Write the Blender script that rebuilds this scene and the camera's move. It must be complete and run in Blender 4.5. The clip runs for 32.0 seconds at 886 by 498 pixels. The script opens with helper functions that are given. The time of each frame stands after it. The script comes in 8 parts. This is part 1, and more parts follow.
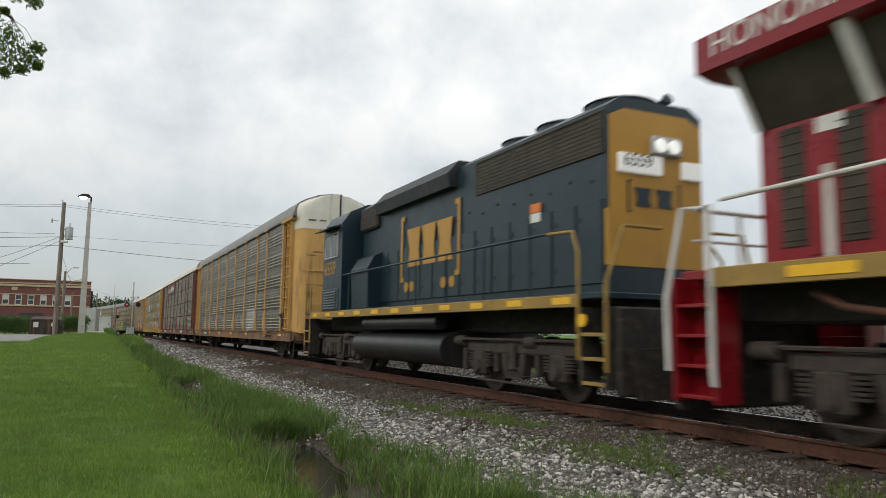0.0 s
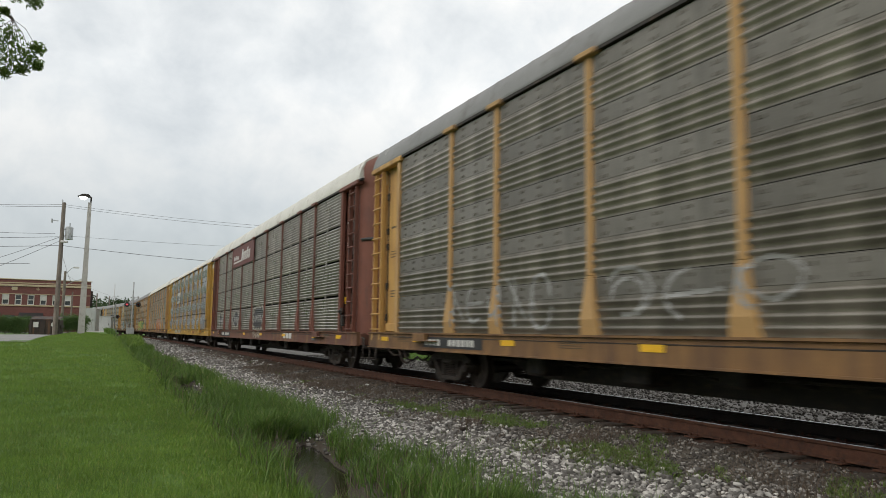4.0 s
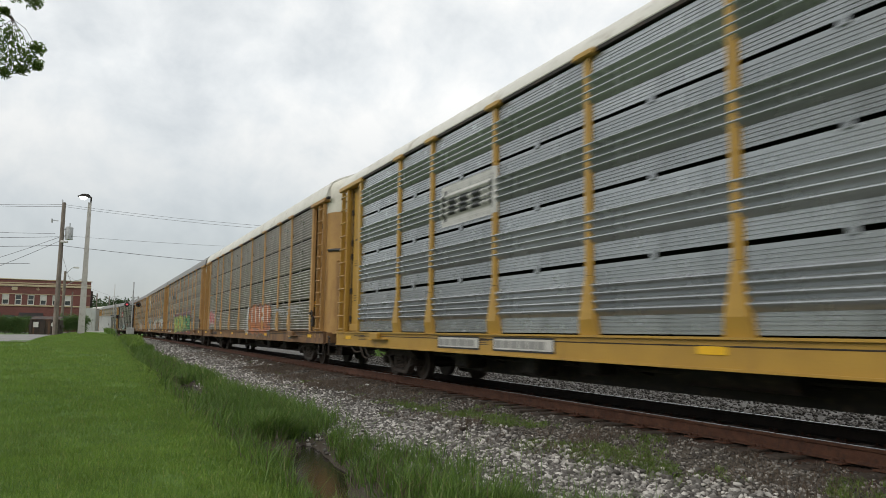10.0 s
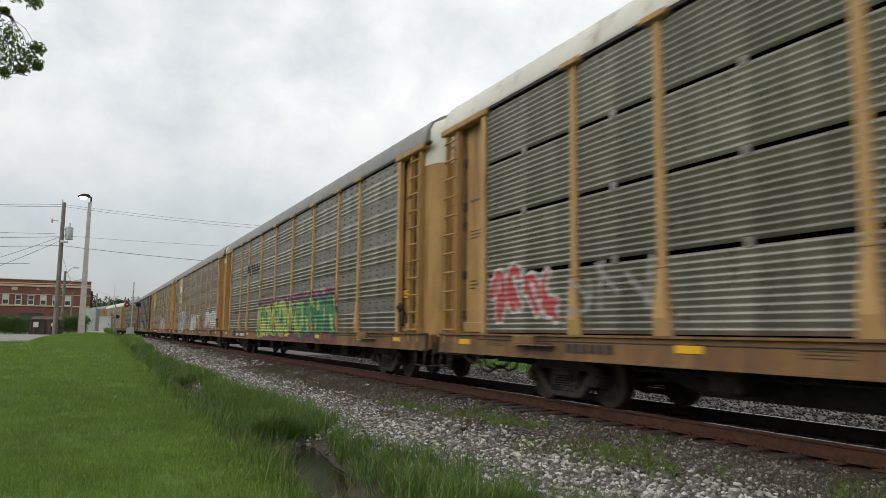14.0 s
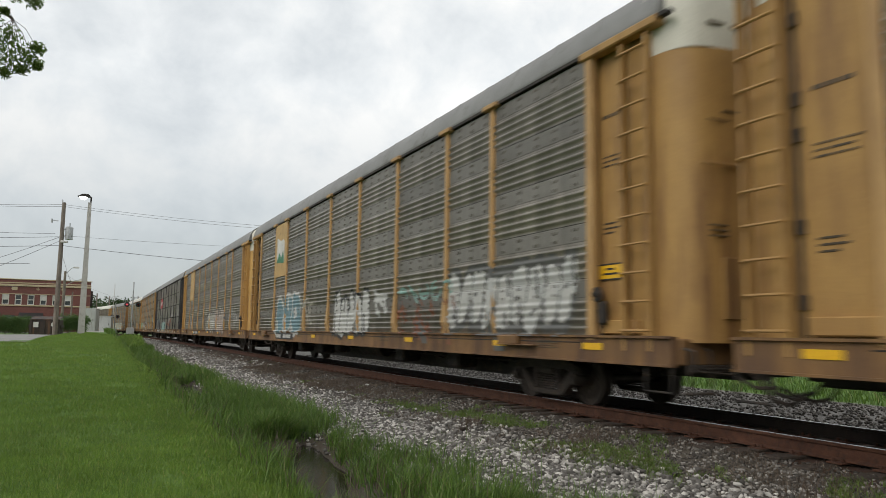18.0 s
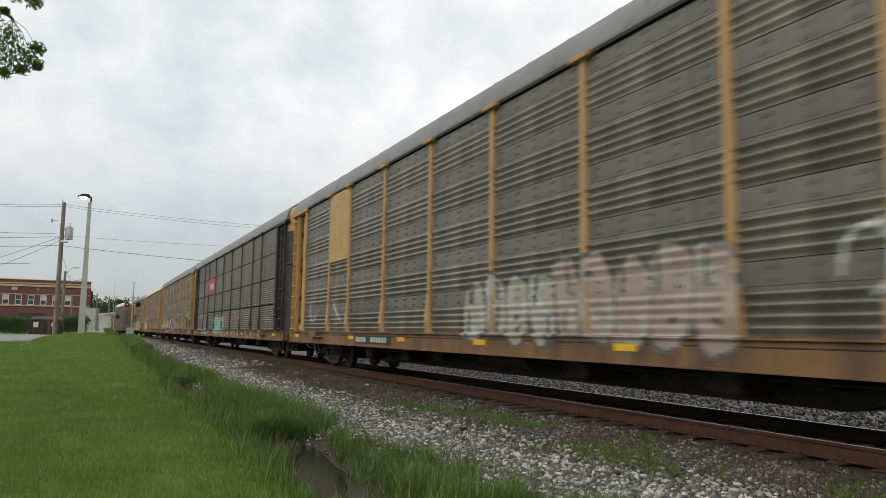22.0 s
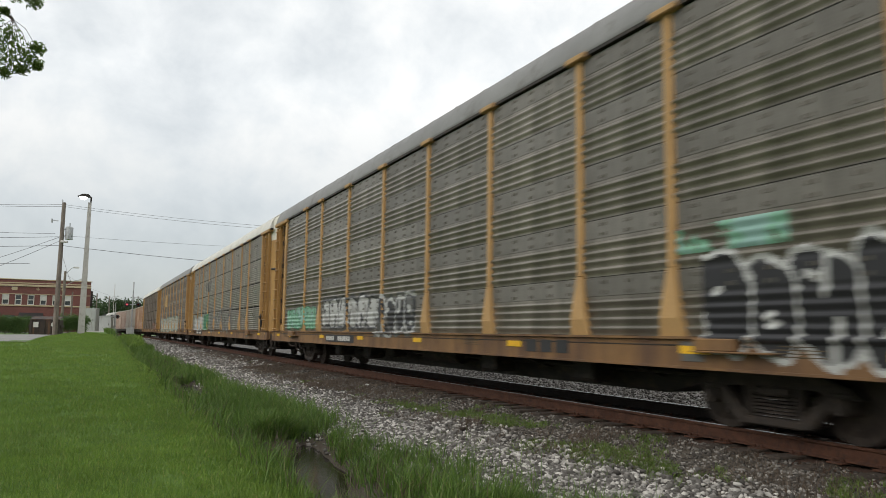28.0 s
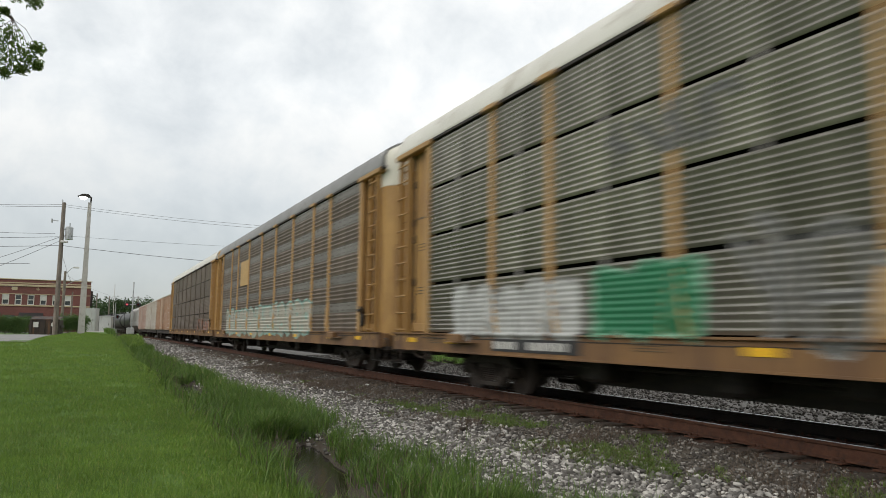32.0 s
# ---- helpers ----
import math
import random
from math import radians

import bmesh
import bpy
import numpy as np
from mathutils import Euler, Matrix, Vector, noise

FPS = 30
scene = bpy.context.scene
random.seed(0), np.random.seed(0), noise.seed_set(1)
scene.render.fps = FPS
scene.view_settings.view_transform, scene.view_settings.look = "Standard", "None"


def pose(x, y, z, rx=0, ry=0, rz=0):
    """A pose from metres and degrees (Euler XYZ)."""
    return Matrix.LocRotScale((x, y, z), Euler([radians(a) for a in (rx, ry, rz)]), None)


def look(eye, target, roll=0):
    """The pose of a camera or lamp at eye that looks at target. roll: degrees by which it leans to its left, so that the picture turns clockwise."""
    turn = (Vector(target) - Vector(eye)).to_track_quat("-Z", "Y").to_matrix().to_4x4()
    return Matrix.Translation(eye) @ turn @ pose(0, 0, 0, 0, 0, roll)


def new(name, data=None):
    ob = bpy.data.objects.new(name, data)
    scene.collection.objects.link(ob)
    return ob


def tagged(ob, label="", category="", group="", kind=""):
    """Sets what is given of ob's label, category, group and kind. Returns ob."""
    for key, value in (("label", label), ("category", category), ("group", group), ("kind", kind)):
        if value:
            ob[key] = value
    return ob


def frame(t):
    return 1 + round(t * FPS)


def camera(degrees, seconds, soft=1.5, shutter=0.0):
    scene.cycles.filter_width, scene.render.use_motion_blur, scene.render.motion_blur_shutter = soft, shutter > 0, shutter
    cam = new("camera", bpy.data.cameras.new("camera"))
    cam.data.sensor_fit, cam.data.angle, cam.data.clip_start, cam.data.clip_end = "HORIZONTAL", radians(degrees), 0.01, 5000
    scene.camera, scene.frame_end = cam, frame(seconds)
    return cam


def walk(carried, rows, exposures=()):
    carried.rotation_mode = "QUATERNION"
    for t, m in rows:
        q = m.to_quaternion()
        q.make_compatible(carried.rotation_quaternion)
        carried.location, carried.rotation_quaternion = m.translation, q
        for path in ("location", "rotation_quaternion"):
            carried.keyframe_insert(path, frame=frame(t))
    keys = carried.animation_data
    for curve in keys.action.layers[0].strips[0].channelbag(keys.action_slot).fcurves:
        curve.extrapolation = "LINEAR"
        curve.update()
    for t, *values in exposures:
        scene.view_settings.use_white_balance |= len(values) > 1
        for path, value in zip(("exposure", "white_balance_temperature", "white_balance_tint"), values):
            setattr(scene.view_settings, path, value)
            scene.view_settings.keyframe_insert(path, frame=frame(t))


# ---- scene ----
# World: x across the track, y along it (away from the eye), z up from the rail heads.
SECONDS = 32.0
EYE = pose(0, 0, 1.137, 96.502, 0, -25.368) @ pose(0, 0, 0, 0, 0, 0.767)
cam = camera(62.19, SECONDS, 0.8, 0.5)
walk(cam, [(0.0, EYE), (SECONDS, EYE)], [(0.0, 0.0), (9.0, 0.0), (21.0, 0.0), (28.0, 0.08), (SECONDS, 0.08)])

# ---- daylight: an overcast sky with a brighter break ----
SUN_EL, SUN_AZ = 40.0, 250.0


def cloudy_world():
    w = bpy.data.worlds.new("overcast_sky")
    scene.world = w
    w.use_nodes = True
    n, l = w.node_tree.nodes, w.node_tree.links
    n.clear()
    out = n.new("ShaderNodeOutputWorld")
    bg = n.new("ShaderNodeBackground")
    l.new(bg.outputs[0], out.inputs[0])
    sky = n.new("ShaderNodeTexSky")
    sky.sky_type, sky.sun_disc = "NISHITA", False
    sky.sun_elevation, sky.sun_rotation = radians(SUN_EL), radians(SUN_AZ)
    dim = n.new("ShaderNodeVectorMath")
    dim.operation = "SCALE"
    dim.inputs["Scale"].default_value = 0.02
    l.new(sky.outputs[0], dim.inputs[0])
    co = n.new("ShaderNodeTexCoord")
    sep = n.new("ShaderNodeSeparateXYZ")
    l.new(co.outputs["Generated"], sep.inputs[0])

    def math_node(op, a, b):
        m = n.new("ShaderNodeMath")
        m.operation = op
        for i, v in enumerate((a, b)):
            if isinstance(v, (int, float)):
                m.inputs[i].default_value = v
            else:
                l.new(v, m.inputs[i])
        return m.outputs[0]

    up = math_node("ADD", math_node("MAXIMUM", sep.outputs[2], 0.0), 0.85)
    flat = n.new("ShaderNodeCombineXYZ")
    l.new(math_node("DIVIDE", sep.outputs[0], up), flat.inputs[0])
    l.new(math_node("DIVIDE", sep.outputs[1], up), flat.inputs[1])

    def clouds(scale, detail, rough, shift, warp):
        mp = n.new("ShaderNodeMapping")
        mp.inputs["Location"].default_value = shift
        l.new(flat.outputs[0], mp.inputs[0])
        t = n.new("ShaderNodeTexNoise")
        t.inputs["Scale"].default_value = scale
        t.inputs["Detail"].default_value = detail
        t.inputs["Roughness"].default_value = rough
        t.inputs["Distortion"].default_value = warp
        l.new(mp.outputs[0], t.inputs["Vector"])
        return t.outputs["Fac"]

    big = clouds(2.6, 4, 0.5, CLOUD_BIG, 0.1)
    small = clouds(8.5, 9, 0.58, CLOUD_SMALL, 0.15)
    both = math_node("ADD", math_node("MULTIPLY", big, 0.35), math_node("MULTIPLY", small, 0.65))
    # heavier and thinner stretches of the cloud sheet: direction, cosine of the reach, how much brighter
    for way, reach, gain in CLOUD_MASSES:
        dot = n.new("ShaderNodeVectorMath")
        dot.operation = "DOT_PRODUCT"
        l.new(co.outputs["Generated"], dot.inputs[0])
        dot.inputs[1].default_value = Vector(way).normalized()
        mass = n.new("ShaderNodeMapRange")
        mass.interpolation_type = "SMOOTHSTEP"
        mass.inputs["From Min"].default_value, mass.inputs["From Max"].default_value = reach, 1.0
        mass.inputs["To Max"].default_value = gain
        l.new(dot.outputs["Value"], mass.inputs["Value"])
        both = math_node("ADD", both, mass.outputs[0])
    ramp = n.new("ShaderNodeValToRGB")
    e = ramp.color_ramp.elements
    e[0].position, e[0].color = 0.33, (0.60, 0.625, 0.63, 1)
    e[1].position, e[1].color = 0.605, (0.925, 0.91, 0.868, 1)
    mid = e.new(0.47)
    mid.color = (0.76, 0.775, 0.765, 1)
    l.new(both, ramp.inputs[0])
    # the far cloud base is greyer and bluer
    low = n.new("ShaderNodeMapRange")
    low.inputs["From Min"].default_value, low.inputs["From Max"].default_value = 0.0, 0.32
    low.inputs["To Min"].default_value, low.inputs["To Max"].default_value = 0.95, 0.0
    l.new(sep.outputs[2], low.inputs["Value"])
    mix = n.new("ShaderNodeMix")
    mix.data_type = "RGBA"
    l.new(low.outputs[0], mix.inputs["Factor"])
    l.new(ramp.outputs[0], mix.inputs["A"])
    mix.inputs["B"].default_value = (0.315, 0.34, 0.352, 1)
    add = n.new("ShaderNodeVectorMath")
    l.new(mix.outputs["Result"], add.inputs[0])
    l.new(dim.outputs[0], add.inputs[1])
    l.new(add.outputs[0], bg.inputs[0])
    bg.inputs[1].default_value = 1.08


CLOUD_MASSES = (
    ((0.3, 0.9, 0.34), 0.955, 0.03),
    ((-0.01, 0.939, 0.343), 0.986, -0.02),
    ((0.081, 0.94, 0.331), 0.99, -0.025),
    ((0.15, 0.913, 0.378), 0.99, -0.035),
    ((0.266, 0.904, 0.336), 0.9965, -0.11),
    ((0.187, 0.939, 0.288), 0.995, 0.075),
    ((0.358, 0.875, 0.327), 0.99, 0.05),
    ((0.263, 0.934, 0.244), 0.993, 0.05),
    ((0.505, 0.772, 0.387), 0.985, 0.03),
)
CLOUD_BIG, CLOUD_SMALL = (3.1, 1.7, 0.0), (1.3, 4.2, 0.0)
cloudy_world()
sun = new("sun", bpy.data.lights.new("sun", "SUN"))
sun.data.energy, sun.data.angle, sun.data.color = 1.25, radians(40), (1.0, 0.93, 0.82)
sun.matrix_world = look((0, 0, 60), Vector((0, 0, 60)) - Vector((math.sin(radians(SUN_AZ)) * math.cos(radians(SUN_EL)), math.cos(radians(SUN_AZ)) * math.cos(radians(SUN_EL)), math.sin(radians(SUN_EL)))))


# ---- materials ----
MATS = {}


def surf(name, a, b=None, rough=0.6, metal=0.0, scale=3.0, fine=60.0, bump=0.15, grime=None, grime_amount=0.0, streak=False, spread=0.0, speckle=0.12, emit=0.0):
    """A painted, metal, earth or stone surface: two tones by a large noise, a fine grain, optional grime or rust that runs down, and relief."""
    if name in MATS:
        return MATS[name]
    m = bpy.data.materials.new(name)
    MATS[name] = m
    m.use_nodes = True
    n, l = m.node_tree.nodes, m.node_tree.links
    p = n["Principled BSDF"]
    b = b or tuple(c * 0.8 for c in a)
    co = n.new("ShaderNodeTexCoord").outputs["Object"]

    def tex(sc, detail, vec=None, rough_=0.6):
        t = n.new("ShaderNodeTexNoise")
        t.inputs["Scale"].default_value, t.inputs["Detail"].default_value, t.inputs["Roughness"].default_value = sc, detail, rough_
        l.new(vec or co, t.inputs["Vector"])
        return t.outputs["Fac"]

    def blend(f, x, y, kind="MIX"):
        k = n.new("ShaderNodeMix")
        k.data_type, k.blend_type = "RGBA", kind
        for s, v in (("Factor", f), ("A", x), ("B", y)):
            if isinstance(v, float):
                k.inputs[s].default_value = v
            elif isinstance(v, tuple):
                k.inputs[s].default_value = (*v, 1)
            else:
                l.new(v, k.inputs[s])
        return k.outputs["Result"]

    def step(v, lo, hi):
        r = n.new("ShaderNodeMapRange")
        r.inputs["From Min"].default_value, r.inputs["From Max"].default_value = lo, hi
        l.new(v, r.inputs["Value"])
        return r.outputs[0]

    col = blend(step(tex(scale, 5), 0.35, 0.65), a, b)
    if spread:
        info = n.new("ShaderNodeObjectInfo")
        col = blend(step(info.outputs["Random"], 0.0, 1.0), col, blend(1.0, col, tuple(1 - spread * 0.9 for _ in range(3)), "MULTIPLY"))
    if grime:
        vec = co
        if streak:
            mp = n.new("ShaderNodeMapping")
            mp.inputs["Scale"].default_value = (1.0, 1.0, 0.12)
            l.new(co, mp.inputs[0])
            vec = mp.outputs[0]
        col = blend(step(tex(scale * 2.3, 8, vec, 0.65), 0.62 - 0.3 * grime_amount, 0.72), col, grime)
    grain = tex(fine, 4)
    col = blend(step(grain, 0.3, 0.75), col, blend(1.0, col, tuple(1 - speckle * 2 for _ in range(3)), "MULTIPLY"))
    l.new(col, p.inputs["Base Color"])
    rr = n.new("ShaderNodeMapRange")
    rr.inputs["To Min"].default_value, rr.inputs["To Max"].default_value = max(0.03, rough - 0.12), min(1.0, rough + 0.12)
    l.new(tex(scale * 3, 4), rr.inputs["Value"])
    l.new(rr.outputs[0], p.inputs["Roughness"])
    p.inputs["Metallic"].default_value = metal
    if bump:
        bp = n.new("ShaderNodeBump")
        bp.inputs["Strength"].default_value, bp.inputs["Distance"].default_value = bump, 0.02
        l.new(grain, bp.inputs["Height"])
        l.new(bp.outputs[0], p.inputs["Normal"])
    if emit:
        l.new(col, p.inputs["Emission Color"])
        p.inputs["Emission Strength"].default_value = emit
    return m


def leaf_mat(name, a, b, c, rough=0.55, through_light=0.25):
    """Blades and leaves: the tone varies from piece to piece and in broad patches."""
    m = bpy.data.materials.new(name)
    m.use_nodes = True
    n, l = m.node_tree.nodes, m.node_tree.links
    p = n["Principled BSDF"]
    g = n.new("ShaderNodeNewGeometry")
    r = n.new("ShaderNodeValToRGB")
    e = r.color_ramp.elements
    e[0].color, e[1].color = (*a, 1), (*b, 1)
    k = e.new(0.93)
    k.color = (*b, 1)
    e[-1].color = (*c, 1)
    l.new(g.outputs["Random Per Island"], r.inputs[0])
    co = n.new("ShaderNodeTexCoord")
    t = n.new("ShaderNodeTexNoise")
    t.inputs["Scale"].default_value, t.inputs["Detail"].default_value, t.inputs["Roughness"].default_value = 1.1, 9, 0.68
    l.new(co.outputs["Object"], t.inputs["Vector"])
    s = n.new("ShaderNodeMapRange")
    s.inputs["From Min"].default_value, s.inputs["From Max"].default_value = 0.3, 0.7
    s.inputs["To Min"].default_value, s.inputs["To Max"].default_value = 0.74, 1.2
    l.new(t.outputs["Fac"], s.inputs["Value"])
    sc = n.new("ShaderNodeVectorMath")
    sc.operation = "SCALE"
    l.new(r.outputs[0], sc.inputs[0])
    l.new(s.outputs[0], sc.inputs["Scale"])
    l.new(sc.outputs[0], p.inputs["Base Color"])
    p.inputs["Roughness"].default_value = rough
    tr = n.new("ShaderNodeBsdfTranslucent")
    l.new(sc.outputs[0], tr.inputs[0])
    mx = n.new("ShaderNodeMixShader")
    mx.inputs[0].default_value = through_light
    l.new(p.outputs[0], mx.inputs[1])
    l.new(tr.outputs[0], mx.inputs[2])
    l.new(mx.outputs[0], n["Material Output"].inputs[0])
    return m


# ---- mesh helpers ----
class Shape:
    """Collects faces in plain lists; each piece may have its own material slot."""

    def __init__(self):
        self.v, self.f, self.k = [], [], []

    def add(self, verts, faces, slot=0):
        o = len(self.v)
        self.v.extend(verts)
        self.f.extend([tuple(o + i for i in fc) for fc in faces])
        self.k.extend([slot] * len(faces))
        return self

    def box(self, c, s, b=0.012, slot=0):
        """A box with chamfered edges: centre, size, chamfer."""
        hx, hy, hz = s[0] / 2, s[1] / 2, s[2] / 2
        b = min(b, hx * 0.6, hy * 0.6, hz * 0.6)
        v, idx = [], {}
        for sx in (-1, 1):
            for sy in (-1, 1):
                for sz in (-1, 1):
                    for ax in range(3):
                        h = [hx - b, hy - b, hz - b]
                        h[ax] += b
                        idx[(sx, sy, sz, ax)] = len(v)
                        v.append((c[0] + sx * h[0], c[1] + sy * h[1], c[2] + sz * h[2]))
        f = []
        q = ((-1, -1), (1, -1), (1, 1), (-1, 1))
        for ax in range(3):
            o1, o2 = (ax + 1) % 3, (ax + 2) % 3
            for s0 in (-1, 1):
                fc = []
                for a1, a2 in q:
                    k = [0, 0, 0]
                    k[ax], k[o1], k[o2] = s0, a1, a2
                    fc.append(idx[(*k, ax)])
                f.append(fc if s0 > 0 else fc[::-1])
            # the edge chamfers that run along this axis
            for a1, a2 in q:
                k0, k1 = [0, 0, 0], [0, 0, 0]
                k0[ax], k0[o1], k0[o2] = -1, a1, a2
                k1[ax], k1[o1], k1[o2] = 1, a1, a2
                fc = [idx[(*k0, o1)], idx[(*k0, o2)], idx[(*k1, o2)], idx[(*k1, o1)]]
                f.append(fc if a1 * a2 > 0 else fc[::-1])
        for sx in (-1, 1):
            for sy in (-1, 1):
                for sz in (-1, 1):
                    fc = [idx[(sx, sy, sz, a)] for a in range(3)]
                    f.append(fc if sx * sy * sz > 0 else fc[::-1])
        return self.add(v, f, slot)

    def prism(self, prof, lo, hi, axis="y", slot=0, cap=True):
        """A closed profile swept from lo to hi. The profile's pairs are (x, z) for axis y, (y, z) for x, (x, y) for z."""
        n = len(prof)
        put = {"y": lambda a, b, t: (a, t, b), "x": lambda a, b, t: (t, a, b), "z": lambda a, b, t: (a, b, t)}[axis]
        v = [put(a, b, lo) for a, b in prof] + [put(a, b, hi) for a, b in prof]
        f = [(i, (i + 1) % n, n + (i + 1) % n, n + i) for i in range(n)]
        if cap:
            f += [tuple(range(n))[::-1], tuple(range(n, 2 * n))]
        return self.add(v, f, slot)

    def cyl(self, p0, p1, r0, r1=None, n=12, slot=0, cap=True):
        r1 = r0 if r1 is None else r1
        p0, p1 = Vector(p0), Vector(p1)
        d = (p1 - p0).normalized()
        u = d.orthogonal().normalized()
        w = d.cross(u)
        v = []
        for p, r in ((p0, r0), (p1, r1)):
            for i in range(n):
                a = 2 * math.pi * i / n
                v.append(tuple(p + u * (math.cos(a) * r) + w * (math.sin(a) * r)))
        f = [(i, (i + 1) % n, n + (i + 1) % n, n + i) for i in range(n)]
        if cap:
            f += [tuple(range(n))[::-1], tuple(range(n, 2 * n))]
        return self.add(v, f, slot)

    def tube(self, pts, r, n=6, slot=0):
        """A bent rod: one ring at each point, joined."""
        p = [Vector(q) for q in pts]
        v, u = [], None
        for i, q in enumerate(p):
            d = (p[min(i + 1, len(p) - 1)] - p[max(i - 1, 0)]).normalized()
            u = d.orthogonal() if u is None else u - d * u.dot(d)
            u = u.normalized() if u.length > 1e-6 else d.orthogonal().normalized()
            w = d.cross(u)
            for k in range(n):
                a = 2 * math.pi * k / n
                v.append(tuple(q + u * (math.cos(a) * r) + w * (math.sin(a) * r)))
        m = len(p)
        f = [(i * n + k, i * n + (k + 1) % n, (i + 1) * n + (k + 1) % n, (i + 1) * n + k) for i in range(m - 1) for k in range(n)]
        f += [tuple(range(n))[::-1], tuple(range((m - 1) * n, m * n))]
        return self.add(v, f, slot)

    def mesh(self, name, *mats, smooth=True):
        me = bpy.data.meshes.new(name)
        me.from_pydata(self.v, [], self.f)
        for m in mats:
            me.materials.append(m)
        if len(mats) > 1:
            me.polygons.foreach_set("material_index", np.array(self.k, dtype=np.int32))
        if smooth:
            me.shade_smooth()
            me.set_sharp_from_angle(angle=radians(32))
        me.update()
        return me


def part(name, me, parent, at=(0, 0, 0), label="", rz=0.0):
    """One mesh object under a thing or under a part."""
    ob = new(name, me)
    ob.parent = parent
    ob.location = at
    if rz:
        ob.rotation_euler = (0, 0, rz)
    if label:
        ob["label"] = label
    return ob


def thing(name, m, label, category, group="", kind=""):
    ob = new(name)
    ob.empty_display_size = 0.3
    ob.matrix_world = m
    return tagged(ob, label, category, group, kind)


def solo(name, me, label, category, group="", kind="", m=None):
    ob = new(name, me)
    if m is not None:
        ob.matrix_world = m
    return tagged(ob, label, category, group, kind)


def raw_mesh(name, verts, faces_flat, per, mat, smooth=False):
    """A large mesh from arrays: verts (n, 3) and vertex numbers with per corners a face."""
    me = bpy.data.meshes.new(name)
    nv, nf = len(verts), len(faces_flat) // per
    me.vertices.add(nv)
    me.vertices.foreach_set("co", np.ascontiguousarray(verts, dtype=np.float32).ravel())
    me.loops.add(nf * per)
    me.loops.foreach_set("vertex_index", np.ascontiguousarray(faces_flat, dtype=np.int32))
    me.polygons.add(nf)
    me.polygons.foreach_set("loop_start", np.arange(0, nf * per, per, dtype=np.int32))
    me.polygons.foreach_set("loop_total", np.full(nf, per, dtype=np.int32))
    me.materials.append(mat)
    me.update(calc_edges=True)
    if smooth:
        me.shade_smooth()
    return me


def lettering(text, height, mat, name="lettering", depth=0.004):
    cu = bpy.data.curves.new(name, "FONT")
    cu.body, cu.size, cu.extrude, cu.align_x, cu.align_y = text, height * 1.4, depth, "LEFT", "BOTTOM"
    ob = bpy.data.objects.new(name, cu)
    scene.collection.objects.link(ob)
    me = bpy.data.meshes.new_from_object(ob.evaluated_get(bpy.context.evaluated_depsgraph_get()))
    bpy.data.objects.remove(ob)
    me.materials.clear()
    me.materials.append(mat)
    me.name = name
    return me


# ---- the paints and grounds ----
STEEL_DARK = surf("dark_grimy_steel", (0.022, 0.02, 0.019), (0.036, 0.031, 0.027), 0.75, 0.2, 4, 50, 0.3, (0.11, 0.075, 0.05), 0.35)
TRUCK_IRON = surf("dusty_cast_iron", (0.034, 0.028, 0.025), (0.058, 0.047, 0.04), 0.85, 0.1, 5, 60, 0.4, (0.105, 0.072, 0.052), 0.4)
WHEEL_STEEL = surf("wheel_steel", (0.04, 0.031, 0.027), (0.08, 0.06, 0.05), 0.55, 0.5, 5, 60, 0.2)
RAIL_RUST = surf("rusty_rail_steel", (0.085, 0.036, 0.022), (0.13, 0.056, 0.033), 0.9, 0.15, 6, 90, 0.5, (0.06, 0.035, 0.028), 0.4)
# far rail: grease and the shade under the cars in one dark colour
RAIL_SHADED = surf("greasy_shaded_rail_steel", (0.02, 0.014, 0.011), (0.035, 0.023, 0.017), 0.8, 0.1, 6, 90, 0.4)
RAIL_SHINE = surf("polished_rail_head", (0.32, 0.31, 0.30), (0.42, 0.41, 0.4), 0.28, 1.0, 8, 120, 0.05)
TIE_WOOD = surf("weathered_tie_wood", (0.045, 0.035, 0.028), (0.085, 0.062, 0.046), 0.9, 0, 4, 70, 0.6, (0.035, 0.028, 0.024), 0.5)
ASPHALT = surf("grey_asphalt", (0.22, 0.215, 0.21), (0.28, 0.275, 0.27), 0.9, 0, 0.6, 120, 0.3, (0.15, 0.15, 0.15), 0.3)
CONCRETE = surf("pale_concrete", (0.42, 0.41, 0.38), (0.5, 0.48, 0.45), 0.85, 0, 2, 80, 0.3, (0.3, 0.28, 0.25), 0.3)
RED_LAMP = surf("red_signal_lens", (1.0, 0.12, 0.14), (1.0, 0.1, 0.12), 0.3, emit=0.7, bump=0)
RED_GLASS = surf("dark_red_lens", (0.12, 0.01, 0.01), (0.1, 0.01, 0.01), 0.2, bump=0)
WHITE_LAMP = surf("lit_lamp_lens", (1.0, 0.98, 0.92), (1.0, 0.98, 0.92), 0.3, emit=3.0, bump=0)
YELLOW_TAPE = surf("yellow_reflector_tape", (0.85, 0.5, 0.02), (0.8, 0.45, 0.02), 0.35, 0, 6, 60, 0.05)
WHITE_PAINT = surf("white_paint", (0.72, 0.72, 0.70), (0.62, 0.61, 0.58), 0.5, 0, 2, 60, 0.05, (0.4, 0.37, 0.32), 0.15, True)
BLACK_PAINT = surf("black_paint", (0.02, 0.02, 0.022), (0.035, 0.035, 0.035), 0.5, 0, 3, 60, 0.05)
GALV = surf("galvanised_steel", (0.38, 0.40, 0.41), (0.5, 0.51, 0.52), 0.45, 0.35, 3, 60, 0.05, (0.3, 0.27, 0.23), 0.15)

# ---- the lie of the land ----
TRACK_X, GAUGE = 8.20, 1.508
BEND_Y, BEND_R = 118.0, 560.0


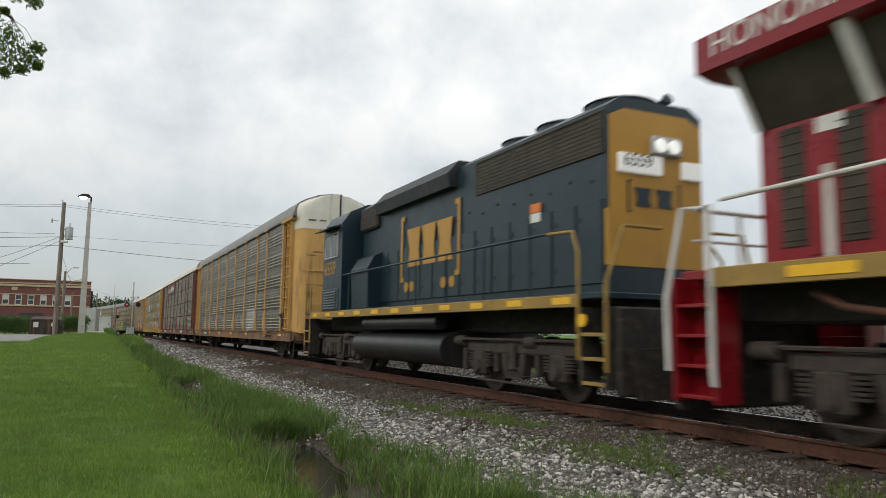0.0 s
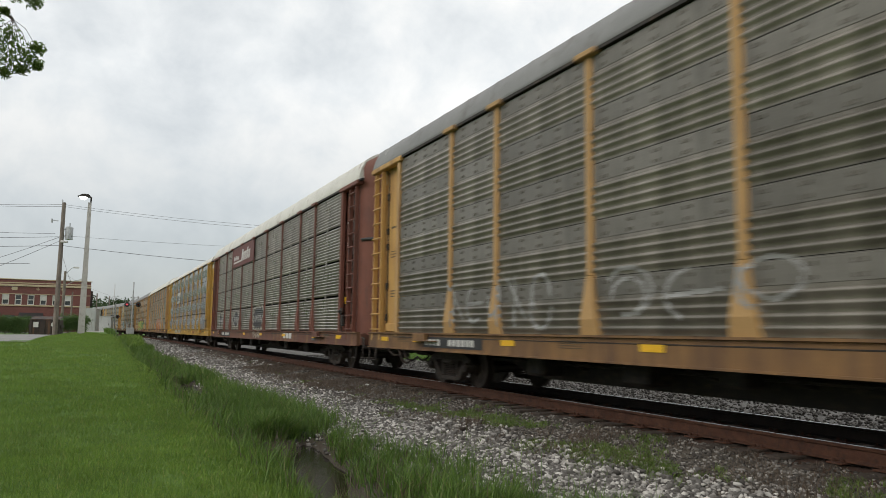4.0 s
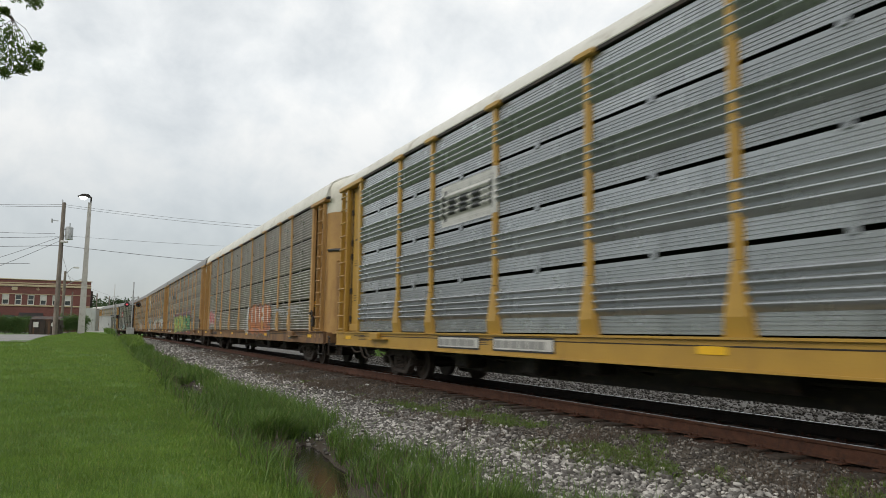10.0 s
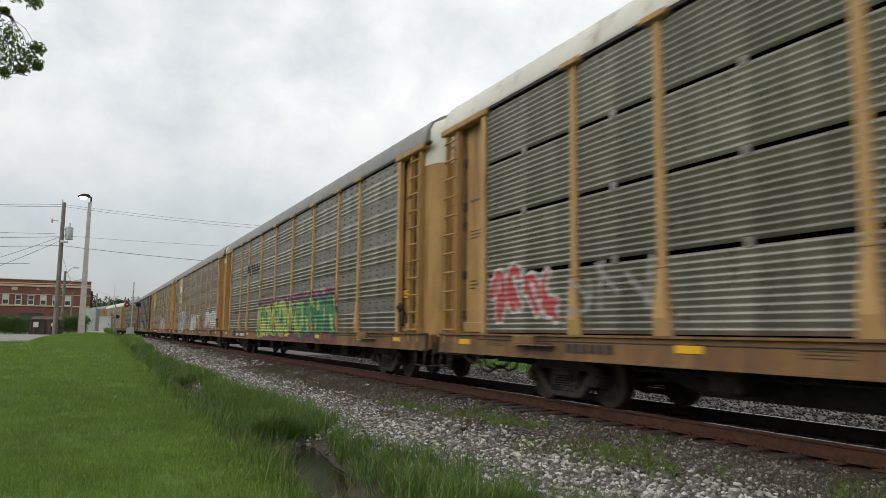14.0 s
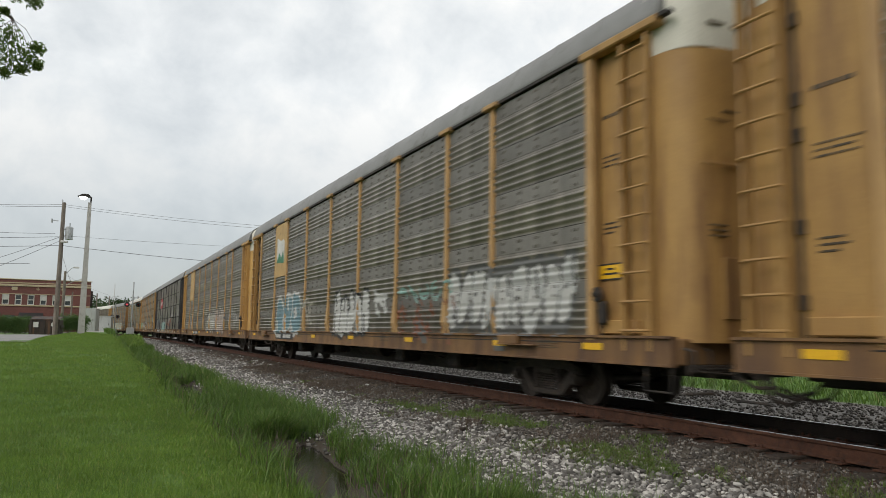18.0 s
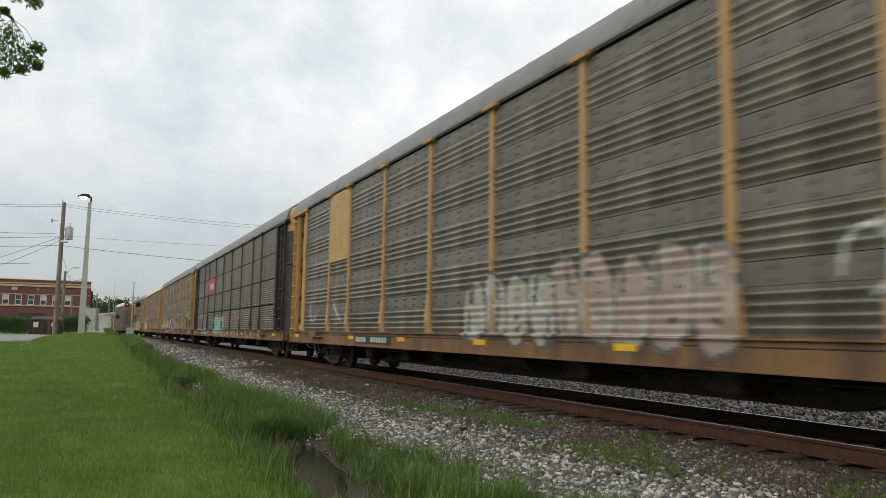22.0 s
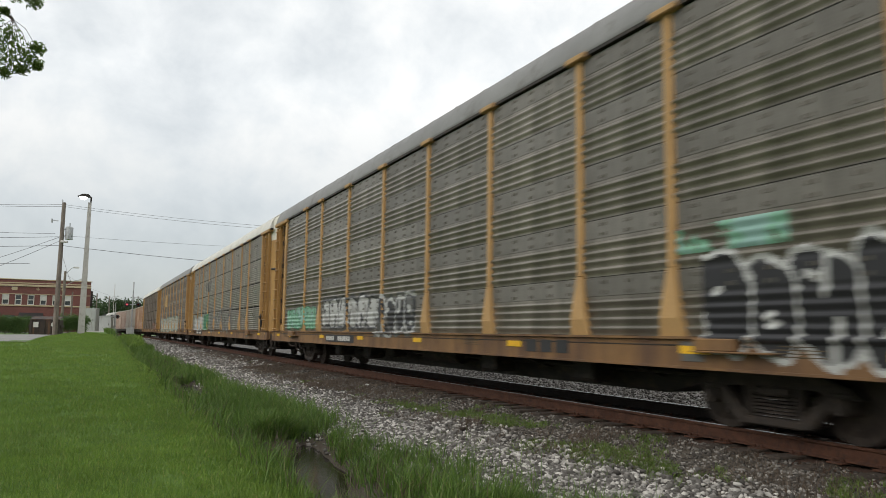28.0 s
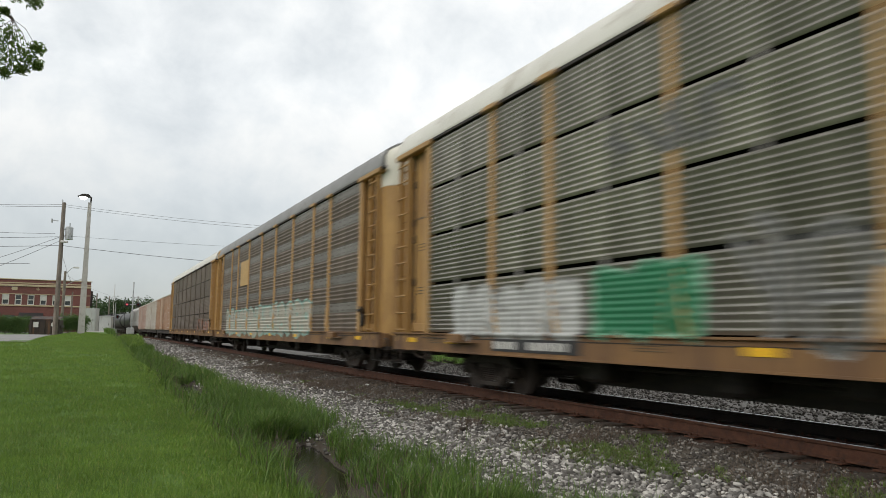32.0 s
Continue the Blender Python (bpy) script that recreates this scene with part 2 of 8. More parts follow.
def ease(a, b, t):
    t = np.clip((np.asarray(t, dtype=float) - a) / (b - a), 0, 1)
    return t * t * (3 - 2 * t)


def wave(x, y, s, k=0.0):
    """A cheap smooth unevenness between about -1 and 1."""
    return (np.sin(x * s * 1.7 + y * s * 0.6 + k) + np.sin(-x * s * 0.9 + y * s * 1.9 + 1.3 * k + 2) + np.sin(x * s * 2.9 - y * s * 2.3 + 0.7 * k + 4)) / 3


def track_shift(y):
    """How far the bend has carried the track to the side at this distance."""
    a = np.clip(np.asarray(y, dtype=float) - BEND_Y, 0, 260) / BEND_R
    return -BEND_R * (1 - np.cos(np.arcsin(np.clip(a, 0, 0.9))))


POOLS = ((2.82, 9.7, 0.40, 2.9, 0.2), (2.8, 22.8, 0.44, 4.0, 0.04))


def pool(x, y):
    """Nearness to the standing water: 1 at a pool's middle, 0 from its rim outwards."""
    best = np.full(np.broadcast(x, y).shape, -9.0)
    for px, py, rx, ry, skew in POOLS:
        best = np.maximum(best, 1 - ((x - px - skew * (y - py)) / rx) ** 2 - ((y - py) / ry) ** 2 + 0.4 * wave(x, y, 3.3, 3.0))
    return best


def height(x, y):
    x, y = np.asarray(x, dtype=float), np.asarray(y, dtype=float)
    u = x - track_shift(y)
    far = ease(52, 80, y)
    lawn = -0.22 + 0.78 * ease(6, 46, y) + 0.22 * ease(38, 52, y) * ease(3, 1, u) * ease(-2.6, -0.9, u) - 0.15 * ease(60, 110, y)
    lawn = lawn + 0.028 * wave(x, y, 0.8) + 0.012 * wave(x, y, 2.6, 4.0) - 0.12 * ease(-0.5, 1.4, u) * (1 - far)
    ditch = -0.68 + 0.04 * wave(x, y, 1.4, 1.0) + 0.03 * wave(x, y, 0.33, 2.0) - 0.17 * np.clip(pool(x, y) * 1.6, -0.12, 1) + 0.55 * far
    wander = 0.14 * wave(y * 0, y, 0.25, 3.0)
    z = lawn + (ditch - lawn) * ease(1.3, 2.35, u + wander)
    toe = -0.52 + 0.42 * far + 0.05 * wave(x, y, 1.1, 5)
    z = z + (toe - z) * ease(2.95, 3.95, u + wander)
    shoulder = -0.33 + 0.03 * wave(x, y, 0.9, 7)
    z = z + (shoulder - z) * ease(4.0, 5.7, u)
    z = z + (-0.23 - z) * ease(6.2, 7.1, u)
    z = z + (-0.34 - z) * ease(9.6, 11.0, u)
    z = z + (-0.42 - z) * ease(14.5, 18.5, u)
    z = z + (-0.15 - z) * ease(22.0, 28.0, u)
    return z


def spaced(lo, hi, near, fine, grow):
    """Coordinates from lo to hi, close together over the near stretch and growing apart outside it."""
    a = list(np.arange(near[0], near[1] + 1e-6, fine))
    s, v = fine, near[1]
    while v < hi:
        s *= grow
        v += s
        a.append(min(v, hi))
    s, v = fine, near[0]
    while v > lo:
        s *= grow
        v -= s
        a.insert(0, max(v, lo))
    return np.array(a)


def ground_mat():
    """Earth under the lawn, mud in the ditch, ballast dust and cinder by the rails, by a painted zone mask broken up by noise."""
    m = bpy.data.materials.new("ground_earth")
    m.use_nodes = True
    n, l = m.node_tree.nodes, m.node_tree.links
    p = n["Principled BSDF"]
    co = n.new("ShaderNodeTexCoord").outputs["Object"]
    at = n.new("ShaderNodeVertexColor")
    at.layer_name = "zone"
    sep = n.new("ShaderNodeSeparateColor")
    l.new(at.outputs[0], sep.inputs[0])

    def tex(s, d):
        t = n.new("ShaderNodeTexNoise")
        t.inputs["Scale"].default_value, t.inputs["Detail"].default_value, t.inputs["Roughness"].default_value = s, d, 0.65
        l.new(co, t.inputs["Vector"])
        return t.outputs["Fac"]

    def mix(f, a, b):
        k = n.new("ShaderNodeMix")
        k.data_type = "RGBA"
        for s, v in (("Factor", f), ("A", a), ("B", b)):
            if isinstance(v, tuple):
                k.inputs[s].default_value = (*v, 1)
            else:
                l.new(v, k.inputs[s])
        return k.outputs["Result"]

    def rng(v, lo, hi):
        r = n.new("ShaderNodeMapRange")
        r.inputs["From Min"].default_value, r.inputs["From Max"].default_value = lo, hi
        l.new(v, r.inputs["Value"])
        return r.outputs[0]

    def broken(mask, noise_fac):
        a = n.new("ShaderNodeMath")
        a.operation = "ADD"
        l.new(mask, a.inputs[0])
        s = n.new("ShaderNodeMath")
        s.operation = "MULTIPLY_ADD"
        l.new(noise_fac, s.inputs[0])
        s.inputs[1].default_value, s.inputs[2].default_value = 1.2, -0.6
        l.new(s.outputs[0], a.inputs[1])
        return rng(a.outputs[0], 0.35, 0.65)

    mid, fine, wide = tex(2.2, 8), tex(45, 6), tex(0.35, 5)
    turf = mix(rng(mid, 0.35, 0.65), (0.05, 0.115, 0.012), (0.075, 0.155, 0.018))
    turf = mix(rng(wide, 0.4, 0.62), turf, (0.095, 0.175, 0.024))
    stone = mix(rng(fine, 0.3, 0.7), (0.075, 0.07, 0.064), (0.25, 0.235, 0.217))
    cinder = mix(rng(mid, 0.35, 0.65), (0.05, 0.043, 0.03), (0.085, 0.07, 0.048))
    cinder = mix(rng(fine, 0.35, 0.8), cinder, (0.13, 0.108, 0.09))
    mud = mix(rng(fine, 0.3, 0.7), (0.035, 0.028, 0.02), (0.07, 0.055, 0.038))
    c = mix(broken(sep.outputs[0], mid), cinder, turf)
    c = mix(broken(sep.outputs[1], mid), c, stone)
    c = mix(broken(sep.outputs[2], mid), c, mud)
    rust = mix(rng(fine, 0.3, 0.7), (0.035, 0.018, 0.012), (0.10, 0.046, 0.026))
    c = mix(broken(at.outputs["Alpha"], mid), c, rust)
    l.new(c, p.inputs["Base Color"])
    p.inputs["Roughness"].default_value = 0.95
    b = n.new("ShaderNodeBump")
    b.inputs["Strength"].default_value, b.inputs["Distance"].default_value = 0.7, 0.03
    l.new(fine, b.inputs["Height"])
    l.new(b.outputs[0], p.inputs["Normal"])
    return m


def make_ground():
    xs = spaced(-2500, 2500, (-3.0, 14.0), 0.17, 1.16)
    ys = spaced(-300, 4500, (2.0, 36.0), 0.25, 1.07)
    gx, gy = np.meshgrid(xs, ys)
    x, y = gx.ravel(), gy.ravel()
    v = np.stack([x, y, height(x, y)], -1)
    nx, ny = len(xs), len(ys)
    i = (np.arange(ny - 1)[:, None] * nx + np.arange(nx - 1)[None, :]).ravel()
    me = raw_mesh("ground", v, np.stack([i, i + 1, i + nx + 1, i + nx], -1).ravel(), 4, ground_mat(), True)
    u = x - track_shift(y)
    w = 0.25 * wave(x, y, 0.9, 2) + 0.2 * wave(x, y, 2.3, 5)
    turf = np.clip(1 - ease(3.3, 4.1, u + w) + ease(15.2, 16.8, u + w), 0, 1)
    stone = ease(3.4, 4.0, u + w) * (1 - 0.8 * ease(5.0, 5.8, u + w)) + ease(9.0, 9.5, u) * (1 - ease(15.2, 16.6, u + w))
    mud = np.clip(ease(1.9, 2.3, u + w) * (1 - ease(3.0, 3.5, u + w)) * (1 - ease(50, 62, y)) + ease(-0.7, -0.1, pool(x, y)), 0, 1)
    rust = ease(6.75, 7.05, u + w * 0.5) * (1 - ease(9.0, 9.5, u))
    col = np.stack([turf, np.clip(stone, 0, 1), mud, rust], -1).astype(np.float32)
    a = me.color_attributes.new("zone", "FLOAT_COLOR", "POINT")
    a.data.foreach_set("color", col.ravel())
    solo("ground", me, "sloping ground with lawn, ditch and ballast bed", "ground", kind="structure")


make_ground()

# ditch water: a still sheet that shows where the bed lies below it
wm = bpy.data.materials.new("ditch_water")
wm.use_nodes = True
wp = wm.node_tree.nodes["Principled BSDF"]
wp.inputs["Base Color"].default_value = (0.016, 0.013, 0.009, 1)
wp.inputs["Roughness"].default_value = 0.16
wp.inputs["Specular IOR Level"].default_value = 0.3
wt = wm.node_tree.nodes.new("ShaderNodeTexNoise")
wt.inputs["Scale"].default_value = 6.0
wb = wm.node_tree.nodes.new("ShaderNodeBump")
wb.inputs["Strength"].default_value, wb.inputs["Distance"].default_value = 0.35, 0.01
wm.node_tree.links.new(wt.outputs["Fac"], wb.inputs["Height"])
wm.node_tree.links.new(wb.outputs[0], wp.inputs["Normal"])
ws = Shape()
wy = np.linspace(-40, 52, 60)
ws.add([(1.5, float(b), -0.75) for b in wy] + [(3.9, float(b), -0.75) for b in wy], [(k, 60 + k, 61 + k, k + 1) for k in range(59)])
solo("ditch_water", ws.mesh("ditch_water", wm), "shallow muddy standing water in a grassy ditch", "water", kind="structure")


# ---- the track ----
def path(u):
    """Place and heading on the track's centre line, u metres along it."""
    if u <= BEND_Y:
        return TRACK_X, u, 0.0
    a = (u - BEND_Y) / BEND_R
    return TRACK_X - BEND_R * (1 - math.cos(a)), BEND_Y + BEND_R * math.sin(a), a


def rail_mesh(side):
    """A flat-bottom rail: foot, web and head, swept along the line."""
    prof = [(-0.07, -0.185), (0.07, -0.185), (0.07, -0.172), (0.012, -0.155), (0.010, -0.045), (0.034, -0.036), (0.036, -0.008), (0.026, 0.0), (-0.026, 0.0), (-0.036, -0.008), (-0.034, -0.036), (-0.010, -0.045), (-0.012, -0.155), (-0.07, -0.172)]
    us = [-120] + list(np.arange(-40, 118, 6)) + list(np.arange(118, 380, 8))
    s, n = Shape(), len(prof)
    for u in us:
        px, py, h = path(float(u))
        for a, b in prof:
            o = side * GAUGE / 2 + a
            s.v.append((px + math.cos(h) * o, py + math.sin(h) * o, b))
    for k in range(len(us) - 1):
        for i in range(n):
            j = (i + 1) % n
            s.f.append((k * n + i, k * n + j, k * n + n + j, k * n + n + i))
            s.k.append(1 if i in (7,) else 0)
    return s.mesh("rail", RAIL_RUST if side < 0 else RAIL_SHADED, RAIL_SHINE)


track = thing("railway_track", pose(0, 0, 0), "single railway track of rusty rails on wooden ties", "railway track", kind="structure")
for side in (-1, 1):
    part("rail", rail_mesh(side), track, label="rusty steel rail with a polished head")
tie = Shape().box((0, 0, 0), (2.6, 0.23, 0.16), 0.015).mesh("tie", TIE_WOOD)
plate = Shape().box((0, 0, 0), (0.36, 0.19, 0.022), 0.006)
for sx in (-0.1, 0.1):
    for sy in (-0.055, 0.055):
        plate.box((sx, sy, 0.025), (0.03, 0.03, 0.04), 0.005)
plate = plate.mesh("tie_plate", RAIL_RUST)
rt = random.Random(4)
for k in range(190):
    u = -12 + k * 0.53
    t = part("tie", tie, track, (TRACK_X + rt.uniform(-0.12, 0.06), u + rt.uniform(-0.05, 0.05), -0.280 + rt.uniform(-0.02, 0.015)), rz=rt.uniform(-0.015, 0.015))
    if u < 34:
        for side in (-1, 1):
            part("tie_plate", plate, track, (TRACK_X + side * GAUGE / 2, u, -0.196))


# ---- the train ----
SPEED = 9.02
MOVERS, WHEELS = [], []


def run(t):
    """Metres run since the start; the film races for its last moment."""
    return SPEED * t if t < 31.5 else SPEED * 31.5 + 20.4 * (t - 31.5)


def wheelset_mesh(r, track_w=0.745):
    s = Shape()
    for e in (-1, 1):
        x = e * track_w
        s.cyl((x - 0.06, 0, 0), (x + 0.06, 0, 0), r, n=28)
        s.cyl((x - e * 0.09, 0, 0), (x - e * 0.06, 0, 0), r + 0.028, n=28)
        s.cyl((x + e * 0.06, 0, 0), (x + e * 0.075, 0, 0), r * 0.78, r * 0.7, n=24)
        s.cyl((x + e * 0.07, 0, 0), (x + e * 0.13, 0, 0), r * 0.3, r * 0.26, n=14)
        for k in range(4):
            a = k * math.pi / 2 + 0.4
            s.box((x + e * 0.079, math.cos(a) * r * 0.52, math.sin(a) * r * 0.52), (0.02, 0.07, 0.07), 0.01)
    s.cyl((-1.0, 0, 0), (1.0, 0, 0), 0.08, n=12)
    return s.mesh("wheelset", WHEEL_STEEL)


FREIGHT_WHEELS = wheelset_mesh(0.419)
LOCO_WHEELS = wheelset_mesh(0.508)


def freight_truck_mesh():
    """Three-piece truck: two cast side frames with window openings, springs, bearings, a bolster and brake beams."""
    s = Shape()
    for e in (-1, 1):
        x0, x1 = e * 0.90, e * 1.06
        lo, hi = min(x0, x1), max(x0, x1)
        top = [(-1.08, 0.50), (-0.98, 0.60), (-0.62, 0.72), (0.62, 0.72), (0.98, 0.60), (1.08, 0.50), (0.9, 0.47), (0.58, 0.56), (-0.58, 0.56), (-0.9, 0.47)]
        s.prism(top, lo, hi, "x")
        s.prism([(-0.86, 0.50), (-0.70, 0.54), (-0.36, 0.22), (-0.36, 0.12), (-0.50, 0.14)], lo, hi, "x")
        s.prism([(0.86, 0.50), (0.50, 0.14), (0.36, 0.12), (0.36, 0.22), (0.70, 0.54)], lo, hi, "x")
        s.box(((lo + hi) / 2, 0, 0.16), (0.16, 0.82, 0.10), 0.02)
        for w in (-0.34, 0.34):
            s.box(((lo + hi) / 2, w, 0.42), (0.15, 0.09, 0.42), 0.02)
        for k in (-0.18, 0.0, 0.18):
            for c in range(6):
                z = 0.225 + c * 0.04
                s.cyl((e * 1.0, k, z), (e * 1.0, k, z + 0.024), 0.075, n=12)
        s.box((e * 0.97, 0, 0.52), (0.24, 0.5, 0.12), 0.03)
        for w in (-0.89, 0.89):
            s.cyl((e * 0.92, w, 0.42), (e * 1.13, w, 0.42), 0.115, 0.095, n=16)
            s.cyl((e * 1.13, w, 0.42), (e * 1.16, w, 0.42), 0.06, 0.05, n=10)
            s.box((e * 0.99, w, 0.53), (0.2, 0.24, 0.07), 0.02)
    s.box((0, 0, 0.56), (1.9, 0.36, 0.22), 0.04)
    for w in (-0.42, 0.42):
        s.tube([(-0.8, w, 0.34), (0, w * 0.7, 0.30), (0.8, w, 0.34)], 0.035, 6)
        for e in (-1, 1):
            s.box((e * 0.745, w * 1.03, 0.40), (0.1, 0.07, 0.24), 0.02)
    return s.mesh("truck", TRUCK_IRON)


FREIGHT_TRUCK = freight_truck_mesh()


def coupler_mesh():
    """Shank, knuckle head, a drooping air hose and the cut lever, at the end that faces -y."""
    s = Shape()
    s.box((0, 0.25, 0.84), (0.16, 0.6, 0.2), 0.03)
    s.box((0.02, -0.14, 0.84), (0.30, 0.26, 0.28), 0.06)
    s.box((-0.12, -0.27, 0.84), (0.1, 0.16, 0.26), 0.04)
    s.tube([(-0.3, 0.25, 0.80), (-0.3, 0.02, 0.66), (-0.28, -0.2, 0.42), (-0.22, -0.42, 0.36), (-0.12, -0.55, 0.46)], 0.03, 7)
    s.tube([(-1.2, 0.3, 0.78), (-1.2, 0.12, 0.72), (-0.35, 0.08, 0.72), (-0.2, 0.0, 0.90)], 0.016, 6)
    return s.mesh("coupler", STEEL_DARK)


COUPLER = coupler_mesh()


def running_gear(car, centres, base, truck_mesh, wheels, radius, ends, half):
    """Trucks with their turning wheelsets, and a coupler at either end."""
    for c in centres:
        tr = part("truck", truck_mesh, car, (0, c, 0))
        for b in base:
            w = part("wheelset", wheels, tr, (0, b, radius))
            WHEELS.append((w, b, radius))
    for e in ends:
        part("coupler", COUPLER, car, (0, e * half, 0), rz=0.0 if e < 0 else math.pi)


# car side in local places: near side at -x, front towards -y
HALF, MID = 13.98, 13.78
POSTS = (-11.93, -9.03, -7.08, -4.25, -1.40, 1.40, 4.25, 7.08, 9.00, 11.93)
SIDE_X, SILL_X, POST_X = -1.545, -1.60, -1.60
Z0, Z1 = 1.135, 5.38


def rib(z, w, a):
    """A rounded rib: centre height, width, how far proud."""
    return [(0.0, z - 0.85 * w), (0.45 * a, z - 0.46 * w), (0.9 * a, z - 0.12 * w), (a, z + 0.04 * w), (0.9 * a, z + 0.2 * w), (0.5 * a, z + 0.38 * w), (0.0, z + 0.5 * w)]


def groove(z, w=0.012, a=-0.008):
    return [(0.0, z - w), (a, z - 0.4 * w), (a, z + 0.4 * w), (0.0, z + w)]


def split_profile(h, bold):
    """A corrugated sheet: pairs of (how far proud, height). Bold ones carry four ribs between finely grooved borders."""
    p = [(0.0, 0.0)]
    if bold:
        for k in range(5):
            p += groove(h * (0.045 + 0.05 * k))
        for k in range(4):
            p += rib(h * (0.335 + 0.12 * k), h * 0.095, 0.062)
            p += groove(h * (0.395 + 0.12 * k)) if k < 3 else []
        for k in range(4):
            p += groove(h * (0.775 + 0.05 * k))
    else:
        for k in range(11):
            p += rib(h * (k + 0.55) / 11, h * 0.062, 0.02)
    return p + [(0.0, h)]


def band_profile(h):
    """A sheet with four bold ribs below and a plain strip above."""
    p = [(0.0, 0.0)]
    for k in range(4):
        p += rib(h * (0.11 + 0.15 * k), h * 0.09, 0.026)
    return p + [(0.0, h * 0.66), (0.006, h * 0.67), (0.006, h * 0.975), (-0.01, h * 0.985), (-0.01, h)]


def sheet_rows(style):
    """The sheets of a bay from the sill up: bottom, height, profile."""
    if style != "band":
        d = (Z1 - Z0) / 4
        return [(Z0 + k * d + (0.028 if k else 0.02), d - 0.056, split_profile(d - 0.056, style == "bold")) for k in range(4)]
    d = (Z1 - Z0) / 5
    return [(Z0 + k * d, d - 0.008, band_profile(d - 0.008)) for k in range(5)]


def proud_at(style, z):
    """How far the sheet stands out at height z."""
    for zb, h, prof in sheet_rows(style):
        if zb <= z <= zb + h:
            return float(np.interp(z - zb, [q[1] for q in prof], [q[0] for q in prof]))
    return 0.0


SHEETS = {}
# near-black colour that stands for the unlit inside of the cars
INSIDE_DARK = surf("shade_black_inside", (0.008, 0.008, 0.008), (0.012, 0.011, 0.01), 0.95, bump=0)
# plain strip of the banded sheets, a darker tone than their ribs
STRIP = surf("darker_strip_sheet", (0.25, 0.236, 0.208), (0.19, 0.178, 0.156), 0.5, 0.3, 0.9, 40, 0.05, (0.09, 0.085, 0.072), 0.4, True, 0.3)
RIVET = surf("dark_rivet_steel", (0.1, 0.09, 0.075), (0.14, 0.125, 0.1), 0.7, 0.3, 5, 60, 0.2)


def sheet_mesh(width, row, prof, mat, style):
    key = (round(width, 3), mat.name, style)
    if key not in SHEETS:
        s, n, w = Shape(), len(prof), width / 2
        s.add([(-a, -w, b) for a, b in prof] + [(-a, w, b) for a, b in prof], [(i, n + i, n + i + 1, i + 1) for i in range(n - 1)])
        if style == "band":
            s.k = [2 if prof[i][1] > 0.655 * prof[-1][1] else 0 for i in range(n - 1)]
        s.add([(0.02, -w, 0), (0.02, w, 0), (0.02, w, prof[-1][1]), (0.02, -w, prof[-1][1])], [(0, 3, 2, 1)])
        if style == "band":
            h = prof[-1][1]
            for k in range(max(2, int(width / 0.55))):
                y = -w + 0.3 + k * 0.55
                for z in (0.735, 0.905):
                    for o in (-0.045, 0.045):
                        if y < w - 0.15:
                            s.box((-0.012, y + o, h * z), (0.014, 0.034, 0.05), 0.006, 1)
        SHEETS[key] = s.mesh("side_sheet", mat, RIVET, STRIP)
    return SHEETS[key]


def post_mesh(mat, wide_foot):
    s = Shape()
    w, d = 0.06, -POST_X + SIDE_X
    # hat section: web and two flanges
    s.box((POST_X + d / 2, 0, (2.0 + Z1) / 2), (d, 2 * w, Z1 - 2.0), 0.012)
    s.box((SIDE_X - 0.006, 0, (1.7 + Z1) / 2), (0.012, 3.0 * w, Z1 - 1.7), 0.003)
    a = 0.22 if wide_foot else 0.15
    v = [(POST_X, -w, 2.0), (POST_X, w, 2.0), (SIDE_X, w, 2.0), (SIDE_X, -w, 2.0), (POST_X - 0.035, -a * 0.8, 1.36), (POST_X - 0.035, a * 0.8, 1.36), (SIDE_X, a * 0.84, 1.36), (SIDE_X, -a * 0.84, 1.36), (SIDE_X - 0.04, -a * 1.04, 1.12), (SIDE_X - 0.04, a * 1.04, 1.12), (SIDE_X, a * 1.06, 1.12), (SIDE_X, -a * 1.06, 1.12)]
    s.add(v, [(0, 4, 5, 1), (1, 5, 6, 2), (2, 6, 7, 3), (3, 7, 4, 0), (4, 8, 9, 5), (5, 9, 10, 6), (6, 10, 11, 7), (7, 11, 8, 4), (0, 1, 2, 3), (8, 11, 10, 9)])
    s.box((POST_X + d / 2 - 0.03, 0, Z1 + 0.02), (d + 0.08, 0.50, 0.09), 0.012)
    return s.mesh("post", mat, smooth=False)


def roof_mesh(mat, seam, rise):
    s = Shape()
    prof = [(-1.585, 5.42), (-1.6, 5.46), (-1.59, 5.52), (-1.53, 5.72), (-1.40, 5.96), (-1.16, 6.11), (-0.6, 6.33), (0, 6.42)]
    prof = [(a, 5.46 + (b - 5.46) * rise if b > 5.46 else b) for a, b in prof]
    prof = prof + [(-a, b) for a, b in prof[-2::-1]]
    s.prism(prof[::-1], -HALF + 0.40, HALF - 0.22, "y")
    k = -HALF + 0.6
    while k < HALF - 0.4:
        ring = [(a * 1.003, b + 0.008) for a, b in prof[3:-3]]
        n = len(ring)
        v = [(a, k + o, b - dz) for o, dz in ((-0.05, 0.012), (-0.02, 0.0), (0.02, 0.0), (0.05, 0.012)) for a, b in ring]
        s.add(v, [(r * n + i, r * n + i + 1, r * n + n + i + 1, r * n + n + i) for r in range(3) for i in range(n - 1)])
        k += seam
    s.prism([(-1.60, 5.385), (-1.50, 5.385), (-1.50, 5.44), (-1.60, 5.44)], -HALF + 0.2, HALF - 0.2, "y", slot=1)
    return s.mesh("roof", mat, STEEL_DARK)


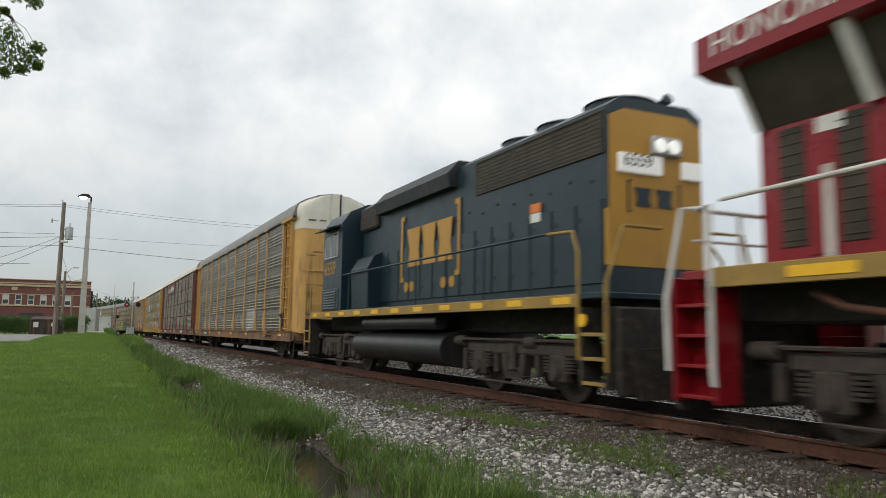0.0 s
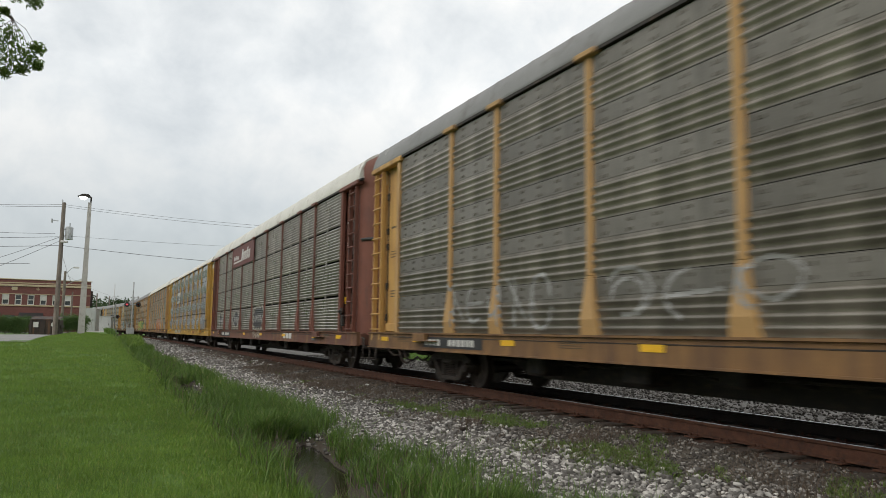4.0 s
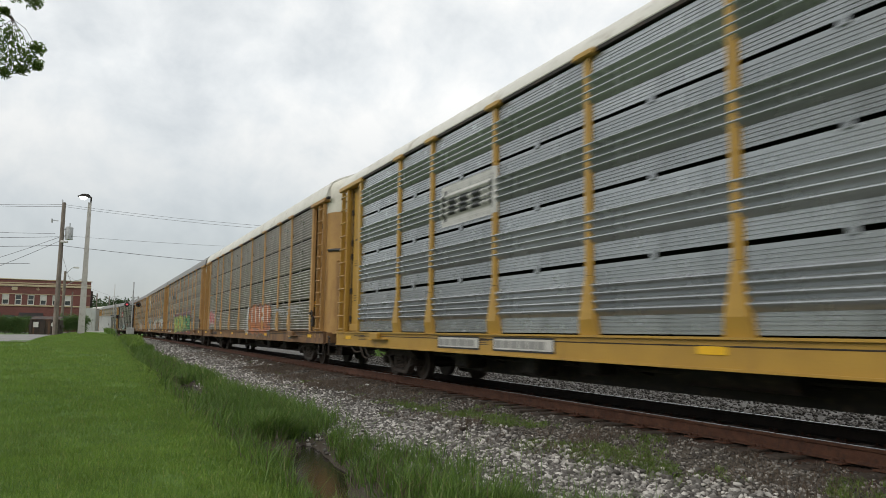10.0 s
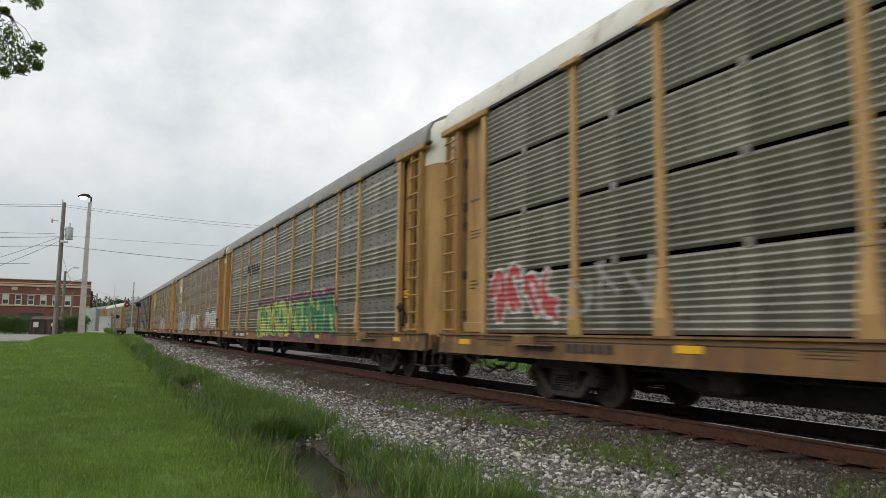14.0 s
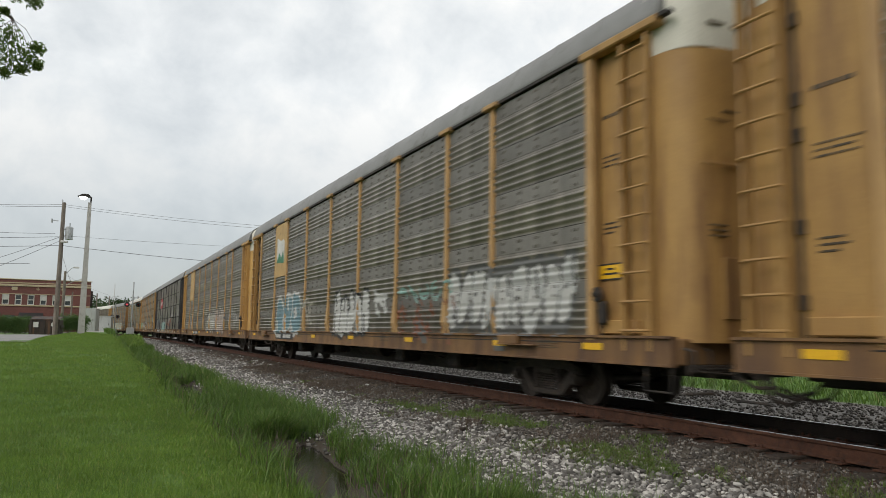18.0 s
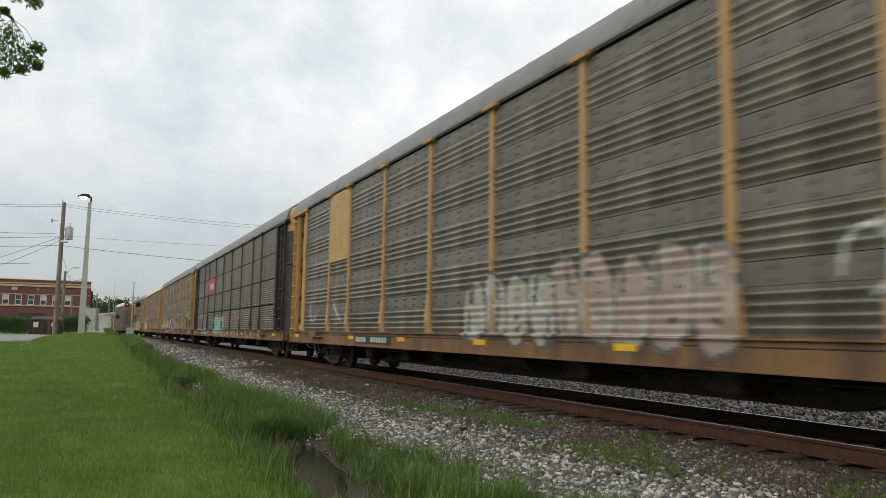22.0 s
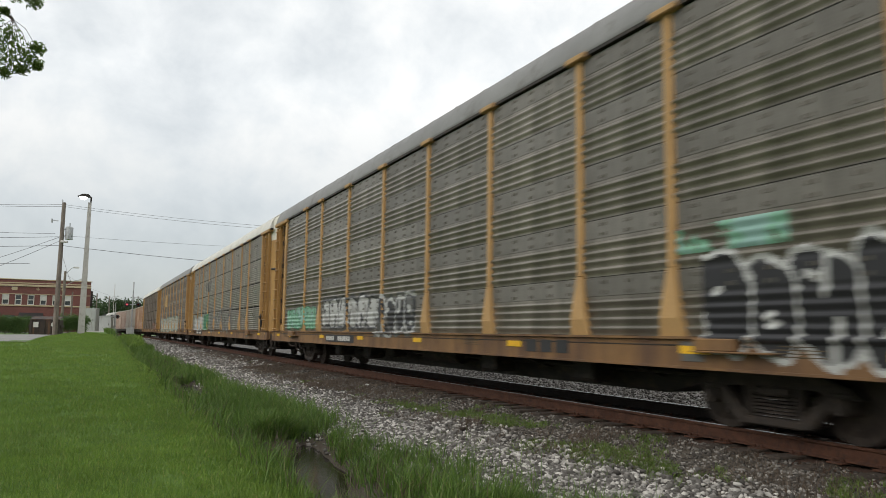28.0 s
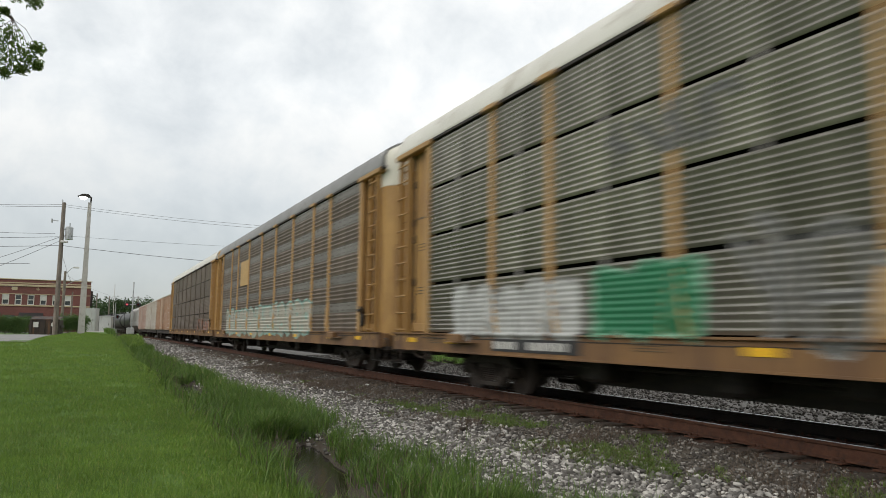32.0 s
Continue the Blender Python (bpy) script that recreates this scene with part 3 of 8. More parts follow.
def sill_mesh(mat):
    """The flat car: side sills with lips, deck, centre sill and cross bearers."""
    s = Shape()
    lip = [(-1.60, 0.77), (-1.63, 0.77), (-1.63, 0.74), (-1.52, 0.74), (-1.50, 0.78), (-1.50, 1.12), (-1.645, 1.132), (-1.645, 1.10), (-1.60, 1.09)]
    s.prism(lip[::-1], -HALF + 0.25, HALF - 0.25, "y")
    return s.mesh("side_sill", mat)


def end_sill_mesh(mat):
    return Shape().box((0, 0.28, 0.93), (3.0, 0.16, 0.34), 0.02).mesh("end_sill", mat)


def frame_mesh():
    s = Shape()
    s.box((0, 0, 1.06), (3.0, 2 * HALF - 0.6, 0.06), 0.01)
    s.box((0, 0, 0.76), (0.6, 2 * HALF - 0.7, 0.42), 0.03)
    s.prism([(-8.7, 0.60), (-7.6, 0.30), (7.6, 0.30), (8.7, 0.60)], -0.36, 0.36, "x")
    for y in (-6.4, -3.3, 3.9, 6.6):
        s.box((-0.82, y, 0.58), (0.5, 0.55, 0.36), 0.05)
    for k in range(17):
        y = -12 + k * 1.5
        if abs(abs(y) - 10.05) > 1.4:
            s.prism([(-1.5, 1.03), (-1.5, 0.88), (-0.4, 0.52), (0.4, 0.52), (1.5, 0.88), (1.5, 1.03)], y - 0.06, y + 0.06, "y")
    s.cyl((-0.75, -1.6, 0.66), (-0.75, 0.2, 0.66), 0.2, n=14)
    s.box((-0.8, 2.2, 0.66), (0.4, 0.5, 0.34), 0.04)
    s.tube([(-0.65, -11, 0.62), (-0.65, 11, 0.62)], 0.03, 6)
    return s.mesh("underframe", STEEL_DARK)


UNDERFRAME = frame_mesh()


def end_mesh(lo, hi, mat, name):
    """The curved end doors in plan, from height lo to hi, at the end that faces -y."""
    prof = [(-1.46, 0.75), (-1.46, 0.6), (-1.43, 0.42), (-1.37, 0.27), (-1.27, 0.14), (-1.1, 0.05), (-0.8, -0.01), (0, -0.03), (0.8, -0.01), (1.1, 0.05), (1.27, 0.14), (1.37, 0.27), (1.43, 0.42), (1.46, 0.6), (1.46, 0.75)]
    return Shape().prism(prof, lo, hi, "z").mesh(name, mat)


def end_cap_mesh(lo, mat, rise):
    """The arched top of the end, which follows the roof."""
    s = Shape()
    prof = [(-1.47, lo), (-1.50, 5.45), (-1.51, 5.76), (-1.42, 5.93), (-1.1, 6.10), (-0.6, 6.28), (0, 6.37)]
    prof = [(a, 5.45 + (b - 5.45) * rise if b > 5.45 else b) for a, b in prof]
    prof = prof + [(-a, b) for a, b in prof[-2::-1]]
    n = len(prof)
    rings = ((1.0, 0.75), (0.985, 0.5), (0.95, 0.3), (0.88, 0.14), (0.76, 0.04), (0.55, 0.0))
    v = [(a * k, o, b - (0.02 if b > lo and o < 0.4 else 0.0)) for k, o in rings for a, b in prof]
    f = [(r * n + i, r * n + n + i, r * n + n + i + 1, r * n + i + 1) for r in range(5) for i in range(n - 1)]
    f += [tuple(range(5 * n, 6 * n))[::-1], tuple(range(n))]
    s.add(v, f)
    return s.mesh("end_cap", mat)


def end_side_mesh(mat):
    """The recessed side panel next to the end doors, with its frame."""
    s = Shape()
    s.box((-1.40, 1.22, 3.22), (0.05, 1.5, 4.3), 0.01)
    s.box((-1.45, 1.45, 1.25), (0.1, 0.9, 0.2), 0.015)
    return s.mesh("end_side_panel", mat)


def corner_post_mesh(mat):
    return Shape().box((-1.545, 1.93, 3.22), (0.13, 0.16, 4.34), 0.015).mesh("corner_post", mat)


def header_mesh(mat, lo):
    return Shape().box((-1.55, lo / 2 + 1.05, 5.37), (0.2, 2.1 - lo, 0.13), 0.02).mesh("header_rail", mat)


def ladder_mesh(mat):
    return Shape().box((-1.43, 0.56, 3.1), (0.02, 0.5, 4.25), 0.004).mesh("ladder", mat)


def stile_mesh(mat):
    return Shape().box((-1.55, 0, 3.1), (0.12, 0.055, 4.35), 0.008).mesh("stile", mat)


def rung_mesh(mat):
    return Shape().tube([(-1.55, -0.28, 0), (-1.635, -0.26, 0), (-1.635, 0.26, 0), (-1.55, 0.28, 0)], 0.021, 6).mesh("rung", mat)


def brake_gear_mesh():
    s = Shape()
    s.cyl((-1.56, 1.78, 1.72), (-1.60, 1.78, 1.72), 0.11, n=16)
    s.cyl((-1.6, 1.78, 1.72), (-1.66, 1.78, 1.72), 0.04, n=10)
    s.box((-1.55, 1.70, 1.45), (0.1, 0.16, 0.34), 0.03)
    s.tube([(-1.58, 1.78, 1.5), (-1.57, 1.72, 1.2), (-1.5, 1.7, 0.85)], 0.018, 6)
    return s.mesh("brake_gear", STEEL_DARK)


BRAKE_GEAR = brake_gear_mesh()
TAPE = Shape().box((0, 0, 0), (0.008, 0.46, 0.1), 0.002).mesh("reflector", YELLOW_TAPE)
STENCIL = Shape()
for k in range(4):
    STENCIL.box((0, 0.04 * (k % 2), 0.036 * k), (0.006, (0.62, 0.54, 0.66, 0.4)[k], 0.014), 0.002)
STENCIL = STENCIL.mesh("stencil_lines", surf("faded_black_stencil", (0.07, 0.05, 0.03), (0.12, 0.085, 0.045), 0.7))
SILL_SEAM = Shape().box((-1.6, 0, 1.022), (0.01, 2 * HALF - 3.8, 0.018), 0.003).mesh("sill_seam", STEEL_DARK)
CACHE = {}


def jacking_pad_mesh(mat):
    s = Shape()
    s.box((-1.655, 0.25, 1.035), (0.11, 0.62, 0.15), 0.015)
    s.box((-1.665, 0.0, 0.955), (0.13, 1.15, 0.022), 0.006)
    return s.mesh("jacking_pad", mat)


def sill_step_mesh():
    """Stirrup step below the corner of the sill."""
    return Shape().tube([(-1.57, -0.24, 0.8), (-1.6, -0.24, 0.42), (-1.6, 0.24, 0.42), (-1.57, 0.24, 0.8)], 0.02, 6).mesh("sill_step", STEEL_DARK)


def hinge_strip_mesh():
    """The dark gap between ladder and side panel with its hinge blocks."""
    s = Shape().box((-1.432, 0.90, 3.15), (0.012, 0.07, 4.2), 0.003)
    for z in (1.5, 2.3, 3.3, 3.7, 4.6):
        s.box((-1.45, 0.92, z), (0.05, 0.11, 0.17), 0.012)
    return s.mesh("hinge_strip", STEEL_DARK)


def end_marks_mesh():
    """Stencilled lines, a cross seam and warning marks on the end doors, as plain bars."""
    s = Shape()
    s.box((-0.6, -0.004, 3.95), (1.1, 0.014, 0.018), 0.003)
    for k in range(3):
        s.box((-0.95, 0.004, 2.42 + 0.07 * k), (0.42 - 0.05 * (k % 2), 0.014, 0.022), 0.003)
    s.box((-0.72, -0.012, 4.08), (0.34, 0.02, 0.03), 0.003)
    s.box((-0.95, 0.006, 5.28), (0.30, 0.016, 0.05), 0.003)
    s.box((-0.55, 0.0, 5.28), (0.26, 0.016, 0.05), 0.003)
    return s.mesh("end_marks", surf("faded_black_stencil", (0.07, 0.05, 0.03)))


def end_hardware_mesh():
    """Below the end: striker casting, brake pipe, two drooping hoses, cut lever and grab irons, facing -y."""
    s = Shape()
    s.box((0, 0.12, 0.86), (0.62, 0.3, 0.5), 0.04)
    s.box((-0.95, 0.2, 0.72), (0.9, 0.05, 0.1), 0.012)
    s.tube([(-1.45, 0.14, 0.98), (-1.45, 0.02, 0.94), (-1.45, 0.0, 0.7), (-0.9, -0.02, 0.66), (-0.45, -0.04, 0.72), (-0.2, -0.1, 0.94)], 0.018, 6)
    s.tube([(-0.42, 0.2, 0.74), (-0.44, -0.05, 0.6), (-0.42, -0.22, 0.36), (-0.36, -0.42, 0.3), (-0.3, -0.6, 0.4)], 0.03, 7)
    s.tube([(-0.7, 0.22, 0.8), (-0.72, 0.02, 0.62), (-0.66, -0.2, 0.5), (-0.56, -0.45, 0.52)], 0.024, 7)
    for x in (-1.46, -1.1):
        s.tube([(x, 0.2, 0.98), (x, 0.1, 0.95), (x, 0.1, 0.42), (x, 0.2, 0.4)], 0.017, 6)
    s.box((-1.28, 0.12, 0.42), (0.42, 0.16, 0.03), 0.008)
    return s.mesh("end_hardware", TRUCK_IRON)


def cached(key, make):
    if key not in CACHE:
        CACHE[key] = make()
    return CACHE[key]


def autorack(look_of, at):
    """A covered car carrier. look_of: a dict of its paints and marks; at: metres along the track of its front face at the start."""
    c = look_of
    car = thing("autorack_car", pose(TRACK_X, at + MID, 0), c["label"], "railway car", "autorack cars of the train")
    MOVERS.append((car, at + MID, 10.05))
    running_gear(car, (-10.05, 10.05), (-0.89, 0.89), FREIGHT_TRUCK, FREIGHT_WHEELS, 0.419, (-1, 1), HALF)
    sill, post, roof, sheet, end, style = c["sill"], c["post"], c["roof"], c["sheet"], c["end"], c["style"]
    for turn in (0.0, math.pi):
        part("side_sill", cached(("sill", sill.name), lambda: sill_mesh(sill)), car, rz=turn)
        part("sill_seam", SILL_SEAM, car, rz=turn)
        part("end_sill", cached(("esill", sill.name), lambda: end_sill_mesh(sill)), car, (0, -HALF if not turn else HALF, 0), rz=turn)
    part("underframe", UNDERFRAME, car)
    part("roof", cached(("roof", roof.name, c.get("rise", 1.0)), lambda: roof_mesh(roof, 1.22, c.get("rise", 1.0))), car)
    rows = sheet_rows(style)
    foot = c.get("wide_foot", True)
    for side in (0.0, math.pi):
        for k, (a, b) in enumerate(zip(POSTS, POSTS[1:])):
            if side:
                continue
            for r, (z, h, prof) in enumerate(rows):
                mat = c.get("sheets", {}).get((k, r), sheet)
                sh = part("side_sheet", sheet_mesh(b - a - 0.02, r, prof, mat, style), car, (SIDE_X, (a + b) / 2, z))
                if style != "band" and r:
                    part("clip", cached(("clip", mat.name), lambda: Shape().box((-0.012, 0, -0.028), (0.03, 0.12, 0.12), 0.008).mesh("clip", mat)), sh)
        for y in POSTS[1:-1]:
            part("post", cached(("post", post.name, foot), lambda: post_mesh(post, foot)), car, (0, y, 0), rz=side)
    far = Shape()
    for z, h, prof in rows:
        n = len(prof)
        far.add([(-SIDE_X + a, POSTS[0], z + b) for a, b in prof] + [(-SIDE_X + a, POSTS[-1], z + b) for a, b in prof], [(i, i + 1, n + i + 1, n + i) for i in range(n - 1)])
    part("far_side_wall", cached(("far", sheet.name, style), lambda: far.mesh("far_side_wall", sheet)), car)
    # a solid block put in for the shade seen through the sheet gaps
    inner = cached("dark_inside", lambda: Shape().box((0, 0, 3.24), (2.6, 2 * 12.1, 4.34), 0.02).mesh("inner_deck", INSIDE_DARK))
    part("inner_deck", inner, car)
    for e, turn in ((-1, 0.0), (1, math.pi)):
        y = e * HALF - (0.15 if e > 0 else 0.0)
        cut = c.get("cap_from", 5.2)
        part("end_door", cached(("end", end.name, cut), lambda: end_mesh(1.05, cut, end, "end_door")), car, (0, y, 0), rz=turn)
        cap = c.get("cap", end)
        part("end_cap", cached(("cap", cap.name, cut, c.get("rise", 1.0)), lambda: end_cap_mesh(cut, cap, c.get("rise", 1.0))), car, (0, y, 0), rz=turn)
        part("door_seam", cached("seam", lambda: Shape().box((0.12, -0.006, 3.72), (0.07, 0.03, 5.25), 0.008).mesh("door_seam", BLACK_PAINT)), car, (0, y, 0), rz=turn)
        if c.get("slot"):
            part("vent_slot", cached("slot", lambda: Shape().tube([(-1.445, 0.45, 3.72), (-1.42, 0.38, 3.72), (-1.37, 0.26, 3.72), (-1.28, 0.14, 3.72), (-1.17, 0.08, 3.72)], 0.05, 8).mesh("vent_slot", BLACK_PAINT)), car, (0, y, 0), rz=turn)
        tagged(part("end_lettering", cached("endmarks", end_marks_mesh), car, (0, y, 0), rz=turn), kind="stuff")
        part("end_hardware", cached("endhardware", end_hardware_mesh), car, (0, y, 0), rz=turn, label="grimy striker, hoses and steps below the end")
        part("end_bar", cached(("endbar", end.name), lambda: Shape().tube([(-1.3, -0.03, 3.35), (-0.3, -0.05, 3.35)], 0.018, 6).mesh("end_bar", end)), car, (0, y, 0), rz=turn)
        part("end_panel", cached(("endpanel", end.name), lambda: Shape().box((-0.75, -0.012, 1.75), (0.42, 0.03, 0.8), 0.01).mesh("end_panel", end)), car, (0, y, 0), rz=turn)
        for mirror in (1, -1):
            k1 = ("endside", end.name, mirror * e)
            k2 = ("ladder", end.name, mirror * e)

            def flipped(me, m=mirror * e):
                if m > 0:
                    me = me.copy()
                    me.transform(Matrix.Diagonal((1, -1, 1, 1)))
                    me.flip_normals()
                return me
            rz = 0.0 if mirror > 0 else math.pi
            yy, back = y, (0.36 if e < 0 else 0.0)
            part("end_side_panel", cached(k1, lambda: flipped(end_side_mesh(end))), car, (0, yy, 0), rz=rz)
            part("corner_post", cached(("cpost",) + k1[1:], lambda: flipped(corner_post_mesh(post if post is not SHEET_BROWN else end))), car, (0, yy, 0), rz=rz)
            part("hinge_strip", cached(("hinge", mirror * e), lambda: flipped(hinge_strip_mesh())), car, (0, yy + back, 0), rz=rz)
            part("header_rail", cached(("hrail", e) + k1[1:], lambda: flipped(header_mesh(end, 0.40 if e < 0 else 0.1))), car, (0, yy, 0), rz=rz)
            lad = part("ladder", cached(k2, lambda: flipped(ladder_mesh(end))), car, (0, yy + back, 0), rz=rz)
            for k in (0.30, 0.82):
                part("stile", cached(("stile", end.name), lambda: stile_mesh(end)), lad, (0, -k if mirror * e > 0 else k, 0))
            for k in range(11):
                part("rung", cached(("rung", end.name), lambda: rung_mesh(end)), lad, (0, -0.56 if mirror * e > 0 else 0.56, 1.2 + k * 0.39))
    part("brake_gear", BRAKE_GEAR, car, (0, -HALF, 0))
    plate_at = c.get("plate", 0.0) - MID
    for y in (-12.1, -9.4, -5.2, -1.0, 2.9, 6.6, 10.6, 12.6):
        if not plate_at - (4.5 if style == "bold" else 3.0) < y < plate_at + 0.4:
            part("reflector", TAPE, car, (SILL_X - 0.006, y, 0.97))
    for y in (-10.9, -3.6, 4.7, 11.4):
        tagged(part("stencil_lettering", STENCIL, car, (SILL_X - 0.004, y, 0.93)), kind="stuff")
    for y in (-10.05, 10.05):
        part("jacking_pad", cached(("pad", sill.name), lambda: jacking_pad_mesh(sill)), car, (0, y, 0))
        part("sill_step", cached("step", sill_step_mesh), car, (0, y * 1.34, 0))
    return car

# ---- paints of the cars ----
GOLD = surf("weathered_gold_paint", (0.44, 0.258, 0.082), (0.355, 0.2, 0.066), 0.6, 0, 1.4, 60, 0.1, (0.15, 0.07, 0.035), 0.36, True)
GOLD_NEW = surf("bright_gold_paint", (0.46, 0.275, 0.05), (0.40, 0.235, 0.045), 0.45, 0, 1.4, 60, 0.05, (0.2, 0.12, 0.05), 0.08, True)
TAN = surf("faded_tan_paint", (0.58, 0.345, 0.105), (0.48, 0.275, 0.088), 0.65, 0, 1.2, 60, 0.1, (0.19, 0.09, 0.05), 0.34, True)
OCHRE_SILL = surf("rust_stained_ochre", (0.265, 0.144, 0.053), (0.178, 0.095, 0.04), 0.7, 0, 1.5, 50, 0.2, (0.085, 0.046, 0.032), 0.68, True)
OXIDE = surf("red_oxide_paint", (0.19, 0.066, 0.042), (0.145, 0.052, 0.036), 0.65, 0, 1.5, 60, 0.1, (0.09, 0.045, 0.034), 0.25, True)
OXIDE_SILL = surf("rusty_brown_sill", (0.15, 0.062, 0.04), (0.11, 0.05, 0.036), 0.75, 0, 1.5, 50, 0.2, (0.26, 0.15, 0.06), 0.28, True)
CAR_BLACK = surf("dull_black_paint", (0.026, 0.026, 0.03), (0.042, 0.04, 0.042), 0.6, 0, 1.5, 60, 0.1, (0.09, 0.075, 0.065), 0.2, True)
SHEET_GREY = surf("dull_zinc_sheet", (0.45, 0.418, 0.365), (0.35, 0.325, 0.285), 0.3, 0.7, 0.7, 40, 0.03, (0.15, 0.14, 0.12), 0.6, True, 0.35)
SHEET_DARK = surf("grimy_zinc_sheet", (0.375, 0.34, 0.29), (0.28, 0.25, 0.21), 0.33, 0.6, 0.8, 40, 0.03, (0.105, 0.095, 0.078), 0.7, True, 0.35)
SHEET_NEW = surf("clean_zinc_sheet", (0.46, 0.485, 0.505), (0.38, 0.405, 0.425), 0.25, 0.6, 0.8, 40, 0.02, (0.22, 0.225, 0.23), 0.2, True, 0.25)
SHEET_BROWN = surf("brown_stained_sheet", (0.2, 0.155, 0.12), (0.16, 0.13, 0.105), 0.6, 0.25, 0.8, 40, 0.08, (0.09, 0.068, 0.052), 0.45, True, 0.3)
ROOF_GREY = surf("dull_grey_roof", (0.24, 0.24, 0.235), (0.2, 0.2, 0.197), 0.6, 0.2, 1.0, 50, 0.05, (0.15, 0.14, 0.13), 0.25)
ROOF_WHITE = surf("off_white_roof", (0.66, 0.65, 0.6), (0.58, 0.57, 0.52), 0.6, 0, 1.0, 50, 0.05, (0.34, 0.3, 0.25), 0.22)
CAP_WHITE = surf("grubby_white_end_paint", (0.72, 0.70, 0.62), (0.62, 0.6, 0.53), 0.6, 0, 1.2, 50, 0.05, (0.3, 0.26, 0.21), 0.25, True)

POST_TAN = surf("bleached_tan_post_paint", (0.52, 0.325, 0.135), (0.43, 0.258, 0.105), 0.65, 0, 1.2, 60, 0.1, (0.2, 0.1, 0.055), 0.3, True)

STYLES = [
    dict(label="gold and grey covered autorack car with faded scrawls", sill=OCHRE_SILL, post=POST_TAN, roof=ROOF_GREY, sheet=SHEET_DARK, end=TAN, cap=CAP_WHITE, cap_from=4.95, plate=23.9, style="band"),
    dict(label="red-brown and grey autorack car with a white roof", sill=OXIDE_SILL, post=OXIDE, roof=ROOF_WHITE, sheet=SHEET_GREY, end=OXIDE, plate=23.2, style="split", slot=True, rise=1.1),
    dict(label="clean silver and yellow autorack car with a cream roof", sill=GOLD_NEW, post=GOLD_NEW, roof=ROOF_WHITE, sheet=SHEET_NEW, end=GOLD_NEW, cap=CAP_WHITE, cap_from=5.0, plate=20.33, style="bold", slot=True, rise=0.66),
    dict(label="gold and grey autorack car with a big orange graffito", sill=OCHRE_SILL, post=POST_TAN, roof=ROOF_WHITE, sheet=SHEET_GREY, end=GOLD, cap=CAP_WHITE, cap_from=4.95, plate=24.1, style="split", slot=True, wide_foot=False),
    dict(label="gold and grey autorack car with a green graffito", sill=OCHRE_SILL, post=POST_TAN, roof=ROOF_GREY, sheet=SHEET_GREY, end=GOLD, cap=CAP_WHITE, cap_from=4.95, plate=23.4, style="band", wide_foot=False),
    dict(label="gold and grey autorack car with a flag emblem panel", sill=OCHRE_SILL, post=POST_TAN, roof=ROOF_GREY, sheet=SHEET_DARK, end=GOLD, cap=CAP_WHITE, cap_from=4.95, plate=22.0, style="band", wide_foot=False),
    dict(label="gold and grey autorack car with a blank tan panel", sill=OCHRE_SILL, post=POST_TAN, roof=ROOF_GREY, sheet=SHEET_DARK, end=TAN, cap=CAP_WHITE, cap_from=4.95, plate=19.9, style="band", wide_foot=False),
    dict(label="black-ended grey autorack car with a stained yellow sill", sill=OCHRE_SILL, post=CAR_BLACK, roof=ROOF_GREY, sheet=SHEET_DARK, end=CAR_BLACK, cap=POST_TAN, cap_from=5.0, plate=23.0, style="split", slot=True, wide_foot=False),
    dict(label="gold and dark grey autorack car with black and white graffiti", sill=OCHRE_SILL, post=POST_TAN, roof=ROOF_GREY, sheet=SHEET_DARK, end=GOLD, cap=CAP_WHITE, cap_from=4.95, plate=19.8, style="band"),
    dict(label="gold and grey autorack car with a pale roof", sill=OCHRE_SILL, post=POST_TAN, roof=ROOF_WHITE, sheet=SHEET_GREY, end=GOLD, cap=CAP_WHITE, cap_from=4.95, plate=22.6, style="split", slot=True),
    dict(label="brown-stained gold autorack car with pale graffiti", sill=OCHRE_SILL, post=POST_TAN, roof=ROOF_GREY, sheet=SHEET_BROWN, end=GOLD, cap=CAP_WHITE, cap_from=4.95, style="band", wide_foot=False),
    dict(label="weathered brown autorack car with a white roof", sill=OCHRE_SILL, post=SHEET_BROWN, roof=ROOF_WHITE, sheet=SHEET_BROWN, end=GOLD, style="split", wide_foot=False),
]
FRONTS = [26.93 + 28.5 * k + o for k, o in enumerate((0, 0, 0, 0.35, 0.1, 0.05, 0, 0, 0.05, 0, 0, 0))]
CARS = [autorack(s, a) for s, a in zip(STYLES, FRONTS)]

# ---- marks on the car sides: boards, plates and spray paint ----
def paint(name, rgb, rough=0.5):
    return surf(name, rgb, tuple(c * 0.82 for c in rgb), rough, 0, 2.5, 50, 0.0, tuple(c * 0.5 for c in rgb), 0.15)


SPRAY = {k: paint("spray_" + k, v) for k, v in dict(white=(0.55, 0.55, 0.53), grey=(0.33, 0.33, 0.32), black=(0.02, 0.02, 0.024), orange=(0.42, 0.135, 0.035), rust=(0.24, 0.08, 0.035), red=(0.45, 0.06, 0.07), green=(0.02, 0.19, 0.085), lime=(0.36, 0.44, 0.10), teal=(0.26, 0.44, 0.40), blue=(0.15, 0.265, 0.31), plum=(0.17, 0.03, 0.09), cream=(0.42, 0.40, 0.335), mint=(0.2, 0.42, 0.29), smoke=(0.12, 0.12, 0.115), pale=(0.5, 0.51, 0.5), umber=(0.07, 0.05, 0.03), blush=(0.4, 0.315, 0.27)).items()}


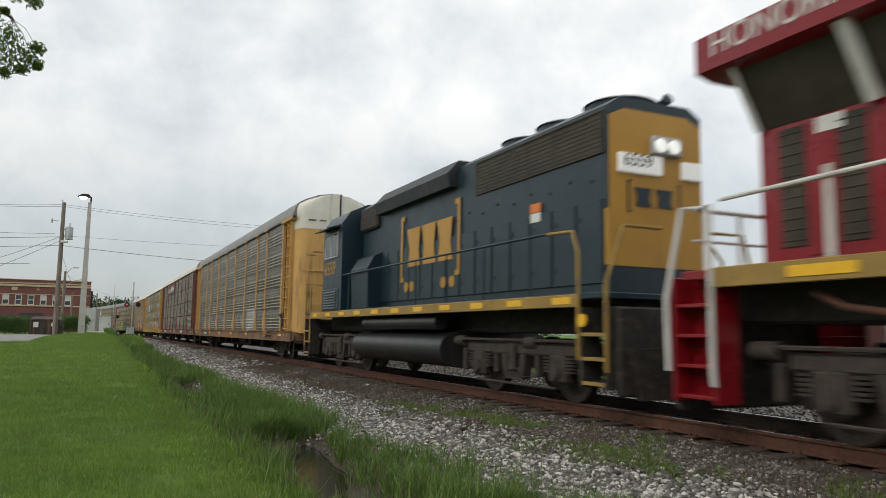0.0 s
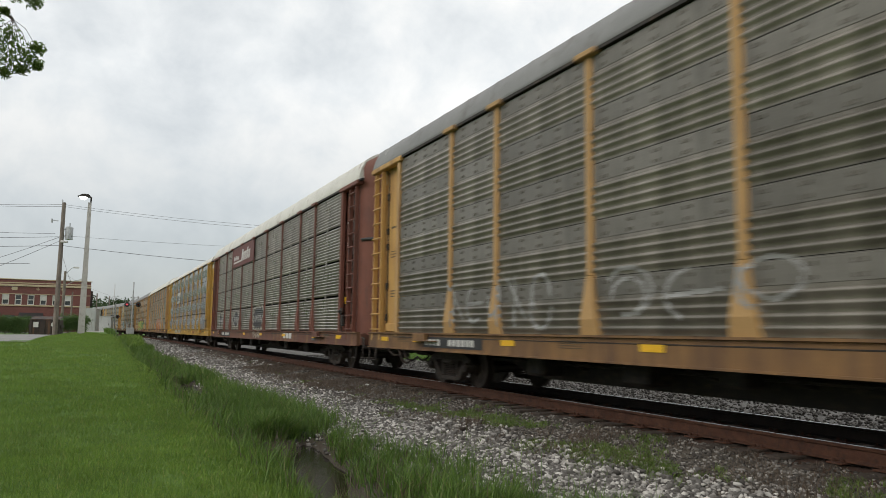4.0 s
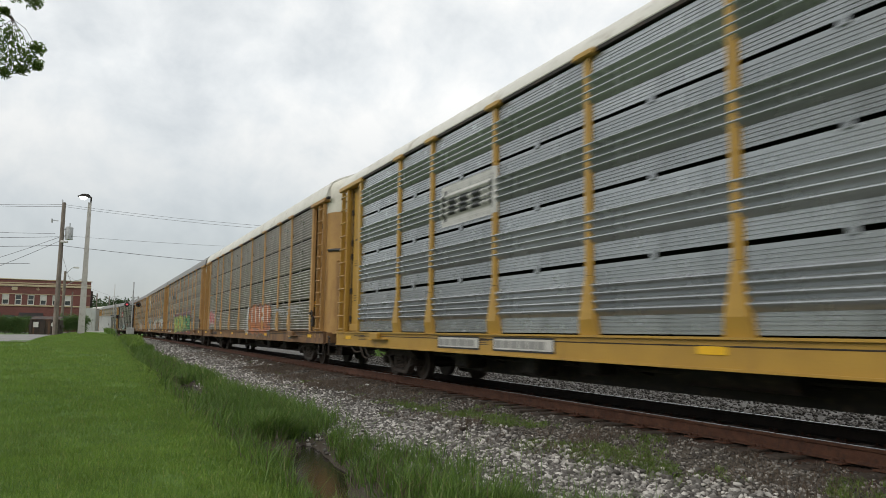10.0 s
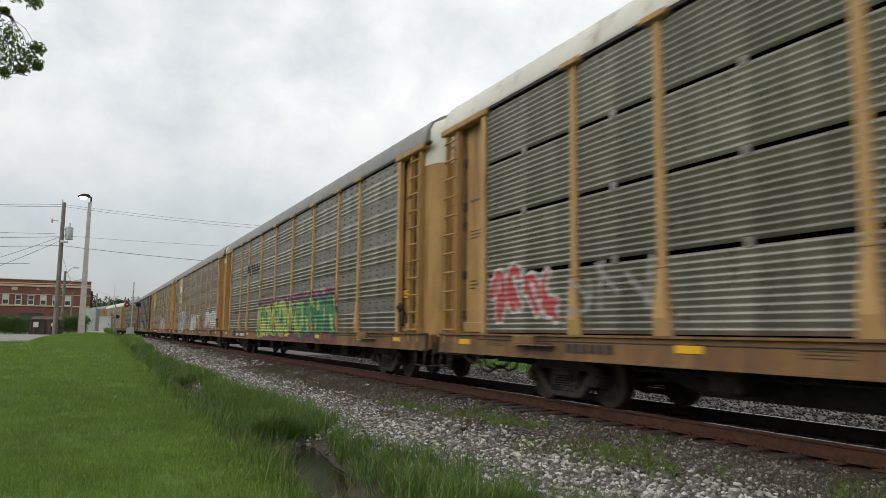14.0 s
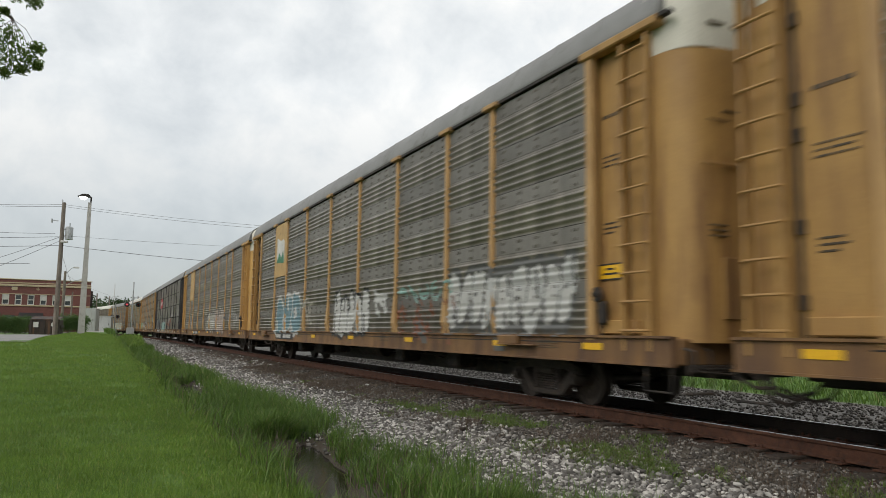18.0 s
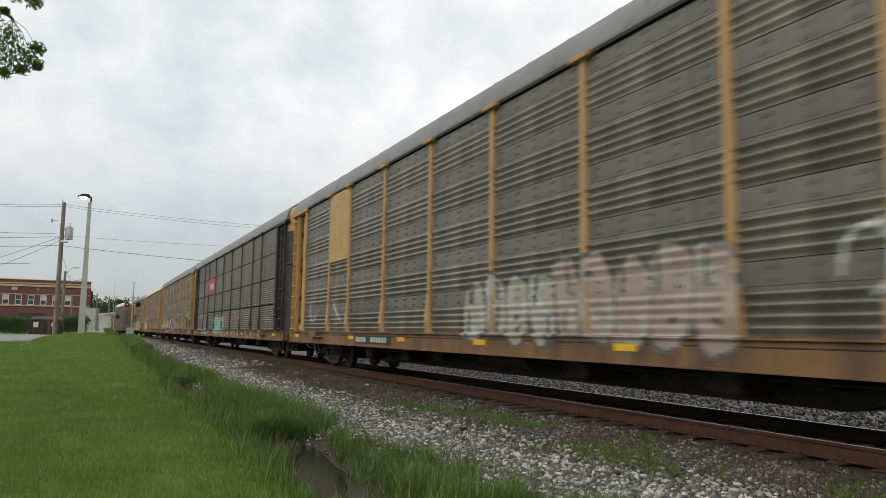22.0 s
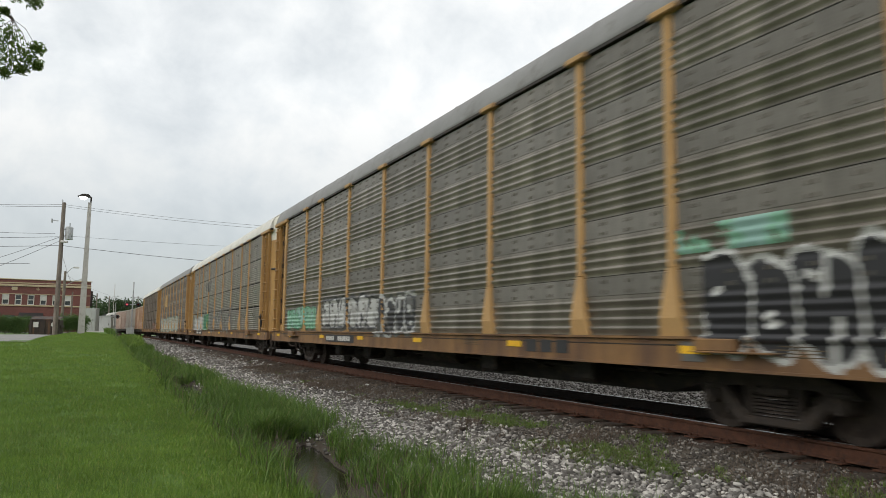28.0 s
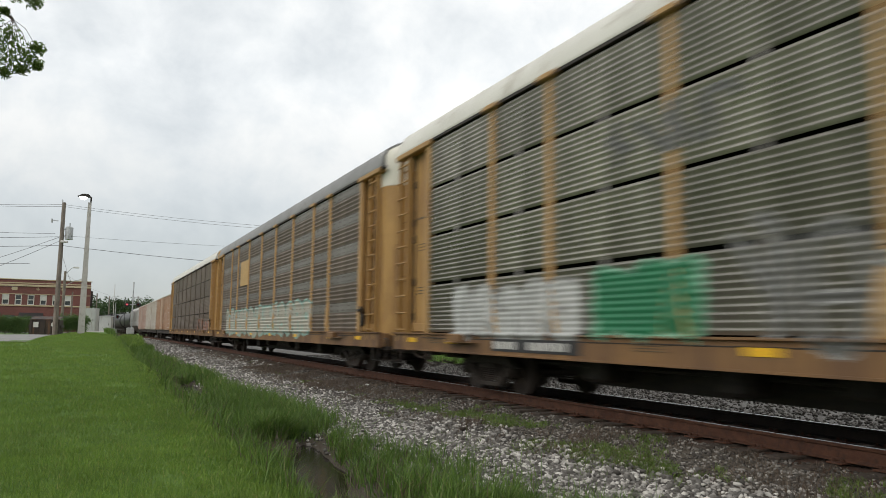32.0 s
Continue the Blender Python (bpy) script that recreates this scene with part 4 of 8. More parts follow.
def skin(style, wide, y, z):
    """How far out the car side stands at places (y, z): sheets, posts with their feet, and the sill."""
    zs = np.linspace(Z0, Z1, 1200)
    key = ("skin", style)
    if key not in CACHE:
        CACHE[key] = np.array([proud_at(style, float(q)) for q in zs])
    x = SIDE_X - np.interp(z, zs, CACHE[key]) - 0.004
    foot = np.clip((2.0 - z) / 0.73, 0, 1) * (0.12 if wide else 0.05)
    for p in POSTS[1:-1]:
        x = np.where(np.abs(y - p) < 0.064 + foot, np.interp(z, (1.12, 1.36, 2.0, 2.05), (SIDE_X - 0.05, POST_X - 0.045, POST_X - 0.012, POST_X - 0.01)), x)
    x = np.where(z < 1.14, -1.651, x)
    return np.where(z < 1.085, SILL_X - 0.006, x)


def strokes(rr, cx, w, z0, h, n):
    """A few bent strokes inside one cell."""
    out = []
    for _ in range(n):
        kind = rr.choice(("bar", "arc", "slash", "hook", "cross"))
        x = cx + rr.uniform(-0.3, 0.3) * w
        if kind == "bar":
            pts = [(x, z0 + 0.08 * h), (x + rr.uniform(-0.1, 0.1) * w, z0 + 0.92 * h)]
        elif kind == "slash":
            pts = [(cx - 0.35 * w, z0 + rr.uniform(0.05, 0.35) * h), (cx + 0.35 * w, z0 + rr.uniform(0.6, 0.95) * h)]
        elif kind == "cross":
            zz = z0 + rr.uniform(0.3, 0.75) * h
            pts = [(cx - 0.36 * w, zz), (cx + 0.36 * w, zz + rr.uniform(-0.1, 0.1) * h)]
        else:
            a0, sweep, rad = rr.uniform(0, 6.28), rr.uniform(2.4, 4.6), rr.uniform(0.26, 0.4)
            zc = z0 + rr.uniform(0.35, 0.65) * h
            pts = [(cx + math.cos(a0 + sweep * k / 7) * rad * w, zc + math.sin(a0 + sweep * k / 7) * rad * h) for k in range(8)]
        out += list(zip(pts, pts[1:]))
    return out


def seg_distance(y, z, segs):
    d = np.full(y.shape, 9.0)
    for (ay, az), (by, bz) in segs:
        vy, vz = by - ay, bz - az
        t = np.clip(((y - ay) * vy + (z - az) * vz) / (vy * vy + vz * vz + 1e-9), 0, 1)
        d = np.minimum(d, np.hypot(y - ay - t * vy, z - az - t * vz))
    return d


def graffiti(n_car, y0, y1, z0, z1, colours, cells, seed, thick=0.11, rim=0.05, kind="letters", label="spray-painted graffiti", cell=0.028, lines=None, shade=None, slant=0.0, fullness=0.0):
    """Spray paint on the near side. y: metres behind the car's front; colours: fill, rim, ground (None: bare)."""
    car, look_of = CARS[n_car - 1], STYLES[n_car - 1]
    rr = random.Random(seed)
    a, b = y0 - MID, y1 - MID
    ny, nz = int((b - a) / cell), int((z1 - z0) / 0.021)
    gy, gz = np.meshgrid(np.linspace(a, b, ny + 1), np.linspace(z0, z1, nz + 1), indexing="ij")
    my, mz = (gy[:-1, :-1] + gy[1:, 1:]) / 2, (gz[:-1, :-1] + gz[1:, 1:]) / 2
    rough = 0.03 * wave(my, mz, 9.0, seed) + 0.02 * wave(my, mz, 23.0, seed * 2)
    fill, edge, ground = colours
    slot = np.full(my.shape, -1)
    h = z1 - z0
    if kind == "letters":
        segs, w = [], (b - a) / cells
        for k in range(cells):
            lift = rr.uniform(-0.04, 0.06) * h
            segs += strokes(rr, a + (k + 0.5) * w, w, z0 + 0.1 * h + lift, h * 0.78, 3)
        d = seg_distance(my, mz, segs) + rough * 0.5
        if ground is not None:
            slot[(d < thick + rim + 0.16 + rough * 3) & (rough > -0.035)] = 2
        slot[d < thick + rim] = 1
        slot[d < thick] = 0
    elif kind == "blocks":
        # swollen letters that overlap, each with a rim, counters and slits
        w = (b - a) / cells
        best = np.full(my.shape, 9.0)
        if lines is not None:
            cloud = (mz - z0) / h - 0.68 - 0.26 * wave(my, mz * 0, 4.3, seed) + rough * 2
            slot[(np.abs(cloud) < 0.3) & (my > a + 0.1) & (my < b - 0.1)] = 3
            slot[(np.abs(cloud - 0.03 * np.sin(my * 9)) < 0.022) | (np.abs(cloud - 0.17 - 0.04 * np.sin(my * 5)) < 0.02)] = 4
        for k in range(cells):
            hw, hh = w * rr.uniform(0.5, 0.64), h * rr.uniform(0.4, 0.48)
            cy, cz = a + (k + 0.5) * w, z0 + h * 0.49 + rr.uniform(-0.05, 0.05) * h
            lean, taper = rr.uniform(-0.18, 0.18) + slant, rr.uniform(-0.22, 0.22)
            v = (mz - cz) / hh
            u = (my - cy - lean * (mz - cz)) / (hw * (1 + taper * v))
            e = (np.abs(u) ** 3.2 + np.abs(v) ** 3.2) ** (1 / 3.2) + rough * 1.3 + 0.05 * np.sin(5 * u + 3 * v + k)
            if ground is not None:
                slot[(e < 1.16) & (best > 1.0)] = 2
            best = np.minimum(best, e)
            edge_w = rim / min(hw, hh)
            slot[e < 1.0] = 1
            slot[e < 1.0 - edge_w] = 0
            cuts = []
            side = rr.choice((-1, 1))
            for _ in range(rr.choice((1, 2, 2, 3))):
                q = rr.uniform(-0.55, 0.55)
                if rr.random() < 0.55:
                    cuts.append(((cy + hw * q, cz + side * hh * 1.0), (cy + hw * (q + rr.uniform(-0.2, 0.2)), cz + side * hh * rr.uniform(0.0, 0.4))))
                    side = -side
                else:
                    cuts.append(((cy + hw * q * 0.5, cz + hh * q), (cy + hw * (0.25 + q * 0.5), cz + hh * (q + rr.uniform(-0.1, 0.1)))))
            slot[(seg_distance(my, mz, cuts) < rim * 0.85 + rough * 0.4) & (e < 1.0)] = 1
            if shade is not None:
                slot[(slot == 0) & (e < 0.82) & (wave(my, mz, 3.6, seed + k) > 0.28)] = 5
    elif kind == "scrawl":
        segs, w = [], (b - a) / cells
        for k in range(cells):
            segs += strokes(rr, a + (k + 0.5) * w, w * 1.1, z0 + 0.05 * h, h * 0.9, 2)
        d = seg_distance(my, mz, segs) + rough * 0.2
        slot[(d < thick) & (rough > -0.03)] = 0
    elif kind == "blob":
        u, v = (my - (a + b) / 2) / ((b - a) / 2), (mz - (z0 + z1) / 2) / (h / 2)
        e = np.maximum(np.abs(u), np.abs(v) + 0.16 * np.abs(np.sin(u * 2.5 * cells / 2)) + 0.16 * wave(my, mz * 0, 2.3, seed) * (v > 0)) + 0.07 * np.abs(v) ** 3 + rough * 2.6
        slot[e < 0.97] = 1
        slot[e < 0.97 - rim * 2] = 0
        if shade is not None:
            slot[(slot == 0) & (wave(my, mz, 3.0, seed) + 0.6 * wave(my, mz * 3, 4.0, seed + 2) > 0.4)] = 5
            slot[(slot == 0) & (np.abs(wave(my, mz, 2.2, seed + 5)) < 0.035)] = 1
        if ground is not None:
            w = (b - a) * 0.85 / cells
            segs = [((a + (b - a) * 0.08 + (k + 0.5) * w, z0 + 0.48 * h), (a + (b - a) * 0.08 + (k + 0.55) * w, z0 + 0.78 * h)) for k in range(cells)]
            slot[(seg_distance(my, mz, segs) < thick) & (slot >= 0)] = 2
            loops = [strokes(rr, a + (k + 0.5) * (b - a) / 5, (b - a) / 5, z0 + 0.05 * h, h * 0.35, 1) for k in range(5)]
            slot[(seg_distance(my, mz, sum(loops, [])) < 0.03) & (slot == 0)] = 1
    elif kind == "diamond":
        u, v = (my - (a + b) / 2) / ((b - a) / 2), (mz - (z0 + z1) / 2) / (h / 2)
        e = np.abs(u) + np.abs(v) + rough
        slot[e < 1] = 1
        slot[e < 0.88] = 0
        segs = strokes(rr, (a + b) / 2 - 0.3, 0.5, z0 + 0.3 * h, h * 0.4, 3) + strokes(rr, (a + b) / 2 + 0.3, 0.5, z0 + 0.3 * h, h * 0.4, 3)
        slot[(seg_distance(my, mz, segs) < 0.05) & (e < 0.82)] = 2
    elif kind == "badge":
        u, v = (my - (a + b) / 2) / ((b - a) / 2), (mz - (z0 + z1) / 2) / (h / 2)
        e = (u ** 4 + v ** 4) ** 0.25 + 0.09 * np.sin(np.arctan2(v, u) * 14) + rough
        slot[e < 0.92] = 1
        slot[e < 0.80] = 0
        segs, w = [], (b - a) * 0.6 / 5
        for k in range(5):
            segs += strokes(rr, a + (b - a) * 0.2 + (k + 0.5) * w, w, z0 + 0.35 * h, h * 0.3, 2)
        slot[(seg_distance(my, mz, segs) < 0.04) & (e < 0.72)] = 2
    elif kind == "panel":
        slot[:] = 0
        u, v = (my - a) / (b - a), (mz - z0) / h
        slot[(np.abs(u - 0.5) > 0.40) & (np.abs(u - 0.5) < 0.45) & (np.abs(v - 0.5) < 0.38)] = 1
        slot[(np.abs(v - 0.45) < 0.2) & (np.abs(u - 0.5) < 0.33) & (np.abs((u * 4.6) % 1 - 0.5) < 0.33)] = 1
    elif kind == "stain":
        e = wave(my, mz, 2.1, seed) + 0.7 * wave(my, mz, 5.3, seed + 1) + 0.4 * wave(my, mz, 17.0, seed)
        e = e + 0.35 * fullness
        slot[e > 0.25] = 0
        slot[e > 0.75] = 1
    ii, jj = np.nonzero(slot >= 0)
    if not len(ii):
        return
    q = ii * (nz + 1) + jj
    faces = np.stack([q, q + 1, q + nz + 2, q + nz + 1], -1)
    used, inv = np.unique(faces, return_inverse=True)
    yy, zz = gy.ravel()[used], gz.ravel()[used]
    v = np.stack([skin(look_of["style"], look_of.get("wide_foot", True), yy, zz), yy, zz], -1)
    me = raw_mesh("graffiti", v, inv.ravel(), 4, SPRAY[fill], True)
    for k in (edge, ground) + ((lines or (fill, fill)) + (shade or fill,) if shade or lines or kind == "blocks" else ()):
        me.materials.append(SPRAY[k or fill])
    me.polygons.foreach_set("material_index", slot[ii, jj].astype(np.int32))
    part("graffiti", me, car, label=label)


def board(n_car, y0, y1, z0, z1, mat, out, name, label):
    me = Shape().box((-out, (y0 + y1) / 2 - MID, (z0 + z1) / 2), (0.02, y1 - y0, z1 - z0), 0.004).mesh(name, mat)
    return part(name, me, CARS[n_car - 1], label=label)


def bars(parent, y0, z0, sizes, h, gap, x, mat, name="plain_lettering", lean=0.0, tall=()):
    """Plain bars in place of marks, running towards the front from y0 (metres behind the front)."""
    s, y = Shape(), y0 - MID
    for i, w in enumerate(sizes):
        k = h * (1.35 if i in tall else 1.0)
        if lean:
            v = [(-x + o, y - p * w - lean * q, z0 + q) for o in (-0.003, 0.003) for p, q in ((0, 0), (1, 0), (1, k), (0, k))]
            s.add(v, [(0, 1, 2, 3), (7, 6, 5, 4)] + [(j + 4, (j + 1) % 4 + 4, (j + 1) % 4, j) for j in range(4)])
        else:
            s.box((-x, y - w / 2, z0 + k / 2), (0.006, w, k), 0.002)
        y -= w + gap
    return part(name, s.mesh(name, mat), parent)


BOARD_TAN = paint("plain_tan_board_paint", (0.52, 0.335, 0.125), 0.6)
MAROON = paint("maroon_board_paint", (0.13, 0.032, 0.025), 0.6)
SIGN_RED = paint("red_board_paint", (0.40, 0.045, 0.05), 0.5)
PALE_BOARD = paint("pale_grey_board", (0.55, 0.56, 0.55), 0.5)
MARK_WHITE = paint("white_mark_paint", (0.66, 0.65, 0.62), 0.5)
MARK_BLACK = paint("black_mark_paint", (0.03, 0.03, 0.033), 0.6)



def notice_border_mesh():
    s, y = Shape(), 1.45 - MID
    for z in (1.94, 2.16):
        s.box((-1.436, y, z), (0.014, 0.6, 0.024), 0.002)
    for o in (-0.29, 0.29):
        s.box((-1.436, y + o, 2.05), (0.014, 0.024, 0.22), 0.002)
    for z, w in ((2.09, 0.2), (2.02, 0.36)):
        s.box((-1.441, y, z), (0.006, w, 0.03), 0.002)
    return s.mesh("plate_border", BLACK_PAINT)


PLATE3 = STYLES[2]["plate"]
# the red-brown car's long board with white marks
b2 = board(2, 15.02, 20.59, 4.36, 5.36, MAROON, 1.602, "name_board", "maroon board with plain white marks")
bars(b2, 20.25, 4.72, (0.17, 0.12, 0.12, 0.1, 0.12, 0.12, 0.1, 0.12), 0.17, 0.06, 1.614, MARK_WHITE, lean=0.25, tall=(0, 3, 4))
bars(b2, 20.3, 4.56, (2.2,), 0.09, 0, 1.614, MARK_WHITE)
bars(b2, 18.15, 4.58, (0.34, 0.28, 0.25, 0.12, 0.24, 0.12, 0.25), 0.42, 0.09, 1.614, MARK_WHITE, lean=0.3, tall=(0, 4))
# the silver car's small pale board
graffiti(3, 17.95, 20.4, 3.36, 4.24, ("white", "black", None), 3, 31, kind="panel", label="pale ribbed emblem patch with plain dark marks")
# tan boards of three gold cars, one with a flag
b6 = board(6, 20.95, 22.71, 3.25, 5.36, BOARD_TAN, 1.585, "emblem_board", "tan board with a white and green flag emblem")
fl = Shape().add([(-1.599, 22.45 - MID, 3.85), (-1.599, 21.22 - MID, 3.75), (-1.599, 21.2 - MID, 4.6), (-1.599, 21.4 - MID, 4.72), (-1.599, 21.8 - MID, 4.66), (-1.599, 22.45 - MID, 4.85)], [(5, 4, 3, 2, 1, 0)])
part("flag_emblem", fl.mesh("flag_emblem", MARK_WHITE), b6)
gr = Shape().add([(-1.603, 22.45 - MID, 3.85), (-1.603, 21.22 - MID, 3.75), (-1.603, 21.28 - MID, 4.0), (-1.603, 21.4 - MID, 4.25), (-1.603, 21.7 - MID, 3.98), (-1.603, 22.0 - MID, 4.22)], [(5, 4, 3, 2, 1, 0)])
part("flag_base", gr.mesh("flag_base", SPRAY["green"]), b6)
board(7, 20.95, 22.71, 3.25, 5.36, BOARD_TAN, 1.585, "blank_board", "blank tan board")
board(11, 18.12, 20.0, 3.3, 4.5, BOARD_TAN, 1.585, "blank_board", "faded tan board")
# the dark car's red board
b8 = board(8, 18.12, 20.78, 3.29, 4.28, SIGN_RED, 1.585, "name_board", "red board with plain white marks")
bars(b8, 20.1, 3.62, (0.24, 0.24), 0.34, 0.06, 1.598, MARK_WHITE)
bars(b8, 19.4, 3.62, (0.26, 0.2, 0.08, 0.08), 0.34, 0.06, 1.598, MARK_WHITE)

# number plates of the cars as plain bars on dark strips, sill marks, and roof-side marks
for k, yf in ((1, 23.9), (2, 23.2), (4, 24.1), (5, 23.4), (6, 22.0), (7, 19.9), (8, 23.0), (9, 19.8), (10, 22.6)):
    dark = k not in (4,)
    if dark:
        pl = part("mark_plate", Shape().box((-1.607, yf - 1.25 - MID, 0.93), (0.006, 2.7, 0.22), 0.002).mesh("mark_plate", MARK_BLACK), CARS[k - 1])
    else:
        pl = CARS[k - 1]
    bars(pl, yf, 0.865, (0.15, 0.13, 0.15, 0.14), 0.13, 0.06, 1.614, MARK_WHITE if dark else MARK_BLACK)
    bars(pl, yf - 1.15, 0.865, (0.14, 0.14, 0.13, 0.14, 0.13, 0.14), 0.13, 0.06, 1.614, MARK_WHITE if dark else MARK_BLACK)
for k, yf, mat in ((2, 8.6, MARK_WHITE), (3, 8.3, SPRAY["rust"]), (9, 8.2, MARK_BLACK), (5, 8.3, SPRAY["rust"])):
    bars(CARS[k - 1], yf, 0.85, (0.34, 0.34, 0.34), 0.2, 0.1, 1.606, mat, "sill_mark")
for k in (1, 2, 3, 4, 5, 6, 7, 8, 9, 10):
    c = CARS[k - 1]
    m = MARK_WHITE if k in (2, 8) else SPRAY["umber"]
    for z, w in ((4.35, (0.14, 0.12, 0.14)), (3.75, (0.1, 0.12, 0.1, 0.1)), (3.68, (0.12, 0.3)), (3.61, (0.2, 0.12, 0.1)), (2.75, (0.3,)), (2.68, (0.36,)), (2.61, (0.24,))):
        bars(c, 1.6, z, w, 0.05 if z > 4 else 0.025, 0.04, 1.43, m, "stencil_mark")
        bars(c, 26.5, z - 0.6, w, 0.05 if z > 4 else 0.025, 0.04, 1.43, m, "stencil_mark")
    pl = part("notice_plate", cached("notice", lambda: Shape().box((-1.434, 1.45 - MID, 2.05), (0.012, 0.56, 0.22), 0.002).mesh("notice_plate", YELLOW_TAPE)), c, label="yellow notice plate with a black border")
    part("plate_border", cached("noticeborder", notice_border_mesh), pl)
    part("data_plate", cached("dataplate", lambda: Shape().box((-1.606, 4.4 - MID, 0.95), (0.006, 0.36, 0.24), 0.002).mesh("data_plate", SPRAY["smoke"])), c)

graffiti(1, 19.0, 22.9, 1.15, 2.25, ("grey", "grey", None), 5, 11, 0.035, kind="scrawl", label="faint pale scrawl")
graffiti(1, 14.2, 17.8, 1.2, 2.2, ("grey", "grey", None), 3, 12, 0.03, kind="scrawl", label="faint pale scrawl")
graffiti(1, 6.75, 8.85, 1.1, 2.15, ("grey", "pale", None), 3, 14, 0.13, 0.05, kind="blocks", label="faded white and blue graffito")
graffiti(1, 9.3, 12.0, 1.3, 2.0, ("cream", "grey", None), 4, 13, 0.04, kind="scrawl", label="faint pale scrawl")
graffiti(2, 17.95, 20.45, 1.22, 2.15, ("black", "white", "grey"), 3, 21, kind="diamond", label="black and white diamond graffito")
graffiti(2, 12.35, 14.95, 1.1, 2.25, ("black", "cream", "grey"), 3, 22, kind="badge", label="black spiky badge graffito with a pale rim")
graffiti(2, 13.0, 14.6, 0.8, 1.1, ("cream", "cream", None), 5, 24, 0.03, kind="scrawl")
graffiti(2, 23.6, 24.8, 1.25, 2.1, ("black", "grey", "grey"), 2, 23, kind="diamond")
for yf, w, sizes in ((PLATE3, 1.76, (0.2, 0.26, 0.3, 0.3, 0.32)), (PLATE3 - 2.36, 1.9, (0.24, 0.22, 0.24, 0.23, 0.24, 0.22))):
    pl = part("mark_plate", Shape().box((-1.607, yf - w / 2 - MID, 0.95), (0.006, w + 0.08, 0.25), 0.002).mesh("mark_plate", MARK_BLACK), CARS[2])
    part("plate_face", Shape().box((-1.612, yf - w / 2 - MID, 0.95), (0.006, w, 0.19), 0.002).mesh("plate_face", MARK_WHITE), pl)
    bars(pl, yf - 0.05, 0.885, sizes, 0.13, 0.045, 1.617, SPRAY["grey"])
graffiti(4, 7.7, 12.6, 0.78, 2.42, ("orange", "smoke", "white"), 5, 46, 0.09, 0.03, kind="blob", shade="rust", label="big rounded orange graffito with white marks")
graffiti(4, 12.3, 13.2, 0.85, 2.3, ("white", "grey", None), 1, 42, 0.14, 0.05)
graffiti(4, 2.6, 7.4, 1.5, 2.2, ("grey", "grey", None), 7, 43, 0.05, kind="scrawl")
graffiti(4, 23.2, 25.4, 1.2, 2.4, ("red", "white", None), 4, 44, 0.06, 0.06, label="red and white graffito")
graffiti(4, 21.0, 23.0, 1.4, 2.3, ("grey", "grey", None), 3, 45, 0.035, kind="scrawl")
graffiti(5, 6.6, 11.6, 0.78, 2.5, ("green", "black", "plum"), 4, 58, 0.17, 0.07, kind="blocks", label="green end of a big graffito with black rims", lines=("plum", "teal"), shade="lime")
graffiti(5, 10.6, 18.2, 0.78, 2.42, ("lime", "black", "plum"), 6, 52, 0.17, 0.07, kind="blocks", label="big lime graffito with black rims over plum", lines=("plum", "teal"), shade="green", slant=0.05)
graffiti(5, 18.4, 21.0, 3.7, 4.25, ("black", "smoke", None), 4, 53, 0.1, kind="scrawl", label="dark painted-over marks")
graffiti(5, 15.2, 17.9, 2.55, 2.72, ("black", "black", None), 9, 54, 0.02, kind="scrawl")
graffiti(6, 18.6, 22.4, 0.9, 2.6, ("blue", "white", None), 3, 68, 0.24, 0.13, kind="blocks", label="blue and white graffito")
graffiti(6, 16.9, 18.6, 1.25, 2.4, ("cream", "cream", None), 3, 62, 0.05, kind="scrawl")
graffiti(6, 11.4, 14.6, 0.85, 2.4, ("white", "black", None), 5, 63, 0.13, 0.05, kind="blocks", label="white graffito with black rims")
graffiti(6, 10.0, 11.2, 1.3, 2.4, ("white", "grey", None), 1, 64, 0.06, 0.03)
graffiti(6, 6.3, 9.4, 0.9, 1.9, ("rust", "smoke", "teal"), 3, 65, 0.05, kind="stain", label="smeared brown and teal paint")
graffiti(6, 6.3, 9.4, 1.75, 2.3, ("teal", "white", None), 5, 66, 0.03, kind="scrawl")
graffiti(6, 2.1, 6.6, 1.1, 2.45, ("white", "smoke", "smoke"), 9, 67, 0.09, 0.045, kind="blocks", shade="pale", slant=-0.25, label="dense white and grey graffito")
graffiti(7, 10.3, 13.5, 0.9, 2.35, ("cream", "smoke", None), 4, 71, 0.17, 0.06, kind="blocks", shade="pale", label="large cream block graffito")
graffiti(7, 6.6, 10.4, 0.85, 2.5, ("blush", "smoke", None), 5, 75, 0.16, 0.04, kind="blocks", shade="cream", label="large pinkish graffito with white rims")
graffiti(7, 24.0, 25.1, 1.15, 2.5, ("white", "white", None), 1, 72, 0.03, kind="scrawl")
graffiti(7, 21.4, 22.5, 1.15, 2.35, ("white", "white", None), 1, 73, 0.035, kind="scrawl")
graffiti(7, 2.6, 5.4, 1.2, 2.4, ("pale", "grey", None), 4, 74, 0.035, kind="scrawl", label="thin white scrawl")
graffiti(8, 21.4, 25.2, 1.0, 2.3, ("smoke", "grey", None), 5, 81, 0.08, 0.05, kind="blocks", label="grey and black graffito")
graffiti(8, 14.4, 18.0, 0.8, 2.0, ("teal", "grey", None), 5, 82, 0.09, 0.07, kind="blocks", label="pale teal graffito")
graffiti(8, 8.2, 13.3, 1.25, 2.2, ("rust", "grey", None), 7, 83, 0.05, 0.03, kind="letters", label="faded orange graffito")
graffiti(8, 4.0, 24.0, 0.78, 1.08, ("cream", "smoke", None), 5, 84, kind="stain", label="pale stains along the sill", cell=0.05)
